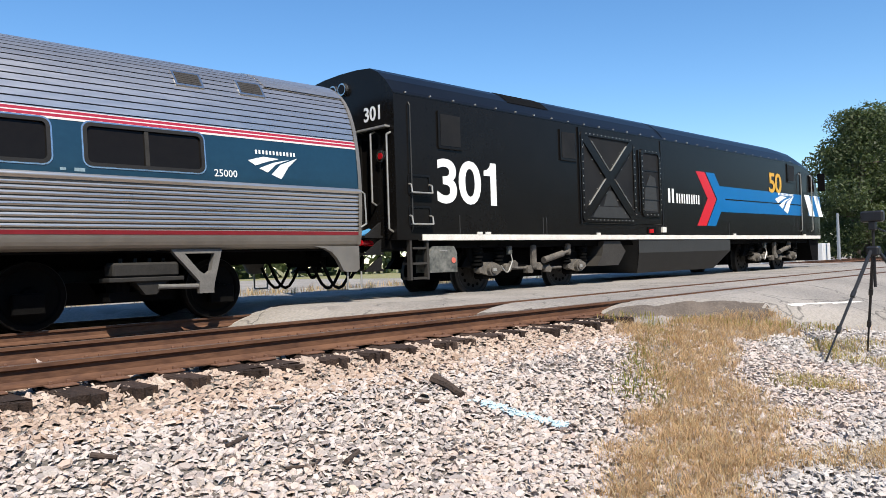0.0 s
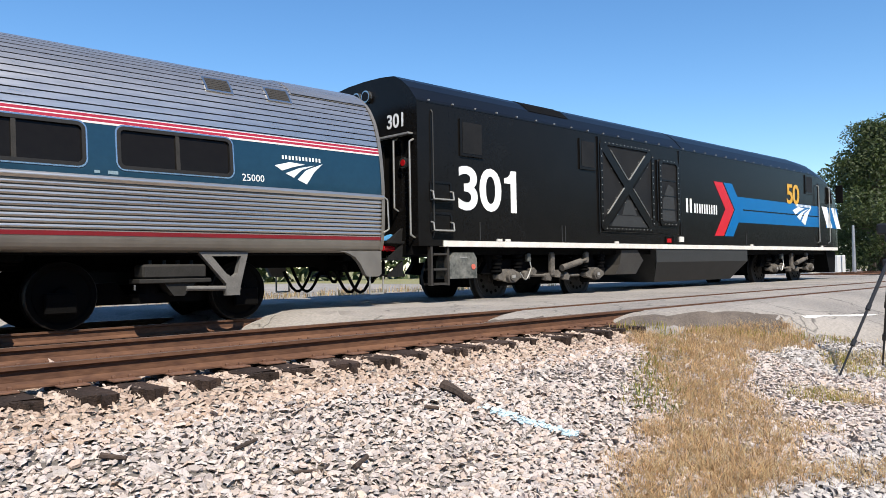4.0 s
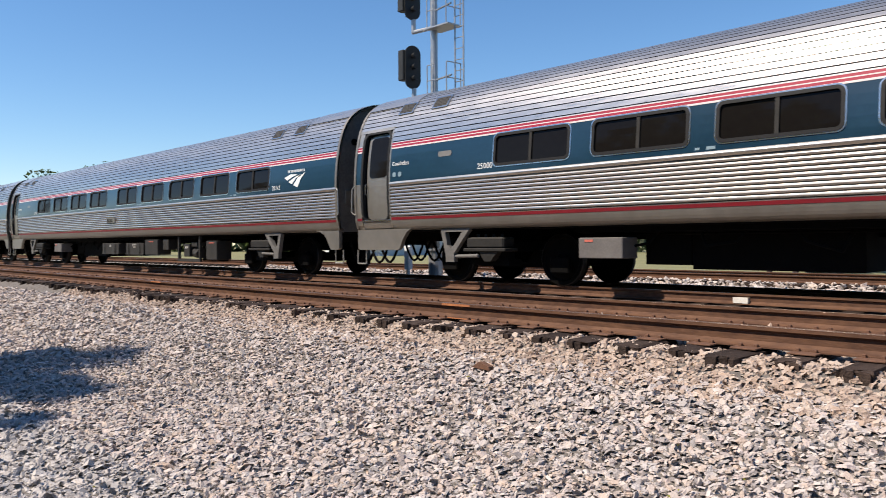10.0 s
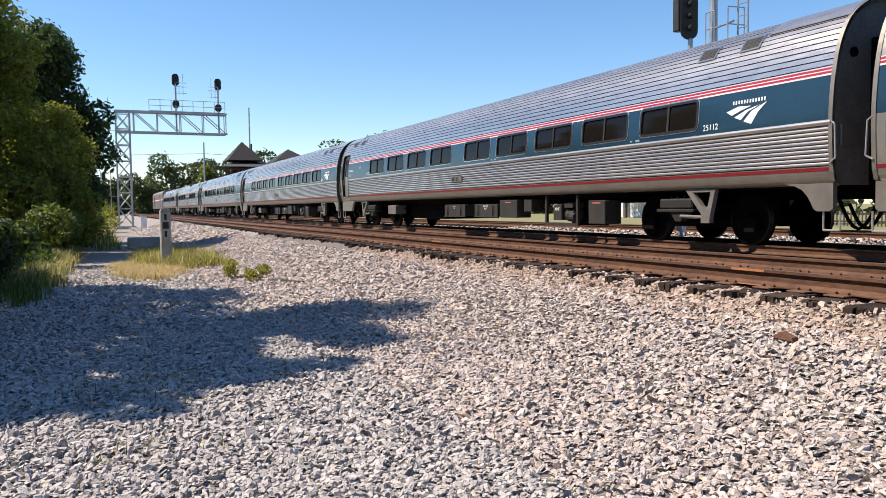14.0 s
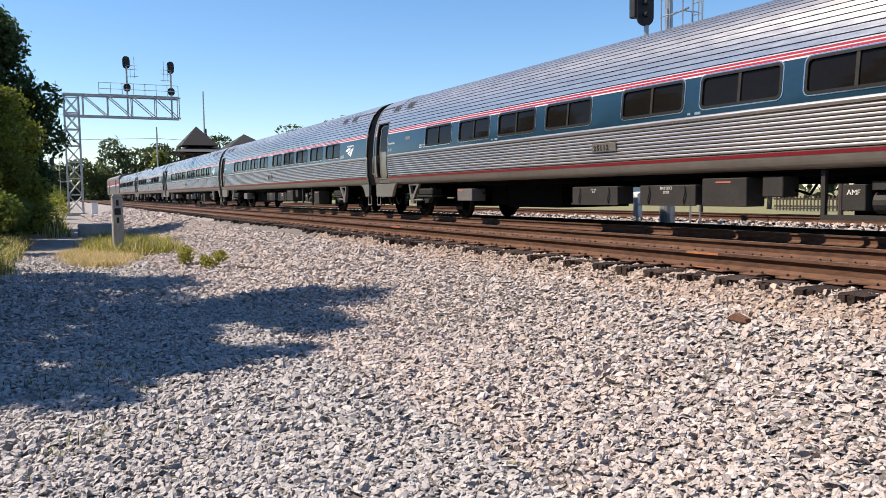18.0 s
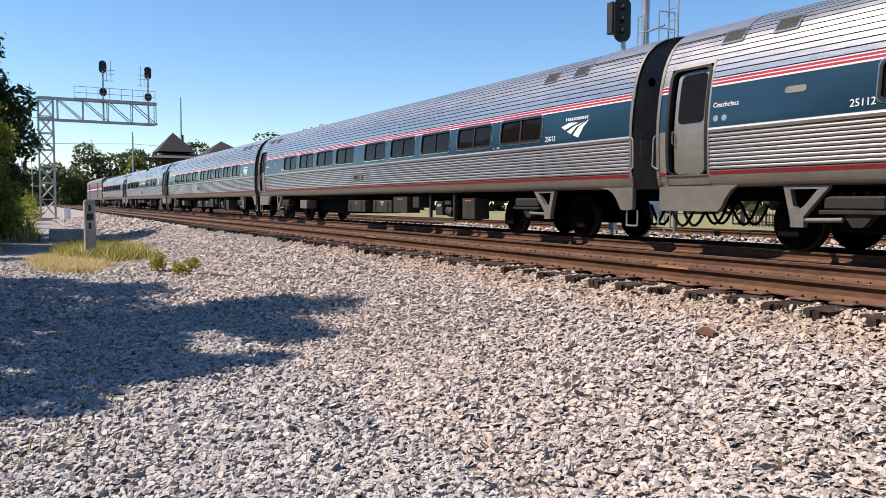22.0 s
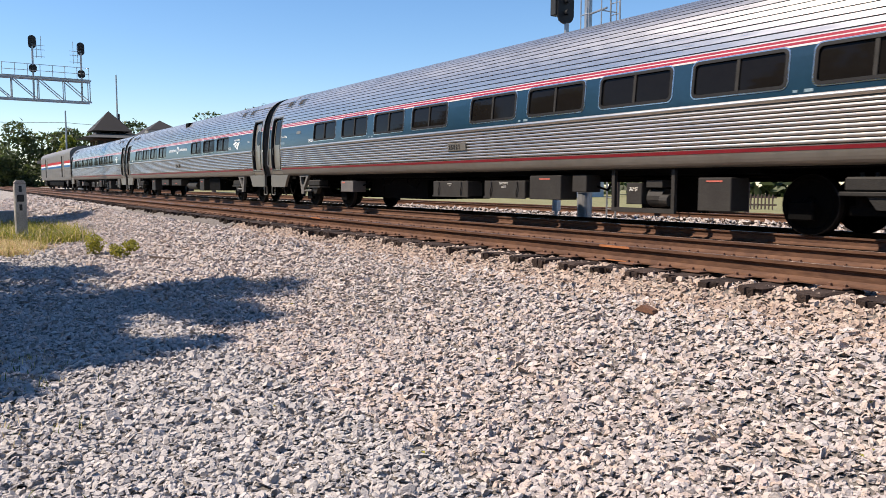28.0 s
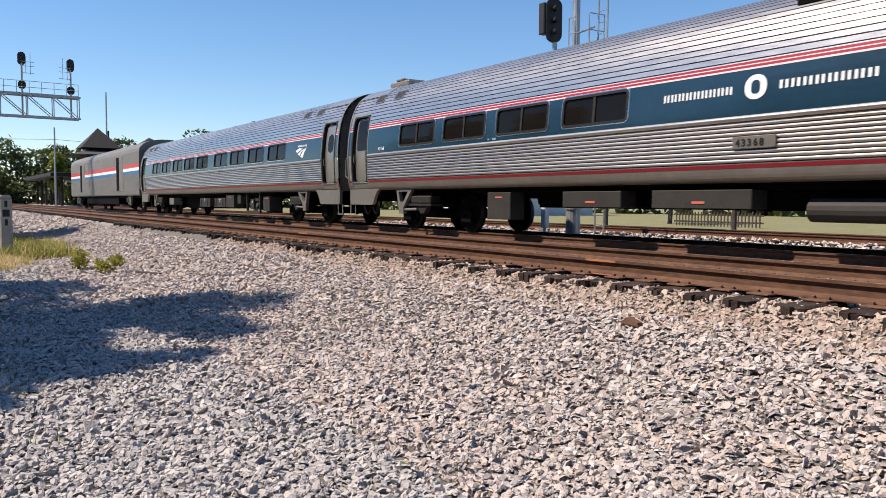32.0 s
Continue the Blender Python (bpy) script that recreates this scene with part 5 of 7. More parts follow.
    rod(bm, (-10.72, -1.05, 1.10), (-10.98, -1.05, 1.12), 0.055)
    part("red_plug", bm, LENS_RED, L)
    # side steps cut into the rear corner
    for z in (1.43, 2.00):
        bm = BM()
        pipe(bm, [(-10.20, -1.50, z + 0.16), (-10.20, -1.58, z + 0.14), (-10.20, -1.60, z), (-9.69, -1.60, z), (-9.69, -1.58, z + 0.14), (-9.69, -1.50, z + 0.16)], 0.016)
        box(bm, -10.18, -9.71, -1.60, -1.50, z - 0.012, z + 0.006)
        st = part("side_step", bm, HANDRAIL, L)
        bm = BM()
        ring(bm, rounded(-10.22, -9.66, z - 0.05, z + 0.34, 0.06), rounded(-10.18, -9.70, z - 0.01, z + 0.30, 0.04), -1.515, -1.49)
        part("step_recess", bm, BLACK_ROOF, st)
    bm = BM()
    pipe(bm, [(-10.15, -1.50, 1.3), (-10.15, -1.54, 1.4), (-10.15, -1.54, 3.58), (-10.15, -1.50, 3.64)], 0.014)
    part("corner_handrail", bm, TANK_GREY, L)
    bm = BM()
    for xx in (-8.9, -6.3, -6.18, 2.75, 8.6):
        box(bm, xx - 0.008, xx + 0.008, -1.512, -1.49, 1.25, 1.62)
    part("seam", bm, TANK_GREY, L)
    bm = BM()
    box(bm, -1.96, -1.55, -1.53, -1.45, 1.27, 1.46, 0.01)
    f = part("fuel_filler", bm, UNDER, L)
    bm = BM()
    box(bm, -1.92, -1.72, -1.545, -1.53, 1.30, 1.40)
    part("red_valve", bm, LENS_RED, f)
    bm = BM()
    box(bm, -1.26, -1.06, -1.545, -1.49, 1.32, 1.46)
    part("warning_label", bm, DIRTY_WHITE, f)
    # tank and underframe
    bm = BM()
    sec = [(-1.50, 1.14), (-1.50, 0.80), (-1.15, 0.28), (1.15, 0.28), (1.50, 0.80), (1.50, 1.14)]
    a = [bm.verts.new((-2.40 + (0.45 if z < 0.5 else 0.0), y, z)) for y, z in sec]
    b = [bm.verts.new((2.80 - (0.45 if z < 0.5 else 0.0), y, z)) for y, z in sec]
    for i in range(5):
        bm.faces.new((a[i], a[i + 1], b[i + 1], b[i]))
    bm.faces.new(a[::-1])
    bm.faces.new(b)
    bmesh.ops.recalc_face_normals(bm, faces=bm.faces)
    part("fuel_tank", bm, TANK_GREY, L)
    bm = BM()
    box(bm, -10.5, 10.2, -1.30, 1.30, 1.0, 1.16)
    prism(bm, [(9.6, 1.1), (10.55, 1.1), (10.45, 0.35), (9.9, 0.35)], -1.35, 1.35)
    part("underframe", bm, UNDER, L)
    bm = BM()
    prism(bm, [(-9.71, 0.54), (-8.98, 0.54), (-8.98, 0.92), (-9.06, 1.03), (-9.60, 1.03), (-9.71, 0.88)], -1.48, -1.1)
    b1 = part("sand_box", bm, SCUFFED, L, "scuffed grey sand box with peeling paint")
    bm = BM()
    rod(bm, (-9.08, -1.48, 0.76), (-9.08, -1.49, 0.76), 0.055, 12)
    part("round_label", bm, PALE_LABEL, b1)
    bm = BM()
    box(bm, -9.45, -9.25, -1.488, -1.48, 0.93, 0.95)
    part("hinge", bm, HANDRAIL, b1)
    bm = BM()
    for z in (0.45, 0.72, 1.0):
        box(bm, -10.12, -9.72, -1.48, -1.2, z - 0.02, z + 0.02)
    for x in (-10.20, -9.78):
        box(bm, x, x + 0.05, -1.49, -1.40, 0.42, 1.14)
    part("corner_steps", bm, BOX_GREY, L)
    bm = BM()
    prism(bm, [(-3.9, 1.10), (-3.2, 1.10), (-2.95, 0.85), (-3.3, 0.52), (-4.2, 0.52), (-4.0, 0.75)], -1.45, -1.0)
    part("air_reservoir_cover", bm, BOX_GREY, L)
    # trucks
    for cx in (-6.34, 6.62):
        bm = BM()
        for s in (-1, 1):
            prism(bm, [(-2.2, 0.62), (-2.0, 0.86), (-0.9, 0.92), (-0.6, 0.66), (0.6, 0.66), (0.9, 0.92), (2.0, 0.86), (2.2, 0.62), (1.2, 0.55), (-1.2, 0.55)], s * 1.02, s * 1.16)
            for dx in (-1.50, 1.50):
                box(bm, dx - 0.2, dx + 0.2, s * 1.0, s * 1.25, 0.36, 0.72, 0.04)
                for q in (-0.42, 0.42):
                    rod(bm, (dx + q, s * 1.1, 0.72), (dx + q, s * 1.1, 1.12), 0.10, 10)
        t = part("truck", bm, UNDER, L, at=pose(cx, 0, 0))
        for dx in (-1.50, 1.50):
            w = part("wheelset", LOCO_WHEELSET, None, t, at=pose(dx, 0, 0.53))
            turning.append((w, dx, 0.53))
        bm = BM()
        box(bm, -2.1, 2.1, -0.62, 0.62, 0.34, 1.0, 0.06)
        part("traction_motor", bm, UNDER, t)
        for dx in (-1.50, 1.50):
            bm = BM()
            rod(bm, (dx, -1.20, 0.55), (dx, -1.40, 0.55), 0.13, 14)
            rod(bm, (dx, -1.40, 0.55), (dx, -1.43, 0.55), 0.09, 12)
            prism(bm, [(dx - 0.34, 0.50), (dx - 0.10, 0.44), (dx + 0.16, 0.42), (dx + 0.36, 0.52), (dx + 0.36, 0.60), (dx + 0.10, 0.70), (dx - 0.12, 0.70), (dx - 0.34, 0.58)], -1.32, -1.16)
            ab = part("axle_box", bm, DUSTY_CAST, t)
            bm = BM()
            box(bm, dx - 0.05, dx + 0.05, -1.436, -1.43, 0.52, 0.58)
            part("data_plate", bm, HANDRAIL, ab)
            for q in (-0.30, 0.34):
                for i in range(6):
                    bm = BM() if i == 0 else bm
                    rod(bm, (dx + q, -1.22, 0.64 + 0.075 * i), (dx + q, -1.22, 0.68 + 0.075 * i), 0.125 if i % 2 == 0 else 0.105, 14)
                part("coil_spring", bm, UNDER, t)
        bm = BM()
        rod(bm, (0.20, -1.36, 0.70), (0.90, -1.36, 0.84), 0.07, 14)
        rod(bm, (0.90, -1.36, 0.84), (1.10, -1.36, 0.88), 0.035, 10)
        part("damper", bm, DUSTY_CAST, t)
        for x0, x1, z0, z1 in ((-0.18, -0.04, 0.52, 1.04), (1.08, 1.22, 0.80, 1.06)):
            bm = BM()
            box(bm, x0, x1, -1.38, -1.26, z0, z1, 0.03)
            part("bracket", bm, DUSTY_CAST, t)
        for k, (x, z) in enumerate(((-0.95, 0.56), (-0.72, 0.62), (-0.22, 0.50), (0.12, 0.56), (0.42, 0.50))):
            bm = BM()
            prism(bm, [(x - 0.10, z - 0.05), (x + 0.07, z - 0.07), (x + 0.11, z + 0.03), (x + 0.02, z + 0.10), (x - 0.09, z + 0.06)], -1.33 + 0.02 * (k % 2), -1.20)
            part("brake_linkage", bm, DUSTY_CAST, t)
        bm = BM()
        rod(bm, (-1.05, -1.26, 0.56), (0.95, -1.26, 0.53), 0.03, 8)
        part("brake_rod", bm, DUSTY_CAST, t)
        bm = BM()
        box(bm, -0.98, -0.86, -1.38, -1.28, 0.84, 1.02, 0.02)
        part("junction_box", bm, SCUFFED, t)
        bm = BM()
        n = 14
        pipe(bm, [(-1.24 + 0.36 * i / n, -1.38, 0.62 - 0.14 * math.sin(math.pi * i / n) + 0.24 * max(0, i / n - 0.6)) for i in range(n + 1)] + [(-0.90, -1.36, 0.86)], 0.014, 6)
        part("cable", bm, HANDRAIL, t)
    return L


def make_baggage(at):
    B = thing("baggage_car", at, "silver baggage car with red, white and blue stripes", "baggage car", "cars of the train")
    W = 1.52
    sec = [(W - 0.05, 0.98), (W, 1.05), (W, 3.55), (W - 0.06, 3.75), (1.25, 3.98), (0.85, 4.16), (0.4, 4.24), (0, 4.26)]
    bm = BM()
    full = sec + [(-y, z) for y, z in sec[-2::-1]]
    a = [bm.verts.new((-12.7, y, z)) for y, z in full]
    b = [bm.verts.new((12.7, y, z)) for y, z in full]
    for i in range(len(full) - 1):
        bm.faces.new((a[i], a[i + 1], b[i + 1], b[i]))
    bm.faces.new(a[::-1])
    bm.faces.new(b)
    bmesh.ops.recalc_face_normals(bm, faces=bm.faces)
    part("body", bm, BAGGAGE_SILVER, B)
    for z in np.linspace(1.15, 2.1, 9):
        bm = BM()
        box(bm, -12.68, 12.68, -W - 0.012, -W + 0.01, z, z + 0.05)
        part("side_flute", bm, BAGGAGE_SILVER, B)
    for z0, z1, m, nm in ((2.62, 2.86, LOCO_RED, "red_stripe"), (2.44, 2.62, WHITE, "white_stripe"), (2.26, 2.44, LOCO_BLUE, "blue_stripe")):
        bm = BM()
        box(bm, -12.68, 12.68, -W - 0.006, -W + 0.01, z0, z1)
        part(nm, bm, m, B)
    for x in (-6.9, 7.3):
        bm = BM()
        box(bm, x - 1.05, x + 1.05, -W - 0.02, -W + 0.02, 1.25, 3.45, 0.02)
        d = part("sliding_door", bm, BAGGAGE_SILVER, B)
        # No hole here: a near-black sheet on the door paints the opening's shade.
        bm = BM()
        box(bm, x - 0.95, x - 0.1, -W - 0.024, -W, 1.30, 3.40)
        part("door_opening", bm, UNDER, d)
    bm = BM()
    box(bm, -12.4, 12.4, -1.3, 1.3, 0.85, 1.02)
    box(bm, -6.0, 6.0, -1.35, 1.35, 0.42, 0.9, 0.03)
    part("underframe", bm, UNDER, B)
    for s in (-1, 1):
        add_truck(B, s * 9.07, s)
        bm = BM()
        x0, x1 = sorted((s * 12.65, s * 13.0))
        box(bm, x0, x1, -0.6, 0.6, 0.95, 3.4, 0.03)
        part("gangway", bm, UNDER, B)
    return B


# windows, in each coach's own space
W_LONG = [-7.85, -5.78, -3.73, -1.69, 0.89, 2.915, 4.955, 7.0, 9.04]
W_CAFE = [-9.00, -7.00, -4.98, -2.94, 3.65, 5.70, 7.76]
W_LAST = [-9.00, -7.00, -4.90, -2.88, -0.85, 1.70, 3.76, 5.81, 7.85]
PLACE = pose(0, Y2, Z2)
LABEL = "stainless steel coach with a blue window band and red stripes"
C1 = make_coach(PLACE, "stainless steel coach with blue band, coupled behind the locomotive", W_LONG, (-1,), "coach", (11.0,))
COACHES = [C1]
for _ in range(3):
    COACHES.append(copy_thing(C1, PLACE))
for ob in [o for c in COACHES[1:] for o in c.children_recursive]:
    if ob.name.startswith("wheelset"):
        turning.append((ob, ob.location.x, 0.457))
for c, number in zip(COACHES, ("25000", "25112", "25013", "25021")):
    side_text(number, 10.0, 2.07, 0.15, c)
    side_text(number, -9.06, 2.08, 0.15, c)
    name_plate(c, -0.81, -0.07, number)
    tagged(c, LABEL if number != "25000" else "")
    bm = BM()
    side_text("Coachclass", -11.44, 2.32, 0.115, c, "coach_class_lettering")
    for x in (-11.42, -11.25):
        prism(bm, rounded(x, x + 0.10, 2.09, 2.19, 0.045, 3), -0.004, 0)
    part("white_pictograms", bend(bm), SIGN, c)
    bm = BM()
    prism(bm, rounded(-10.10, -9.74, 2.39, 2.49, 0.045, 3), -0.006, 0)
    part("destination_sign", bend(bm), STEEL_DULL, c)
CAFE = make_coach(PLACE, "stainless steel dining coach with a blue band and white lettering blocks", W_CAFE, (-1, 1), "cafe", (9.66,))
side_text("43368", 8.63, 2.13, 0.135, CAFE)
side_text("43368", -10.9, 2.07, 0.13, CAFE)
side_text("Cafe", 11.0, 2.32, 0.10, CAFE, "cafe_lettering")
name_plate(CAFE, -0.02, 0.69, "43368")
letter_bars(CAFE, -1.36, -0.05, 2.33, 2.45, 9)
letter_bars(CAFE, 0.68, 2.08, 2.33, 2.45, 8)
bm = BM()
prism(bm, rounded(0.14, 0.50, 2.22, 2.58, 0.17, 6), -0.006, 0)
part("round_mark", bend(bm), WHITE, CAFE)
bm = BM()
prism(bm, rounded(0.25, 0.39, 2.30, 2.50, 0.06, 4), -0.010, -0.004)
part("round_mark_centre", bend(bm), BLUE, CAFE)
for x0, x1, z0, z1 in ((-12.1, -11.1, 3.93, 4.08), (-11.8, -11.4, 4.08, 4.15)):
    bm = BM()
    box(bm, x0, x1, -0.55, 0.55, z0, z1, 0.04)
    part("roof_unit", bm, STEEL_DULL, CAFE, "small raised unit on the roof")
bm = BM()
box(bm, 0.70, 1.15, -1.25, -0.85, 3.50, 3.74, 0.03)
part("roof_vent", bm, UNDER, CAFE)
LAST = make_coach(PLACE, "stainless steel coach with a blue band, ahead of the baggage car", W_LAST, (-1, 1), "coach", (10.0,))
COACHES += [CAFE, LAST]
LOCO = make_loco(PLACE)
BAGGAGE = make_baggage(PLACE)
BAG_OFFSET = -13.005 - 6 * PITCH
LOCO_OFFSET = 11.05


# ---- trees and plants
def leaf_mesh(name, centres, radii, count, size, mat, seed, flat=0.75, squash=0.8, feather=0.1):
    """A crown: many small folded leaves in clumps round the centres, thinning out towards an uneven rim."""
    g = np.random.default_rng(seed)
    centres, radii = np.array(centres, float), np.array(radii, float)
    pick = g.choice(len(centres), count, p=radii ** 2 / (radii ** 2).sum())
    d = g.normal(size=(count, 3))
    d /= np.linalg.norm(d, axis=1)[:, None]
    rr = radii[pick] * (g.uniform(0.40, 1.0, count) ** 0.6 + np.abs(g.normal(0, feather, count)))
    pos = centres[pick] + d * rr[:, None] * np.array([1, 1, squash])
    n = d * 0.5 + g.normal(size=(count, 3)) * 0.6 + np.array([0, 0, 0.35])
    n /= np.linalg.norm(n, axis=1)[:, None]
    u = np.cross(n, g.normal(size=(count, 3)))
    u /= np.linalg.norm(u, axis=1)[:, None]
    v = np.cross(n, u)
    s = size * g.uniform(0.6, 1.4, count)[:, None]
    quad = np.stack([pos - u * s, pos - v * s * flat * 0.6 + n * s * 0.12, pos + u * s, pos + v * s * flat * 0.6 + n * s * 0.12], 1).reshape(-1, 3)
    me = bpy.data.meshes.new(name)
    me.vertices.add(4 * count)
    me.vertices.foreach_set("co", quad.ravel())
    me.loops.add(4 * count)
    me.loops.foreach_set("vertex_index", np.arange(4 * count))
    me.polygons.add(count)
    me.polygons.foreach_set("loop_start", np.arange(count) * 4)
    me.update(calc_edges=True)
    me.materials.append(mat)
    return me


def make_tree(x, y, h, r, leaves, size, mat, seed, label, trunk_h=0.35, name="tree", clumps=26, low=0.22, z=None, feather=0.1, trim=1.0):
    g = random.Random(seed)
    z0 = height(x, y) - 0.05 if z is None else z
    t = thing(name, pose(x, y, z0), label, "tree", "trees")
    bm = BM()
    rod(bm, (0, 0, 0), (0.1, 0.05, h * trunk_h), 0.035 * h * 0.8, 9, 0.022 * h)
    rod(bm, (0.1, 0.05, h * trunk_h), (0.0, 0.1, h * 0.8), 0.022 * h, 8, 0.006 * h)
    cs, rs = [], []
    for i in range(clumps):
        a, k = g.uniform(0, 6.283), g.uniform(0, 1) ** 0.6
        zz = h * (low + (0.95 - low) * (i + 0.5) / clumps)
        env = r * math.sin(math.pi * min(1, max(0.12, (zz / h - low + 0.12) / (1.13 - low)))) ** 0.6
        c = (env * k * math.cos(a) * 0.82, env * k * math.sin(a) * 0.82, zz)
        cs.append(c)
        rs.append(r * trim * g.uniform(0.22, 0.42))
        if i % 2 == 0:
            b0 = (0.05, 0.07, h * g.uniform(trunk_h * 0.7, 0.65))
            rod(bm, b0, (c[0] * 0.9, c[1] * 0.9, max(c[2], b0[2] + 0.2)), 0.008 * h, 6, 0.002 * h)
    part("trunk", bm, BARK, t)
    part("crown", leaf_mesh("crown", cs, rs, leaves, size, mat, seed, feather=feather), None, t)
    return t


LT = "broad-leaved tree with a dense green crown"
# the trees beside the path, whose crowns shade the gravel
SHADE = "yellow-green leafy tree that shades the gravel"
for i, (x, y, h, r, low) in enumerate(((-13.3, -5.0, 12.6, 2.2, 0.30), (-11.4, -5.1, 11.1, 1.8, 0.16), (-9.9, -5.0, 10.0, 1.7, 0.14), (-8.2, -5.0, 7.4, 1.7, 0.08), (-15.7, -5.2, 10.2, 1.9, 0.20),
                                       (-17.2, -5.2, 8.4, 1.9, 0.10), (-6.5, -5.2, 6.7, 0.8, 0.10), (-12.6, -5.6, 8.0, 2.2, 0.08), (-9.0, -5.4, 6.9, 2.0, 0.06))):
    make_tree(x, y, h, r, 8500, 0.11, LEAF_YELLOW if i % 3 else LEAF, 11 + i, SHADE if i % 3 else LT, low=low, feather=0.16, trim=0.66, clumps=38)
# Unseen second row, added to block sky light from the shaded gravel.
for i, (x, y, h, r) in enumerate(((-17.5, -9.5, 9.5, 3.0), (-12.0, -9.8, 10.5, 3.4), (-6.2, -9.8, 9.0, 3.0))):
    make_tree(x, y, h, r, 5500, 0.2, LEAF, 180 + i, LT, low=0.08)
make_tree(-26.6, -3.1, 9.0, 2.6, 40000, 0.085, LEAF_YELLOW, 13, "sunlit leafy tree with some yellow leaves beside the path", low=0.05, clumps=60, feather=0.14, trim=0.95)
make_tree(-32.0, -1.35, 8.2, 2.5, 38000, 0.10, LEAF_DARK, 14, "dark green tree with spreading fine leaves", low=0.10, clumps=60, feather=0.14, trim=0.95)
make_tree(-28.0, -1.35, 4.9, 1.6, 20000, 0.07, LEAF_YELLOW, 15, "small yellow-green tree at the path's edge", low=0.05, clumps=44, feather=0.14, trim=0.95)
make_tree(-22.6, -3.9, 4.6, 1.6, 12000, 0.085, LEAF, 16, LT, low=0.05, feather=0.14)
make_tree(-37.0, -2.6, 6.5, 2.2, 8000, 0.13, LEAF_DARK, 21, LT, low=0.1)


def bush(x, y, r, h, n, size, mat, seed, label):
    g = random.Random(seed)
    t = thing("bush", pose(x, y, height(x, y) - 0.05), label, "bush", "bushes")
    cs = [(g.uniform(-r, r) * 0.7, g.uniform(-r, r) * 0.7, h * g.uniform(0.25, 0.75)) for _ in range(9)]
    part("foliage", leaf_mesh("foliage", cs, [min(r, h) * g.uniform(0.3, 0.5) for _ in cs], n, size, mat, seed, squash=0.9), None, t)
    bm = BM()
    for c in cs:
        rod(bm, (0, 0, 0), c, 0.015, 5, 0.006)
    part("stems", bm, BARK, t)


# The bushes at x -14.0 to -6.9 are an unseen hedge, added to block low sky.
for i, (x, y, r, h, n, mat) in enumerate(((-16.5, -2.1, 1.1, 1.3, 3500, LEAF_DARK), (-18.6, -1.7, 1.0, 1.2, 3200, LEAF), (-21.5, -1.6, 1.1, 1.6, 3600, WEED), (-25.5, -0.9, 1.1, 1.7, 3600, WEED),
                                          (-28.5, -1.1, 1.2, 1.9, 3400, LEAF_YELLOW), (-33.0, -1.0, 1.3, 2.0, 3000, LEAF), (-14.2, -2.9, 1.1, 1.4, 3600, LEAF_DARK), (-12.2, -3.2, 1.2, 2.6, 5200, LEAF_DARK), (-10.4, -3.1, 1.2, 2.6, 5200, LEAF_DARK), (-8.6, -2.9, 1.2, 2.6, 5200, LEAF), (-6.9, -2.9, 1.1, 2.3, 4600, LEAF_DARK), (-14.0, -2.9, 1.2, 2.4, 4600, LEAF_DARK), (-38, -1.5, 1.8, 2.4, 3000, LEAF), (-45, -0.8, 1.6, 2.0, 3000, WEED), (-54, -0.6, 1.7, 2.2, 3000, YELLOW_WEED), (-66, -0.4, 2.0, 2.6, 3000, WEED))):
    bush(x, y, r, h, n, 0.075, mat, 30 + i, "low leafy green bush at the edge of the path")


def tufts(name, spots, blades_n, length, mats, seed, label, category="grass", spread=0.1, lean=0.5, width=0.0035):
    """Grass: thin upright blades, bent outwards, in tufts."""
    g = np.random.default_rng(seed)
    k = len(spots) * blades_n
    base = np.repeat(np.array(spots, float), blades_n, 0)
    base[:, :2] += g.normal(size=(k, 2)) * spread
    a = g.uniform(0, 2 * math.pi, k)
    ln = length * g.uniform(0.45, 1.25, k)
    tip = np.stack([np.cos(a), np.sin(a), np.zeros(k)], 1) * (ln * g.uniform(0.1, lean, k))[:, None]
    tip[:, 2] = ln * g.uniform(0.7, 1.0, k)
    mid = tip * np.array([0.32, 0.32, 0.6])
    side = np.stack([-np.sin(a), np.cos(a), np.zeros(k)], 1) * (width * g.uniform(0.7, 1.6, k))[:, None]
    v = np.stack([base - side, base + side, base + mid + side * 0.8, base + mid - side * 0.8, base + tip], 1).reshape(-1, 3)
    i = np.arange(k) * 5
    faces = [f for q in i.tolist() for f in ((q, q + 1, q + 2, q + 3), (q + 3, q + 2, q + 4))]
    me = bpy.data.meshes.new(name)
    me.from_pydata(v.tolist(), [], faces)
    for m in mats:
        me.materials.append(m)
    pick = np.repeat(g.integers(0, len(mats), k), 2)
    me.polygons.foreach_set("material_index", pick)
    return tagged(new(name, me), label, category, kind="stuff")


def spots_in(n, x0, x1, y0, y1, seed, keep=None):
    g = random.Random(seed)
    out = []
    while len(out) < n:
        x, y = g.uniform(x0, x1), g.uniform(y0, y1)
        if keep is None or keep(x, y):
            out.append((x, y, height(x, y) - 0.01))
    return out


def in_dry_patch(x, y):
    # a strip that widens away from the path, patchy at its rims
    yc = np.interp(x, [4.2, 5.4, 6.3, 7.2, 8.2, 9.6, 11.8], [2.15, 2.55, 2.95, 3.4, 4.2, 4.75, 4.55])
    w = np.interp(x, [3.9, 4.5, 6.0, 7.5, 8.6, 9.8, 12.0], [0.2, 0.45, 0.55, 0.6, 0.7, 0.5, 0.2])
    return abs(y - yc) < w * (1.0 + 0.9 * noise.noise((x * 1.3, y * 1.3, 7)) + 0.35 * noise.noise((x * 4, y * 4, 2)))


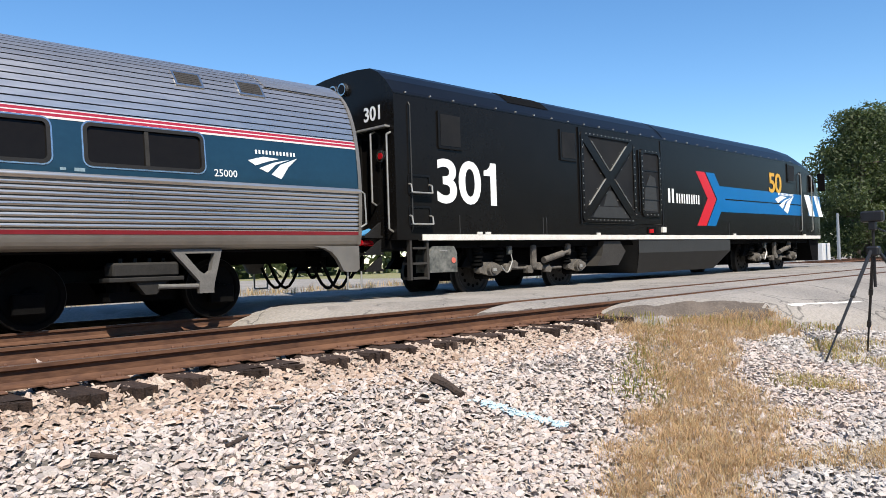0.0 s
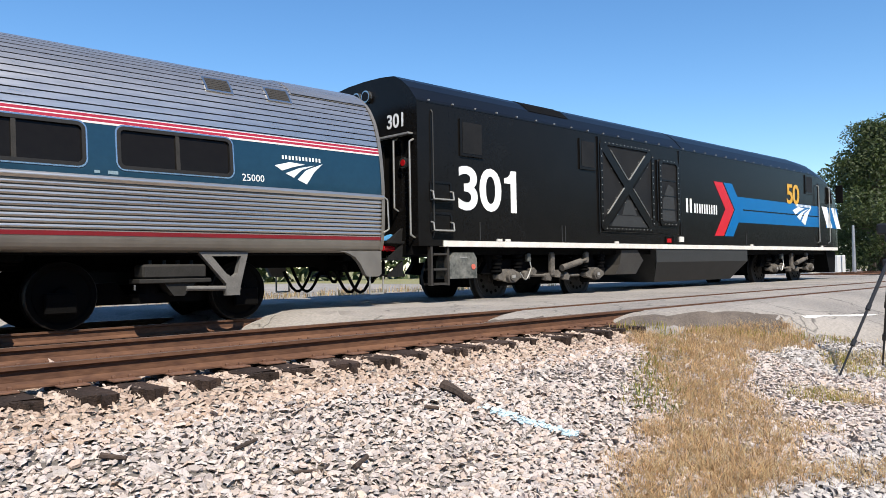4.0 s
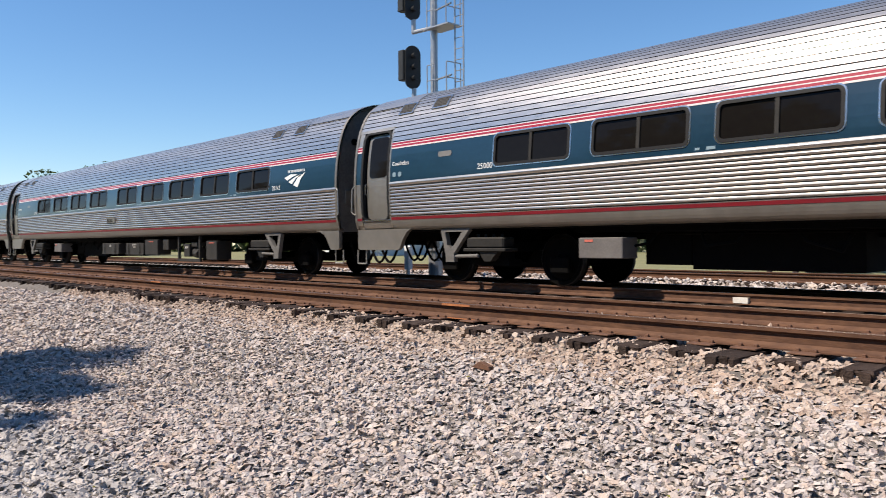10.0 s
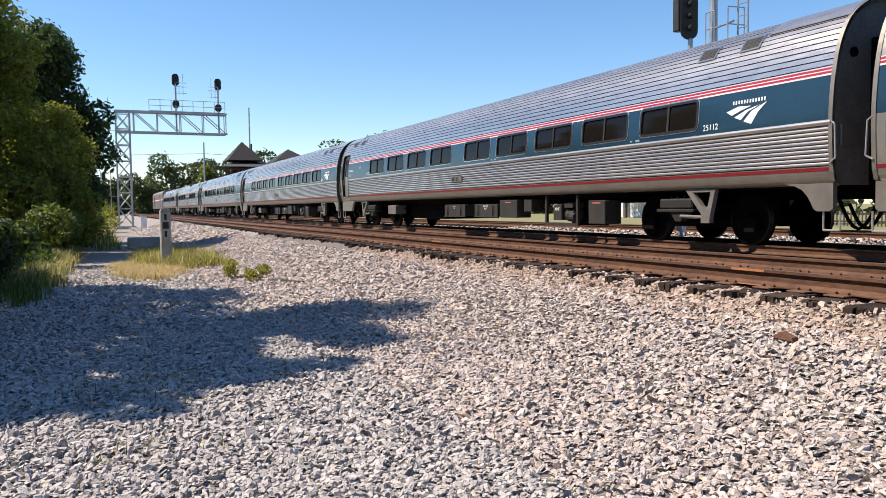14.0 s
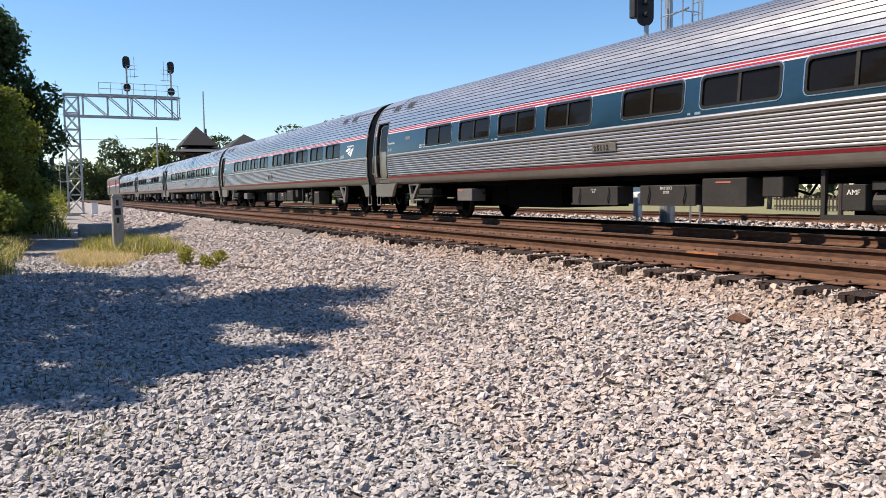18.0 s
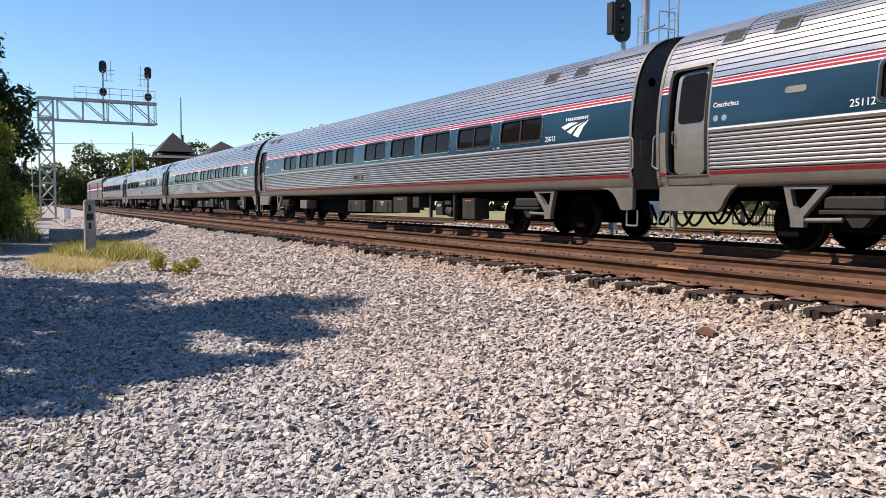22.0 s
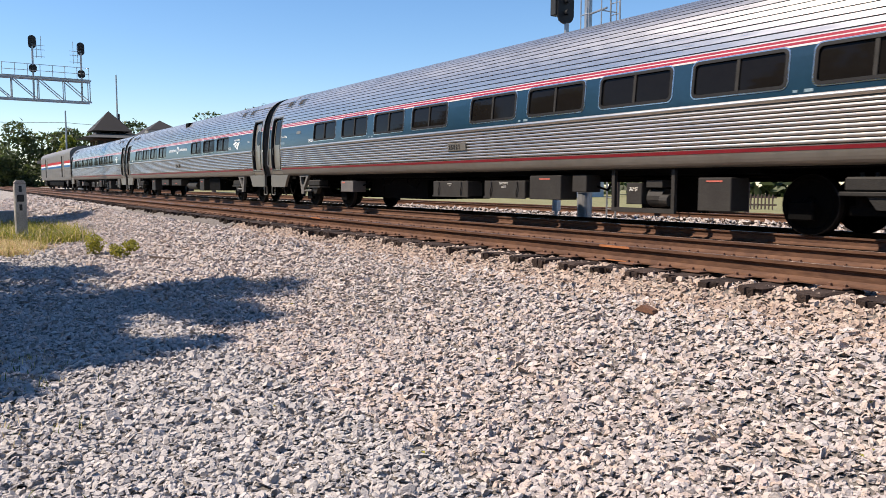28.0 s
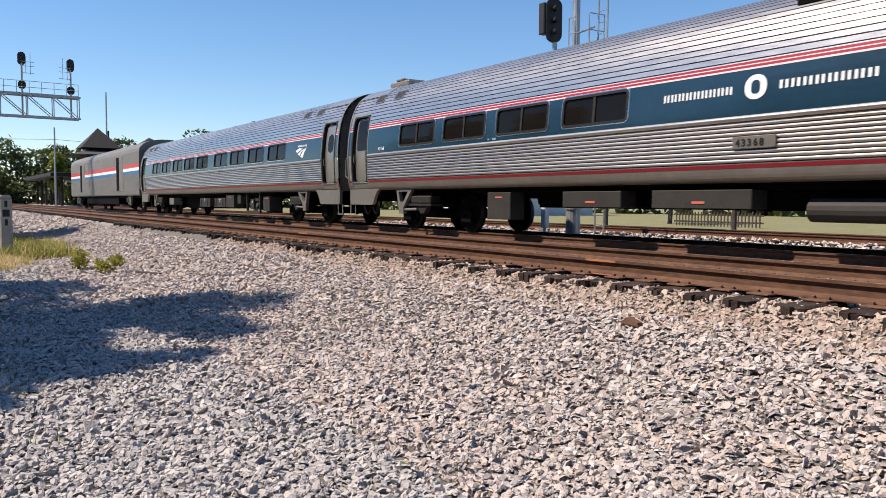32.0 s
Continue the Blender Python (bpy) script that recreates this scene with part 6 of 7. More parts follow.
tufts("dry_grass", spots_in(1500, 3.9, 11.9, 1.4, 5.5, 5, in_dry_patch), 22, 0.115, [DRY_GRASS, DRY_GRASS, PALE_GRASS, DRY_GRASS, DRY_GRASS], 6, "dry straw-coloured grass on the gravel", width=0.0021, lean=1.5, spread=0.06)
tufts("dry_grass", spots_in(420, 4.6, 8.6, 1.1, 2.7, 8, lambda x, y: noise.noise((x * 1.1, y * 1.1, 2)) > 0.10), 18, 0.10, [DRY_GRASS, DRY_GRASS, PALE_GRASS], 9, "thin dry grass among the stones", width=0.002, lean=1.5, spread=0.07)
tufts("dry_grass", spots_in(240, 8.2, 13.2, 2.2, 4.0, 26, lambda x, y: noise.noise((x * 1.0, y * 1.3, 5)) > 0.12), 18, 0.12, [DRY_GRASS, PALE_GRASS, YELLOW_WEED], 27, "sparse dry grass on the pale gravel", width=0.0026, lean=1.3, spread=0.1)
tufts("green_weeds", spots_in(70, 6.2, 9.5, 3.2, 5.1, 28, lambda x, y: abs(y - (3.75 + 0.52 * (x - 6.6))) < 0.22), 16, 0.12, [YELLOW_WEED, WEED, DRY_GRASS], 29, "low green weeds along the dry grass", "weeds", width=0.003, lean=1.3, spread=0.07)
tufts("roadside_grass", spots_in(80, 8.2, 12.5, 3.9, 5.6, 10, lambda x, y: 0.05 < (road_left(y) - x) < 0.75), 14, 0.13, [DRY_GRASS, YELLOW_WEED], 11, "short yellowing grass along the asphalt")
def clump(x, y, cx, cy, rx, ry, k):
    return math.hypot((x - cx) / rx, (y - cy) / ry) < 1 + 0.55 * noise.noise((x * 0.9, y * 1.4, k)) + 0.3 * noise.noise((x * 3, y * 3, k))


tufts("pale_grass", spots_in(560, -22.5, -15.5, -0.3, 2.3, 12, lambda x, y: clump(x, y, -18.7, 0.95, 2.0, 0.62, 4)), 18, 0.22, [PALE_GRASS, PALE_GRASS, DRY_GRASS, PALE_GRASS, YELLOW_WEED], 13, "pale dead grass round the post", width=0.005, lean=1.6, spread=0.13)
tufts("green_weeds", spots_in(520, -27, -17.5, 0.2, 3.4, 14, lambda x, y: clump(x, y, -21.8, 1.85, 3.2, 0.85, 1)), 14, 0.40, [YELLOW_WEED, WEED, YELLOW_WEED, PALE_GRASS], 15, "yellow-green weeds behind the post", "weeds", width=0.007, lean=1.2, spread=0.14)
tufts("path_weeds", spots_in(500, -34, -12.5, -3.2, -0.6, 16, lambda x, y: y < -1.0 + 0.5 * noise.noise((x * 0.4, 0, 3))), 13, 0.5, [WEED, LEAF_DARK, WEED], 17, "rank green weeds under the trees", "weeds", width=0.008, lean=1.0)
tufts("path_weeds", spots_in(420, -29, -15.5, -1.35, -0.35, 36, lambda x, y: y < -0.75 + 0.45 * noise.noise((x * 0.5, 0, 8))), 16, 0.42, [YELLOW_WEED, PALE_GRASS, WEED], 37, "olive grasses with pale tips beside the path", "weeds", width=0.006, lean=1.1)
tufts("path_weeds", spots_in(500, -75, -30, -2.5, 0.6, 38, lambda x, y: noise.noise((x * 0.2, y, 8)) > -0.1), 10, 0.6, [YELLOW_WEED, PALE_GRASS, WEED], 39, "green weeds along the distant path", "weeds", width=0.015, lean=0.9)
tufts("far_weeds", spots_in(300, -4, 20, Y3 - 3.0, Y3 - 1.5, 18), 12, 0.22, [PALE_GRASS, DRY_GRASS], 19, "dry grass beside the far track", width=0.006)
tufts("camera_side_weeds", spots_in(60, -7.0, -3.0, -0.8, 0.9, 20, lambda x, y: noise.noise((x, y, 9)) > 0.15), 8, 0.09, [WEED, PALE_GRASS], 21, "sparse small weeds in the gravel", "weeds")


def weed_plant(x, y, h, seed):
    t = thing("weed_plant", pose(x, y, height(x, y)), "small bushy green weed growing in the ballast", "weed", "weeds in the ballast")
    g = random.Random(seed)
    cs = [(g.uniform(-0.16, 0.16), g.uniform(-0.16, 0.16), h * g.uniform(0.3, 0.9)) for _ in range(8)]
    part("foliage", leaf_mesh("foliage", cs, [0.12] * 8, 420, 0.035, YELLOW_WEED, seed), None, t)
    bm = BM()
    for c in cs:
        rod(bm, (0, 0, -0.02), c, 0.006, 5, 0.003)
    part("stems", bm, WEED, t)


weed_plant(-15.6, 2.35, 0.42, 3)
weed_plant(-14.6, 2.75, 0.34, 4)

# trees beyond the crossing, and the wooded horizon
for i, (x, y, h, r) in enumerate(((66, 16.4, 12.6, 4.4), (84, 22.5, 15.5, 5.2), (72, 15.0, 12.0, 4.6), (76, 17.5, 14.5, 4.6), (92, 24, 16, 5.5), (90, 14, 13, 6), (98, 20, 15, 7))):
    make_tree(x, y + 2.5, h * 0.95, r, 22000 if i < 4 else 6000, 0.14 if i < 4 else 0.26, LEAF_FAR, 50 + i, "tall leafy green tree beyond the road crossing", low=0.1, clumps=34)


def far_wood(name, line, h, seed, n, size, label):
    g = random.Random(seed)
    cs, rs = [], []
    for (x0, y0), (x1, y1) in zip(line, line[1:]):
        k = max(2, int(math.hypot(x1 - x0, y1 - y0) / (h * 0.34)))
        for i in range(k):
            u = i / k
            hh = h * (0.88 + 0.3 * noise.noise((x0 + (x1 - x0) * u, y0 * 0.1, seed)))
            for lv in (0.2, 0.5, 0.8):
                cs.append((x0 + (x1 - x0) * u + g.uniform(-2, 2), y0 + (y1 - y0) * u + g.uniform(-2, 2), hh * lv * g.uniform(0.8, 1.1) - 1))
                rs.append(h * g.uniform(0.2, 0.32) * (1.1 - 0.4 * lv))
    me = leaf_mesh(name, cs, rs, n, size, LEAF_FAR, seed)
    return tagged(new(name, me), label, "woods", kind="stuff")


far_wood("far_woods", [(-420, -60), (-300, -25), (-230, -2), (-222, 8), (-215, 18)], 12, 3, 14000, 0.9, "green woods beside the line in the distance")
far_wood("far_woods", [(-60, -42), (-20, -38), (20, -36), (70, -38), (120, -38), (190, -34), (250, -14)], 15, 8, 13000, 0.9, "green woods across the field")
far_wood("far_woods", [(-200, -22), (-190, -12), (-186, 0), (-188, 16)], 11.5, 9, 14000, 0.45, "low green trees at the end of the path")
far_wood("far_woods", [(-192, 15), (-188, 21), (-184, 28), (-172, 40), (-140, 60)], 15.5, 4, 22000, 0.5, "green woods behind the station")
far_wood("far_woods", [(-130, 60), (-60, 78), (0, 85), (60, 80), (120, 60), (150, 35), (240, 15), (300, -40)], 11, 5, 15000, 1.0, "distant green woods beyond the town")
far_wood("far_woods", [(300, -40), (150, -110), (0, -120), (-120, -90), (-300, -60)], 12, 6, 8000, 1.3, "distant green woods beyond the field")
make_tree(-98, 29, 10.3, 3.4, 900, 0.30, LEAF_FAR, 71, "thin-leaved tree behind the station", low=0.5)
make_tree(-90, 33, 10.6, 3.2, 700, 0.28, LEAF_FAR, 72, "thin-leaved tree behind the station", low=0.5)
make_tree(-122, 15.5, 8.0, 2.0, 1400, 0.28, LEAF_YELLOW, 73, "narrow yellowing tree near the station", low=0.3)


# ---- signals
def signal_head(parent, x, y, z, h, at_turn, big=True):
    """A tall black backboard with its hooded lamp case; faces along +x, seen from behind."""
    w = 0.52 if big else 0.40
    bm = BM()
    pts = rounded(-w / 2, w / 2, -h / 2, h / 2, w / 2 - 0.01, 6)
    prism(bm, pts, -0.03, 0.03)
    m = pose(x, y, z, 0, 0, at_turn)
    b = part("signal_backboard", bm, SIGNAL_BLACK, parent, "black oval backboard", at=m)
    bm = BM()
    for k in range(3):
        zz = h * (0.26 - 0.26 * k)
        rod(bm, (0, -0.03, zz), (0, -0.20, zz), 0.075, 12)
    box(bm, -0.10, 0.10, 0.03, 0.26, -h * 0.40, h * 0.40, 0.02)
    part("lamp_case", bm, SIGNAL_BLACK, b)
    return b


sx, sy = -16.15, 15.46
S1 = thing("signal_mast", pose(sx, sy, -0.45), "galvanised railway signal mast with two black signal heads and ladder", "railway signal")
bm = BM()
rod(bm, (0, 0, 0), (0, 0, 8.35), 0.115, 14, 0.105)
part("mast", bm, GALV, S1)
bm = BM()
rod(bm, (0, 0, 0), (0, 0, 0.85), 0.21, 16)
rod(bm, (0, 0, 0.85), (0, 0, 0.90), 0.24, 16)
part("base_case", bm, GALV, S1)
for zc in (6.05, 8.10):
    h = signal_head(S1, -0.78, -0.15, zc + 0.28, 1.28, 78)
    bm = BM()
    box(bm, -1.10, -0.86, -0.46, -0.24, zc - 0.12, zc + 0.78, 0.02)
    part("signal_case", bm, TANK_GREY, S1)
    bm = BM()
    rod(bm, (0, 0, zc - 0.72), (-0.82, -0.1, zc - 0.72), 0.06, 10)
    rod(bm, (-0.78, -0.1, zc - 0.72), (-0.78, -0.1, zc - 0.34), 0.07, 10)
    part("bracket_arm", bm, GALV, S1)
for zc in (7.30, 5.28):
    bm = BM()
    box(bm, -0.05, 0.86, -0.28, 0.30, zc - 0.02, zc + 0.02)
    deck = part("platform", bm, GALV, S1)
    for x, y in ((-0.02, -0.26), (0.30, -0.26), (0.78, -0.26), (0.82, 0.27)):
        bm = BM()
        rod(bm, (x, y, zc), (x, y, zc + 0.95), 0.018, 6)
        part("railing_post", bm, GALV, deck)
    for z in (0.5, 0.95):
        for p, q in (((-0.02, -0.26), (0.30, -0.26)), ((0.78, -0.26), (0.82, 0.27))):
            bm = BM()
            pipe(bm, [(p[0], p[1], zc + z), (q[0], q[1], zc + z)], 0.016)
            part("rail", bm, GALV, deck)
    bm = BM()
    pipe(bm, [(0.0, 0.0, zc + 0.55), (0.92, -0.2, zc + 0.55)], 0.03)
    part("brace", bm, GALV, S1)
bm = BM()
for x in (0.82, 1.16):
    rod(bm, (x, 0.05, 0.1), (x, 0.05, 9.1), 0.026, 6)
z = 0.4
while z < 9.0:
    rod(bm, (0.82, 0.05, z), (1.16, 0.05, z), 0.014, 6)
    z += 0.31
part("ladder", bm, GALV, S1)
bx_ = thing("relay_case", pose(-16.95, 15.1, -0.45), "small white relay case on a post", "relay case")
bm = BM()
box(bm, -0.10, 0.10, -0.09, 0.09, 0.30, 0.98, 0.02)
part("case", bm, WHITE, bx_)
bm = BM()
rod(bm, (0, 0, 0), (0, 0, 0.3), 0.05)
box(bm, -0.14, 0.14, -0.04, 0.04, 0.97, 1.01)
part("post", bm, WHITE, bx_)

# signal bridge over the near tracks
BX = -64.0
SB = thing("signal_bridge", pose(BX, 0, -0.75), "galvanised lattice signal bridge with a tower and cantilever over the tracks", "signal bridge")
bm = BM()
ty0, ty1, tz = 1.50, 2.48, 9.05
for x in (-0.5, 0.5):
    for y in (ty0, ty1):
        box(bm, x - 0.055, x + 0.055, y - 0.055, y + 0.055, 0, tz)
part("tower_leg", bm, GALV, SB)
bm = BM()
nz = 7
for i in range(nz):
    z0, z1 = 0.3 + (tz - 0.5) * i / nz, 0.3 + (tz - 0.5) * (i + 1) / nz
    for x in (-0.5, 0.5):
        rod(bm, (x, ty0, z0), (x, ty1, z1), 0.035, 6)
        rod(bm, (x, ty1, z0), (x, ty0, z1), 0.035, 6)
        rod(bm, (x, ty0, z1), (x, ty1, z1), 0.04, 6)
    for y in (ty0, ty1):
        rod(bm, (-0.5, y, z0), (0.5, y, z1), 0.03, 6)
part("tower_lattice", bm, GALV, SB)
bm = BM()
y0, y1, zb, zt = ty0, 9.75, 7.42, 9.0
for x in (-0.5, 0.5):
    for z in (zb, zt):
        box(bm, x - 0.06, x + 0.06, y0, y1, z - 0.06, z + 0.06)
part("beam_chord", bm, GALV, SB)
bm = BM()
nb = 4
ys = np.linspace(ty1 + 0.3, y1 - 0.1, nb + 1)
for i in range(nb):
    for x in (-0.5, 0.5):
        rod(bm, (x, ys[i], zt), (x, ys[i + 1], zb), 0.036, 6)
        rod(bm, (x, ys[i + 1], zb), (x, ys[i + 1], zt), 0.036, 6)
    rod(bm, (-0.5, ys[i], zt), (0.5, ys[i + 1], zt), 0.03, 6)
for x in (-0.5, 0.5):
    rod(bm, (x, ys[0], zb), (x, ys[0], zt), 0.05, 6)
part("beam_lattice", bm, GALV, SB)
bm = BM()
for y in np.linspace(3.9, 9.6, 8):
    rod(bm, (0.5, y, zt), (0.5, y, zt + 0.95), 0.022, 6)
for z in (0.5, 0.95):
    rod(bm, (0.5, 3.9, zt + z), (0.5, 9.6, zt + z), 0.02, 6)
box(bm, 0.0, 0.6, 3.9, 9.6, zt + 0.06, zt + 0.10)
part("walkway_rail", bm, GALV, SB)
for yy, za, zb2 in ((5.92, 11.45, 9.62), (9.15, 11.25, 9.45)):
    bm = BM()
    rod(bm, (0.1, yy, zb), (0.1, yy, za), 0.07, 8)
    part("signal_post", bm, GALV, SB)
    signal_head(SB, 0.1, yy, za + 0.15, 0.95, 90)
    signal_head(SB, 0.1, yy, zb2 + 0.08, 0.62, 90, True)
    bm = BM()
    sgn = 1 if yy < 7 else -1
    for k in (0.25, 0.55):
        rod(bm, (0.3, yy + sgn * k, za - 1.0), (0.3, yy + sgn * k, za + 0.3 + 0.3 * (k > 0.5)), 0.018, 6)
    for z in (za - 0.9, za - 0.4, za - 0.1):
        rod(bm, (0.3, yy, z), (0.3, yy + sgn * 0.8, z), 0.018, 6)
    part("cage_rail", bm, GALV, SB)
bm = BM()
for x in (-0.3, 0.1):
    rod(bm, (x, 1.0, 0.2), (x, 1.0, 10.0), 0.02, 6)
for i in range(30):
    rod(bm, (-0.3, 1.0, 0.4 + 0.32 * i), (0.1, 1.0, 0.4 + 0.32 * i), 0.012, 5)
for z in (2.5, 5, 7.5):
    rod(bm, (0, 1.0, z), (0.4, ty0, z), 0.02, 5)
part("ladder", bm, GALV, SB)
bm = BM()
box(bm, -0.7, 0.7, 1.3, 2.7, -0.1, 0.18)
part("foundation", bm, CONCRETE, SB)
cab = thing("control_cabinet", pose(-61, 3.1, -0.75), "small white trackside cabinet by the signal bridge", "cabinet")
bm = BM()
box(bm, -0.2, 0.2, -0.22, 0.22, 0, 0.95, 0.02)
part("case", bm, WHITE, cab)
bm = BM()
box(bm, -0.22, 0.22, -0.24, 0.24, 0.95, 1.0, 0.01)
part("lid", bm, GALV, cab)
far_sig = thing("signal_mast", pose(-120, 0.6, -0.75), "distant railway signal mast with two dark heads", "railway signal")
bm = BM()
rod(bm, (0, 0, 0), (0, 0, 7.0), 0.08, 8)
part("mast", bm, GALV, far_sig)
for zc in (6.3, 4.3):
    signal_head(far_sig, 0.15, 0.35, zc, 1.2, 90)

# ---- station, poles and wires
ST = thing("station_building", pose(-110, 18.8, -0.5), "dark brick station with steep dark pyramid roofs and wide eaves", "station")
bm = BM()
box(bm, -3.0, 3.0, -1.9, 2.0, 0, 6.8)
part("wall", bm, BRICK_RED, ST)
for y in (-1.5, -0.6, 0.3, 1.2):
    part("window", box(BM(), 3.0, 3.04, y - 0.3, y + 0.3, 4.9, 6.5), GLASS, ST)
for x in (-2, 0, 2):
    part("window", box(BM(), x - 0.35, x + 0.35, -1.94, -1.9, 4.9, 6.5), GLASS, ST)
def hip(bm, x0, x1, y0, y1, z0, z1, ridge=0.0, mat=0):
    cx, cy = (x0 + x1) / 2, (y0 + y1) / 2
    base = [bm.verts.new(p) for p in ((x0, y0, z0), (x1, y0, z0), (x1, y1, z0), (x0, y1, z0))]
    a, b = bm.verts.new((cx, cy - ridge, z1)), bm.verts.new((cx, cy + ridge + 0.01, z1))
    for f in ((base[0], base[1], a), (base[1], base[2], b, a), (base[2], base[3], b), (base[3], base[0], a, b), base[::-1]):
        bm.faces.new(f).material_index = mat
    bmesh.ops.recalc_face_normals(bm, faces=bm.faces)
bm = BM()
hip(bm, -4.3, 4.3, -3.6, 3.9, 6.9, 8.2)
part("eaves_roof", bm, TRIM_GREY, ST, "grey skirt roof")
bm = BM()
hip(bm, -2.8, 2.8, -2.4, 2.4, 7.85, 10.6)
hip(bm, -8.5, -3.2, -1.2, 4.2, 7.4, 10.1, 0.8)
part("pyramid_roof", bm, ROOF_DARK, ST)
bm = BM()
rod(bm, (-1.2, 1.5, 9.3), (-1.2, 1.5, 10.4), 0.14)
part("chimney", bm, BRICK_RED, ST)
ST2 = thing("station_wing", pose(-112, 26.0, -0.5), "dark brick station wing with a steep dark roof", "station")
bm = BM()
box(bm, -6, 4, -3.2, 3.2, 0, 7.0)
part("wall", bm, BRICK_RED, ST2)
bm = BM()
hip(bm, -7, 5, -4.2, 4.2, 6.9, 9.9, 0.0)
part("roof", bm, ROOF_DARK, ST2)
CN = thing("platform_canopy", pose(-128, 14.9, -0.5), "long dark station platform canopy on posts", "canopy")
bm = BM()
box(bm, -16, 16, -1.6, 2.8, 4.2, 4.7, 0.05)
part("roof", bm, ROOF_DARK, CN)
for i in range(6):
    bm = BM()
    box(bm, -14 + 5.6 * i - 0.15, -14 + 5.6 * i + 0.15, -0.15, 0.15, 0, 4.2)
    part("post", bm, ROOF_DARK, CN)
bm = BM()
box(bm, -16, 16, -1.8, 3.0, 0.0, 0.3)
part("platform_edge", bm, CONCRETE, CN)


def utility_pole(x, y, h, label, arm=False):
    t = thing("utility_pole", pose(x, y, -0.7), label, "pole", "utility poles")
    bm = BM()
    rod(bm, (0, 0, 0), (0, 0, h), 0.14, 10, 0.09)
    part("shaft", bm, WOOD_OLD if arm else GALV, t)
    if arm:
        bm = BM()
        box(bm, -0.06, 0.06, -0.5, 0.5, h - 0.5, h - 0.38)
        part("crossarm", bm, WOOD_OLD, t)


utility_pole(-110, 19.9, 15.6, "tall bare grey pole rising behind the station")
utility_pole(-108, 13.4, 10.4, "wooden utility pole near the station")
utility_pole(60, 19.0, 3.9, "short grey pole beside the cabinets")


def wire(a, b, sag, r=0.012):
    bm = BM()
    a, b = Vector(a), Vector(b)
    n = 24
    pipe(bm, [tuple(a.lerp(b, i / n) - Vector((0, 0, 4 * sag * (i / n) * (1 - i / n)))) for i in range(n + 1)], r, 5)
    return tagged(part("overhead_wire", bm, RUBBER), "thin dark overhead wire", "wire")


wire((-108, 13.4, 8.2), (-110, -40, 7.8), 0.4, 0.025)
wire((-108, 13.4, 8.2), (-115, 60, 8.4), 0.5, 0.025)

# ---- the marker post and the block behind it
MP = thing("marker_post", pose(-19.9, 1.52, height(-19.9, 1.52) - 0.02), "weathered grey concrete marker post with worn black figures", "post")
bm = BM()
box(bm, -0.11, 0.11, -0.125, 0.125, 0, 1.42, 0.025)
part("shaft", bm, CONCRETE, MP)
bm = BM()
prism(bm, [(-0.125, 1.42), (0.125, 1.42), (0.08, 1.49), (-0.08, 1.49)], -0.11, 0.11)
bmesh.ops.rotate(bm, verts=bm.verts, cent=(0, 0, 0), matrix=Matrix.Rotation(radians(90), 3, "Z"))
part("cap", bm, CONCRETE, MP)
bm = BM()
for z0, z1, w in ((1.22, 1.36, 0.03), (1.00, 1.16, 0.07), (0.80, 0.94, 0.03)):
    box(bm, 0.11, 0.114, -w, w, z0, z1)
part("worn_figures", bm, SIGNAL_BLACK, MP, "worn black bars in place of figures")
BK = thing("concrete_block", pose(-31, 1.75, height(-31, 1.75) - 0.02), "low weathered concrete block among the weeds", "block")
bm = BM()
box(bm, -0.3, 0.3, -0.75, 0.75, 0, 0.42, 0.04)
part("block", bm, CONCRETE, BK)

# ---- tripod
TP = thing("camera_tripod", pose(11.0, 3.0, -0.72), "black tall camera tripod with a small camera on the gravel", "tripod")
for i, (fx, fy) in enumerate(((-0.95, 0.30), (0.35, 0.22), (0.45, -0.75))):
    foot = Vector((fx, fy, 0.02 + height(11 + fx, 3 + fy) + 0.72))
    top = Vector((fx * 0.06, fy * 0.06, 1.30))
    bm = BM()
    k1, k2 = top.lerp(foot, 0.40), top.lerp(foot, 0.72)
    rod(bm, top, k1, 0.022, 8)
    rod(bm, k1, k2, 0.017, 8)
    rod(bm, k2, foot, 0.012, 8)
    lg = part("leg", bm, TRIPOD_BLACK, TP)
    for k in (k1, k2):
        bm = BM()
        rod(bm, k + (top - foot).normalized() * 0.04, k - (top - foot).normalized() * 0.04, 0.028, 8)
        part("clamp", bm, TRIPOD_BLACK, lg)
bm = BM()
rod(bm, (0, 0, 0.85), (0, 0, 1.62), 0.018, 8)
box(bm, -0.07, 0.07, -0.07, 0.07, 1.24, 1.36, 0.02)
part("centre_column", bm, TRIPOD_BLACK, TP)
bm = BM()
box(bm, -0.05, 0.05, -0.04, 0.04, 1.56, 1.66, 0.01)
pipe(bm, [(0, -0.02, 1.60), (0.2, -0.15, 1.50), (0.28, -0.2, 1.44)], 0.01)
part("head", bm, TRIPOD_BLACK, TP)
bm = BM()
box(bm, -0.055, 0.055, -0.13, 0.13, 1.66, 1.80, 0.02)
part("camera_body", bm, TRIPOD_BLACK, TP)

# ---- bits on the ballast
def stick(name, pts, r, label, mat=WOOD_OLD):
    t = thing(name, pose(*pts[0]), label, "wood", "driftwood on the ballast")
    bm = BM()
    o = Vector(pts[0])
    for i, (a, b) in enumerate(zip(pts, pts[1:])):
        rod(bm, Vector(a) - o, Vector(b) - o, r * (1 - 0.15 * i), 7, r * (0.85 - 0.15 * i))
    for v in bm.verts:
        v.co += Vector((noise.noise(v.co * 9), noise.noise(v.co * 9 + Vector((3, 0, 0))), noise.noise(v.co * 9 + Vector((0, 5, 0))))) * r * 0.5
    part("bark", bm, mat, t)


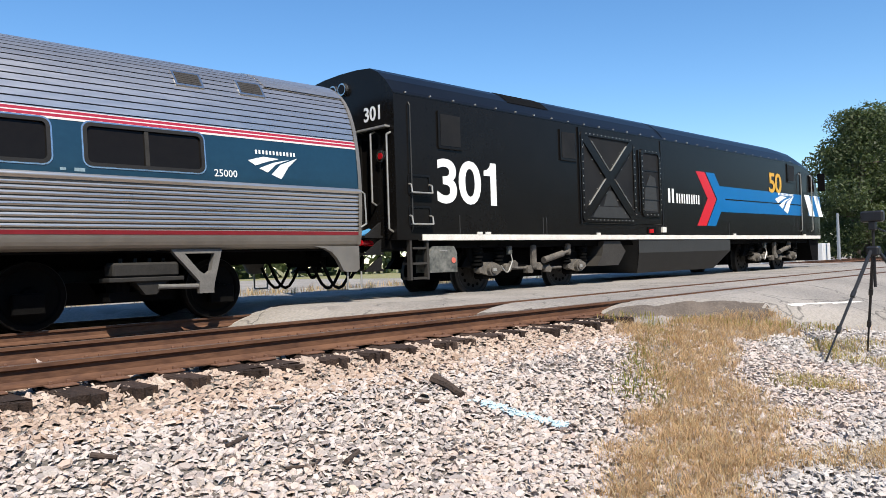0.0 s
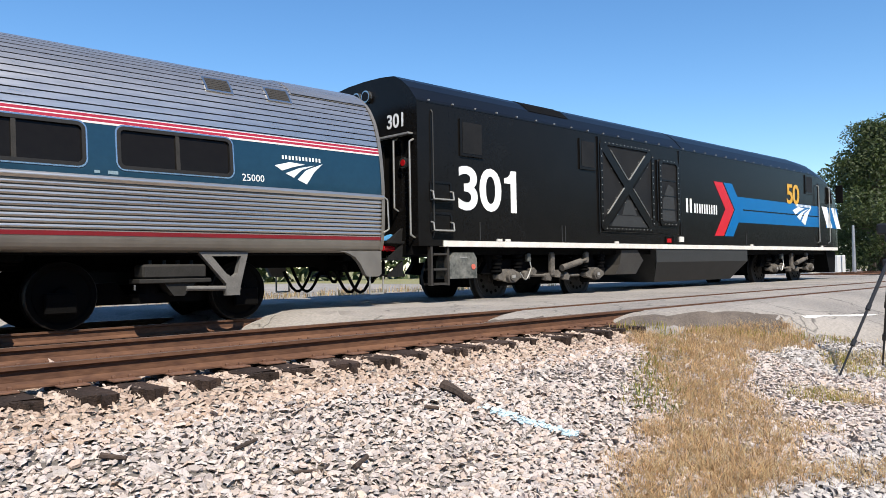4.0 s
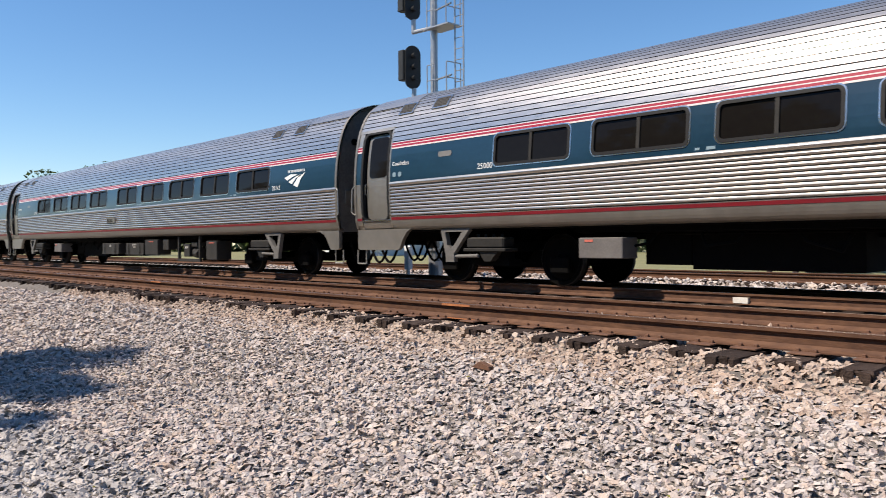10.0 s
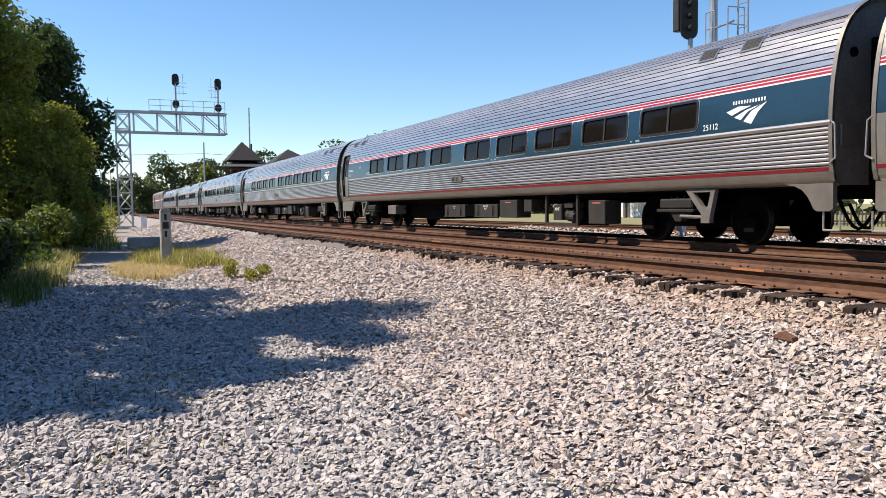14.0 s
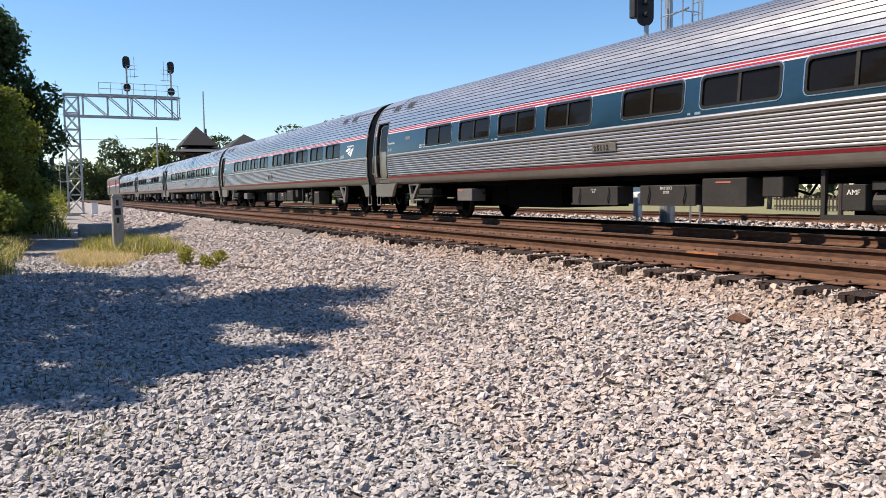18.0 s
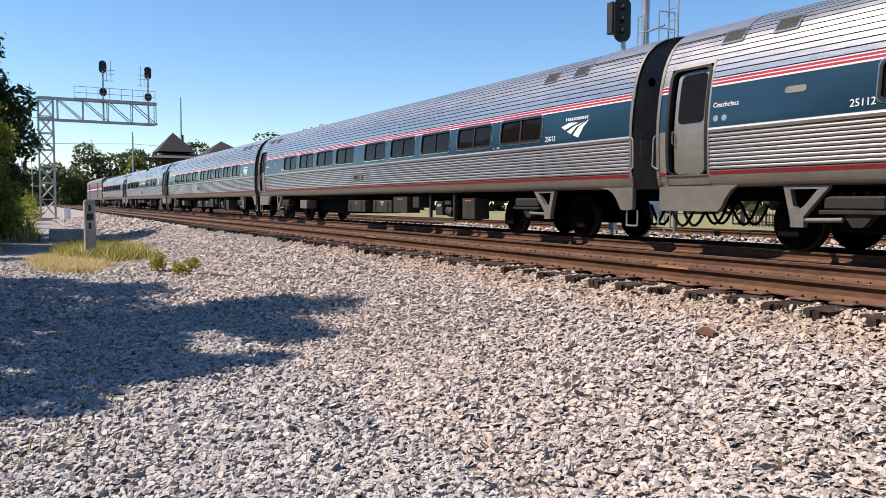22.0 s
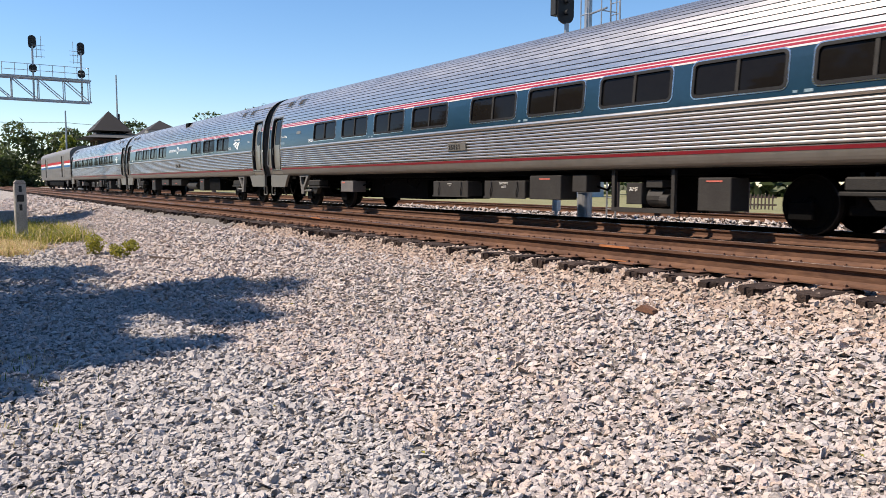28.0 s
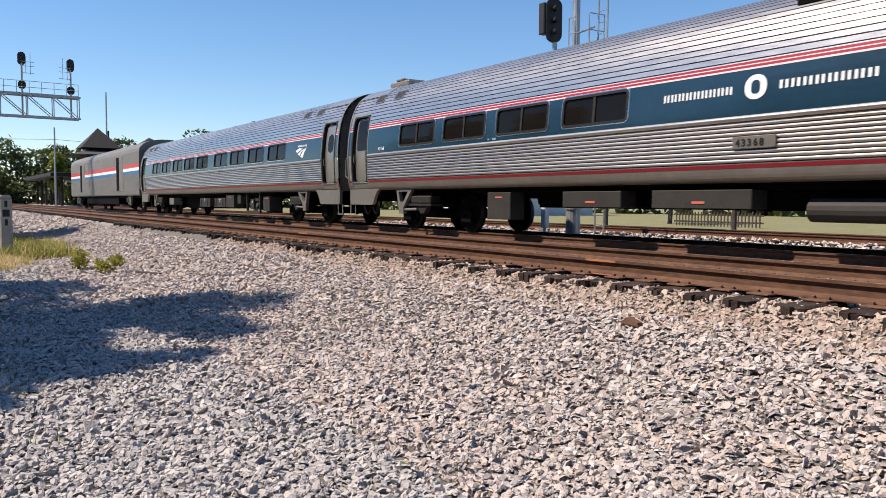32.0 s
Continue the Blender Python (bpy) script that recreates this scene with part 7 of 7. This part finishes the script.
def on_ground(x, y, up):
    return (x, y, height(x, y) + up)


stick("broken_tie_chunk", [on_ground(4.90, 4.65, 0.050), on_ground(4.89, 4.48, 0.055), on_ground(4.88, 4.31, 0.030)], 0.045, "dark broken chunk of wooden tie on the stones")
stick("stick", [on_ground(4.42, 4.37, 0.040), on_ground(4.51, 4.30, 0.040)], 0.016, "dark weathered stick on the stones")
stick("stick", [on_ground(2.78, 4.27, 0.040), on_ground(2.96, 4.33, 0.040)], 0.014, "dark weathered stick on the stones")
stick("stick", [on_ground(3.31, 3.79, 0.040), on_ground(3.47, 3.87, 0.040)], 0.018, "dark weathered stick on the stones")
stick("stick", [on_ground(2.07, 4.49, 0.040), on_ground(2.18, 4.40, 0.040)], 0.018, "dark weathered stick on the stones")
stick("stick", [on_ground(2.95, 3.9, 0.03), on_ground(3.12, 3.86, 0.03), on_ground(3.2, 3.9, 0.03)], 0.010, "thin dark stick on the stones")
stick("stick", [on_ground(-14.2, 3.1, 0.05), on_ground(-13.3, 3.3, 0.06)], 0.03, "dark weathered stick on the stones")
RP = thing("rust_flake", pose(-4.1, 4.66, height(-4.1, 4.66) + 0.03), "small piece of rusty metal among the stones", "scrap metal")
bm = BM()
prism(bm, [(-0.10, 0.0), (-0.02, 0.05), (0.09, 0.02), (0.10, -0.01)], -0.03, 0.03)
part("flake", bm, RUST_PLATE, RP)

# ---- beyond the tracks: yard, buildings, parked vehicles
def shed(x0, x1, y0, y1, h, label):
    t = thing("metal_shed", pose((x0 + x1) / 2, (y0 + y1) / 2, -0.75), label, "building", "buildings beyond the tracks")
    w, d = (x1 - x0) / 2, (y1 - y0) / 2
    bm = BM()
    box(bm, -w, w, -d, d, 0, h)
    part("wall", bm, WALL_WHITE, t)
    bm = BM()
    for i in range(int(2 * w / 0.6)):
        box(bm, -w + 0.6 * i, -w + 0.6 * i + 0.05, -d - 0.03, -d, 0, h)
    part("wall_rib", bm, WALL_WHITE, t)
    bm = BM()
    box(bm, -w - 0.3, w + 0.3, -d - 0.3, d + 0.3, h, h + 0.2)
    part("roof", bm, GALV, t)
    bm = BM()
    box(bm, w * 0.3, w * 0.3 + 1.0, -d - 0.05, -d, 0, 2.1)
    part("door", bm, TRIM_GREY, t)


shed(4.2, 17.0, 32.0, 44.0, 3.6, "long white ribbed metal shed")
shed(-74, -60, 50, 60, 4.0, "pale metal building across the street")


def vehicle(name, x, y, turn, paint, label, pickup=False):
    t = thing(name, pose(x, y, height(x, y) + 0.02, 0, 0, turn), label, "car", "parked vehicles")
    L, W = (2.75, 0.98) if pickup else (2.35, 0.93)
    bm = BM()
    low = [(-L, 0.45), (-L + 0.1, 0.95), (-L * 0.55, 1.02), (L * 0.45, 1.02), (L - 0.1, 0.90), (L, 0.45), (L - 0.15, 0.32), (-L + 0.15, 0.32)]
    prism(bm, low, -W, W)
    part("body", bm, paint, t)
    bm = BM()
    cabin = [(-L * 0.25, 1.0), (-L * 0.2, 1.72), (L * 0.1, 1.76), (L * 0.45, 1.0)] if pickup else [(-L * 0.9, 1.0), (-L * 0.82, 1.55), (-L * 0.6, 1.68), (L * 0.05, 1.68), (L * 0.42, 1.0)]
    prism(bm, cabin, -W * 0.86, W * 0.86)
    cb = part("cabin", bm, paint, t)
    bm = BM()
    glass = [(a * 0.93, 1.06 + (b - 1.0) * 0.84 if b > 1.01 else 1.08) for a, b in cabin]
    prism(bm, glass, -W * 0.875, W * 0.875)
    part("side_glass", bm, CAR_GLASS, cb)
    bm = BM()
    box(bm, L * 0.13, L * 0.40, -W * 0.75, W * 0.75, 1.02, 1.06)
    prism(bm, [(L * 0.47, 1.03), (L * 0.12, 1.70), (L * 0.10, 1.68), (L * 0.44, 1.02)], -W * 0.78, W * 0.78)
    part("windscreen", bm, CAR_GLASS, cb)
    bm = BM()
    box(bm, L - 0.06, L + 0.02, -W * 0.55, W * 0.55, 0.52, 0.82, 0.02)
    part("grille", bm, UNDER, t)
    for s in (-1, 1):
        bm = BM()
        box(bm, L - 0.12, L + 0.01, s * W * 0.62, s * W * 0.92, 0.70, 0.86, 0.02)
        part("headlight", bm, CHROME, t)
    for wx in (-L * 0.62, L * 0.62):
        for s in (-1, 1):
            bm = BM()
            rod(bm, (wx, s * (W - 0.22), 0.36), (wx, s * (W + 0.01), 0.36), 0.36, 18)
            w = part("wheel", bm, RUBBER, t)
            bm = BM()
            rod(bm, (wx, s * (W + 0.005), 0.36), (wx, s * (W + 0.02), 0.36), 0.22, 14)
            part("rim", bm, CHROME, w)


vehicle("white_suv", -3.6, 31.2, -62, CAR_WHITE, "white parked sport utility vehicle on the yard")
vehicle("silver_pickup", 9.2, 29.5, -70, CAR_GREY, "silver parked pickup truck beside the shed", True)
vehicle("white_pickup", 1.4, 33.5, 5, CAR_WHITE, "white parked pickup truck", True)
vehicle("parked_car", -12.0, 34.0, -60, CAR_GREY, "grey parked car on the yard")

cone = thing("traffic_cone", pose(3.6, 30.6, height(3.6, 30.6)), "small orange traffic cone by the shed", "traffic cone")
bm = BM()
rod(bm, (0, 0, 0.03), (0, 0, 0.7), 0.16, 14, 0.03)
box(bm, -0.2, 0.2, -0.2, 0.2, 0, 0.04)
part("cone", bm, ORANGE, cone)

FN = thing("picket_fence", pose(-22, 37, -0.72), "weathered picket fence along the lawn", "fence")
picket = BM()
box(picket, -0.04, 0.04, -0.012, 0.012, 0.05, 0.85)
picket = mesh_of(picket, "picket", WOOD_OLD)
for i in range(26):
    part("picket", picket, None, FN, at=pose(-8 + 0.22 * i, 0, 0))
bm = BM()
for z in (0.25, 0.65):
    box(bm, -8.2, -2.3, 0.02, 0.06, z, z + 0.09)
part("rail", bm, WOOD_OLD, FN)
for i, (x, y) in enumerate(((-11.5, 27.5), (-9.6, 25.0), (-6.4, 24.4), (-19, 27), (-27, 28))):
    utility = thing("wooden_post", pose(x, y, height(x, y) - 0.02), "short weathered wooden post on the verge", "post", "posts on the verge")
    bm = BM()
    rod(bm, (0, 0, 0), (0, 0, 1.5 if i < 2 else 2.6), 0.10, 8)
    part("shaft", bm, WOOD_OLD, utility)
for i, (x, y) in enumerate(((-11.0, 33), (-8.2, 36), (-17, 41), (-33, 40), (-62, 48))):
    make_tree(x, y, 5.5, 2.4, 2600, 0.16, LEAF, 90 + i, "small street tree on the lawn", low=0.4)

# cabinets past the crossing
for i, (x, y, w, h2) in enumerate(((58, 19.6, 1.0, 1.2), (58.5, 18.2, 1.2, 1.6), (60.5, 17.2, 1.6, 1.2))):
    c = thing("utility_cabinet", pose(x, y + 3.6, -0.45), "pale utility cabinet beside the line", "cabinet", "cabinets past the crossing")
    bm = BM()
    box(bm, -w / 2, w / 2, -w / 2, w / 2, 0, h2 + 0.3, 0.04)
    part("case", bm, WALL_WHITE if i != 1 else CONCRETE, c)
    bm = BM()
    box(bm, -w / 2 - 0.02, -w / 2, -w * 0.3, w * 0.3, 0.2, h2)
    part("door", bm, GALV, c)

# markings and patches on the road
DIRT = material("dark_fines_on_asphalt", (0.13, 0.105, 0.085), 0.95, 0.0, (0.065, 0.053, 0.044), scale=3, bump=0.8, bump_scale=60, fine=30)


def road_dirt(y0, y1, width, seed):
    """Dark fines that lie along the broken edge of the asphalt."""
    bm = BM()
    rows = []
    for y in np.linspace(y0, y1, int((y1 - y0) / 0.06)):
        a = road_left(y) + 0.12 * noise.noise((y * 2, seed, 1)) - 0.1
        w = width * (0.7 + 0.6 * noise.noise((y * 1.5, seed, 4)) + 0.3 * noise.noise((y * 7, seed, 6)))
        rows.append([bm.verts.new((a + w * u, y, height(a + w * u, y) + 0.018 - 0.012 * (u in (0, 1)))) for u in (0, 0.25, 0.5, 0.75, 1)])
    for r0, r1 in zip(rows, rows[1:]):
        for i in range(4):
            bm.faces.new((r0[i], r0[i + 1], r1[i + 1], r1[i]))
    tagged(part("road_dirt", bm, DIRT, smooth=True), "dark gritty dirt along the edge of the asphalt", "dirt", kind="stuff")


road_dirt(4.6, YA - 0.09, 1.1, 3)
road_dirt(YA + 0.09, YA + GAUGE - 0.09, 0.9, 5)
road_dirt(YA + GAUGE + 0.1, YA + GAUGE + 1.6, 0.6, 7)
bm = BM()
for x0, x1, y0, y1 in ((12.4, 14.6, 4.55, 4.70),):
    pts = [(x0, y0), (x1, y0 - 0.35), (x1, y0 - 0.28), (x0, y0 + 0.07)]
    bm.faces.new([bm.verts.new((x, y, height(x, y) + 0.02)) for x, y in pts])
tagged(part("road_line", bm, DIRTY_WHITE), "worn white paint line on the asphalt", "road marking", kind="structure")


# ---- crushed stone, the nearest as single pieces of real geometry
def slab(k):
    """Points and triangles of a flat stone with k corners; it lies on its open underside."""
    a = 2 * math.pi * np.arange(k) / k
    top = np.stack([0.42 * np.cos(a + 0.2), 0.42 * np.sin(a + 0.2), np.full(k, 0.30)], 1)
    low = np.stack([0.56 * np.cos(a), 0.56 * np.sin(a), np.full(k, -0.30)], 1)
    tri = [(0, i, i + 1) for i in range(1, k - 1)]
    for i in range(k):
        n = (i + 1) % k
        tri += [(k + i, k + n, n), (k + i, n, i)]
    return np.concatenate([top, low]), np.array(tri)


OCTA = np.array([(1, 0, 0), (-1, 0, 0), (0, 1, 0), (0, -1, 0), (0, 0, 1), (0, 0, -1)], float) * 0.55
OCTA_TRI = np.array([(0, 2, 4), (2, 1, 4), (1, 3, 4), (3, 0, 4), (2, 0, 5), (1, 2, 5), (3, 1, 5), (0, 3, 5)])
FORMS = {2: slab(6), 1: slab(5), 0: (OCTA, OCTA_TRI)}


def stone_forms(k, g, base, flat, rough=(0.62, 1.16)):
    """Corner points of k crushed stones of size 1, each broken and turned its own way."""
    n = len(base)
    v = base[None] * g.uniform(*rough, (k, n, 1)) + g.normal(0, 0.035, (k, n, 3))
    v = v * np.stack([g.uniform(0.9, 1.45, k), g.uniform(0.65, 1.05, k), g.uniform(0.42, 0.72, k) * flat], 1)[:, None, :]
    q = g.normal(size=(k, 4)) * np.array([1.0, 0.25, 0.25, 1.0])
    q /= np.linalg.norm(q, axis=1)[:, None]
    w, x, y, z = q.T
    R = np.stack([np.stack([1 - 2 * (y * y + z * z), 2 * (x * y - z * w), 2 * (x * z + y * w)], 1), np.stack([2 * (x * y + z * w), 1 - 2 * (x * x + z * z), 2 * (y * z - x * w)], 1),
                  np.stack([2 * (x * z - y * w), 2 * (y * z + x * w), 1 - 2 * (x * x + y * y)], 1)], 1)
    return np.einsum("kij,knj->kni", R, v)


def stones(name, x0, x1, y0, y1, pitch, size, mat, seed, label, keep=None, flat=1.0, rise=0.75, form=2):
    g = np.random.default_rng(seed)
    nx, ny = int((x1 - x0) / pitch), int((y1 - y0) / pitch)
    gx, gy = np.meshgrid(np.arange(nx), np.arange(ny), indexing="ij")
    px = x0 + (gx.ravel() + 0.5 + g.uniform(-0.5, 0.5, nx * ny)) * pitch
    py = y0 + (gy.ravel() + 0.5 + g.uniform(-0.5, 0.5, nx * ny)) * pitch
    if keep is not None:
        m = keep(px, py, g)
        px, py = px[m], py[m]
    k = len(px)
    base, tri = FORMS[form]
    n, nf = len(base), len(tri)
    pz = np.array([height(a, b) for a, b in zip(px.tolist(), py.tolist())])
    s = size * np.exp(g.normal(0, 0.24, k))
    v = stone_forms(k, g, base, flat, (0.84, 1.12) if form else (0.62, 1.16)) * s[:, None, None]
    v += np.stack([px, py, pz + size * g.uniform(-0.2, rise, k)], 1)[:, None, :]
    me = bpy.data.meshes.new(name)
    me.vertices.add(n * k)
    me.vertices.foreach_set("co", v.astype(np.float32).ravel())
    f = (tri[None] + (np.arange(k) * n)[:, None, None]).ravel()
    me.loops.add(len(f))
    me.loops.foreach_set("vertex_index", f.astype(np.int32))
    me.polygons.add(nf * k)
    me.polygons.foreach_set("loop_start", np.arange(nf * k, dtype=np.int32) * 3)
    me.polygons.foreach_set("use_smooth", np.zeros(nf * k, bool))
    me.update(calc_edges=True)
    me.materials.append(mat)
    return tagged(new(name, me), label, "ballast", kind="stuff")


ROAD_L = np.vectorize(road_left)


def off_road(px, py, g):
    return px < ROAD_L(py) - 0.1 - 0.5 * g.random(len(px)) ** 2


def off_patch(px, py, g):
    yc = np.interp(px, [4.2, 5.4, 6.3, 7.2, 8.2, 9.6, 11.8], [2.15, 2.55, 2.95, 3.4, 4.2, 4.75, 4.55])
    grass = (np.abs(py - yc) < 0.35) & (px > 4.2) & (g.random(len(px)) < 0.45)
    return off_road(px, py, g) & ~grass


LB = "pale crushed stone ballast in grey, tan and pink"
def within(r0, r1, keep=None):
    """Stones whose distance from the standpoint lies between two radii."""
    def test(px, py, g):
        d = np.hypot(px, py)
        m = (d >= r0) & (d < r1)
        return m & keep(px, py, g) if keep else m
    return test


def open_side(px, py, g):
    """The side of the path towards the tracks, where the stones lie close."""
    return off_patch(px, py, g) & (py > np.where(px > 0, 0.12 * px, -0.95))


def path_side(px, py, g):
    return py <= np.where(px > 0, 0.12 * px, -0.95)


GREY = "grey crushed gravel on the path"
stones("ballast_stones", -4.6, 4.6, 2.15, YA - 0.9, 0.0285, 0.037, BALLAST, 1, LB, within(3.1, 4.6, off_patch), 0.75, 0.55)
stones("gravel_stones", -4.6, 4.6, -0.95, 2.15, 0.0285, 0.036, GRAVEL, 4, GREY, within(3.1, 4.6, open_side), 0.72, 0.6)
stones("ballast_stones", -10.0, 10.0, 2.05, YA - 0.9, 0.034, 0.045, BALLAST, 10, LB, within(4.6, 7.5, off_patch), 0.75, 0.5, 1)
stones("gravel_stones", -7.5, 7.5, -0.95, 2.10, 0.034, 0.044, GRAVEL, 11, GREY, within(4.6, 7.5, open_side), 0.75, 0.6, 1)
stones("ballast_stones", -10.0, 10.0, 2.05, YA - 0.9, 0.038, 0.052, BALLAST, 14, LB, within(7.5, 11.8, off_patch), 0.8, 0.6, 0)
stones("gravel_stones", -10.0, 8.5, -0.95, 2.10, 0.038, 0.052, GRAVEL, 15, GREY, within(7.5, 10.5, open_side), 0.8, 0.6, 0)
stones("ballast_stones", -30, -10.0, 1.9, YA - 0.9, 0.050, 0.072, BALLAST, 2, LB, None, 1.0, 0.75, 0)
stones("ballast_stones", -62, -30, 2.2, YA - 0.7, 0.115, 0.15, BALLAST, 12, LB, None, 1.0, 0.75, 0)
stones("gravel_stones", -21, -10, -1.4, 1.95, 0.052, 0.072, GRAVEL, 5, GREY, None, 0.8, 0.6, 0)
stones("rusty_ballast_stones", -16, 8.8, YA - 1.15, YA - 0.10, 0.038, 0.049, RUSTY_STONE, 3, "rust-stained crushed stone along the rail", off_road, 1.0, 0.4, 1)
stones("ballast_stones", -24, 8.0, YA + 0.1, Y2 - 0.85, 0.082, 0.09, RUSTY_STONE, 6, "rust-stained crushed stone between the rails", lambda a, b, g: off_road(a, b, g) & (np.abs(b - YA - GAUGE) > 0.14), 1.0, 0.15, 0)
stones("gravel_stones", 10.0, 14.5, 1.4, 4.2, 0.050, 0.062, GRAVEL, 13, "pale gravel beside the asphalt", off_road, 0.7, 0.4, 0)
stones("ballast_stones", -30, 8, Y2 + 0.85, Y3 - 0.9, 0.105, 0.12, BALLAST, 7, LB, off_road, 1.0, 0.75, 0)
stones("gravel_stones", -3.2, 3.2, -1.4, 3.2, 0.055, 0.072, GRAVEL, 8, GREY, within(0, 3.1), 0.8, 0.6, 0)
stones("gravel_stones", -10, 8.5, -1.4, 1.0, 0.060, 0.078, GRAVEL, 16, GREY, within(3.1, 12, path_side), 0.8, 0.6, 0)
stones("gravel_stones", -10, 8, -4.4, -1.4, 0.09, 0.115, GRAVEL, 9, "grey crushed gravel beside the path", lambda a, b, g: b > -4.3 + 0.8 * g.random(len(a)), 0.9, 0.6, 0)

# a few fallen leaves on the stones
gl = np.random.default_rng(8)
quads, tris = [], []
for i in range(36):
    x, y = gl.uniform(-8, 6), gl.uniform(1.5, 4.8)
    a, r = gl.uniform(0, 6.28), gl.uniform(0.012, 0.024)
    z = height(x, y) + 0.045
    quads += [(x + r * math.cos(a), y + r * math.sin(a), z), (x - 0.5 * r * math.sin(a), y + 0.5 * r * math.cos(a), z + 0.008), (x - r * math.cos(a), y - r * math.sin(a), z), (x + 0.5 * r * math.sin(a), y - 0.5 * r * math.cos(a), z + 0.008)]
    tris.append((4 * i, 4 * i + 1, 4 * i + 2, 4 * i + 3))
me = bpy.data.meshes.new("fallen_leaves")
me.from_pydata(quads, [], tris)
me.materials.append(YELLOW_WEED)
tagged(new("fallen_leaves", me), "small fallen yellow leaves on the stones", "leaves", kind="stuff")

# loose stones on top of the shoulder, each a piece of its own
BED_THING = thing("loose_ballast", pose(0, 0, 0), "loose angular stones lying on the ballast shoulder", "ballast", "", "structure")
gen = np.random.default_rng(77)
forms = []
for pts in stone_forms(10, gen, FORMS[2][0], 1.0, (0.84, 1.12)):
    me = bpy.data.meshes.new("stone")
    me.from_pydata((pts * 0.058).tolist(), [], FORMS[2][1].tolist())
    me.materials.append(BALLAST)
    forms.append(me)
for i in range(280):
    x, y = gen.uniform(-6.0, 6.5), gen.uniform(3.3, 5.0)
    part("stone", forms[i % 10], None, BED_THING, at=pose(x, y, height(x, y) + 0.03, gen.uniform(-25, 25), gen.uniform(-25, 25), gen.uniform(0, 360)))

# pale blue paint on a line of stones
PAINT = thing("painted_stones", pose(5.08, 3.86, height(5.08, 3.86)), "row of ballast stones sprayed with pale blue paint", "painted mark")
blue_forms = []
for me in forms[:6]:
    m2 = me.copy()
    m2.materials.clear()
    m2.materials.append(BLUE_CHALK)
    blue_forms.append(m2)
for i in range(120):
    u = gen.uniform(-0.5, 0.5)
    x, y = 5.08 + 0.31 * u + gen.normal(0, 0.035), 3.86 - 0.68 * u + gen.normal(0, 0.035)
    part("stone", blue_forms[i % 6], None, PAINT, at=pose(x - 5.08, y - 3.86, height(x, y) + 0.028 - height(5.08, 3.86), gen.uniform(-15, 15), gen.uniform(-15, 15), gen.uniform(0, 360)) @ Matrix.Diagonal((0.8, 0.8, 0.6, 1)))


def motions():
    """The train pulls away: every car rides along x, every wheelset turns with the way it has gone."""
    for i, c in enumerate(COACHES):
        walk(c, [(t, pose(x - 13.005 - i * PITCH, Y2, Z2)) for t, x in TRAIN])
    walk(BAGGAGE, [(t, pose(x + BAG_OFFSET, Y2, Z2)) for t, x in TRAIN])
    walk(LOCO, [(t, pose(x + LOCO_OFFSET, Y2, Z2)) for t, x in TRAIN])
    ts, xs = np.array(TRAIN).T
    fine_t = np.linspace(0, 32, 3201)
    fine_x = np.interp(fine_t, ts, xs) - xs[0]
    for ob, x, r in turning:
        rows, last = [], -9.0
        for t, d in zip(fine_t, fine_x):
            a = math.degrees(d / r)
            if a - last > 68 or t in (0.0, 32.0):
                rows.append((float(t), pose(x, 0, r, 0, a, 0)))
                last = a
        walk(ob, rows)


motions()
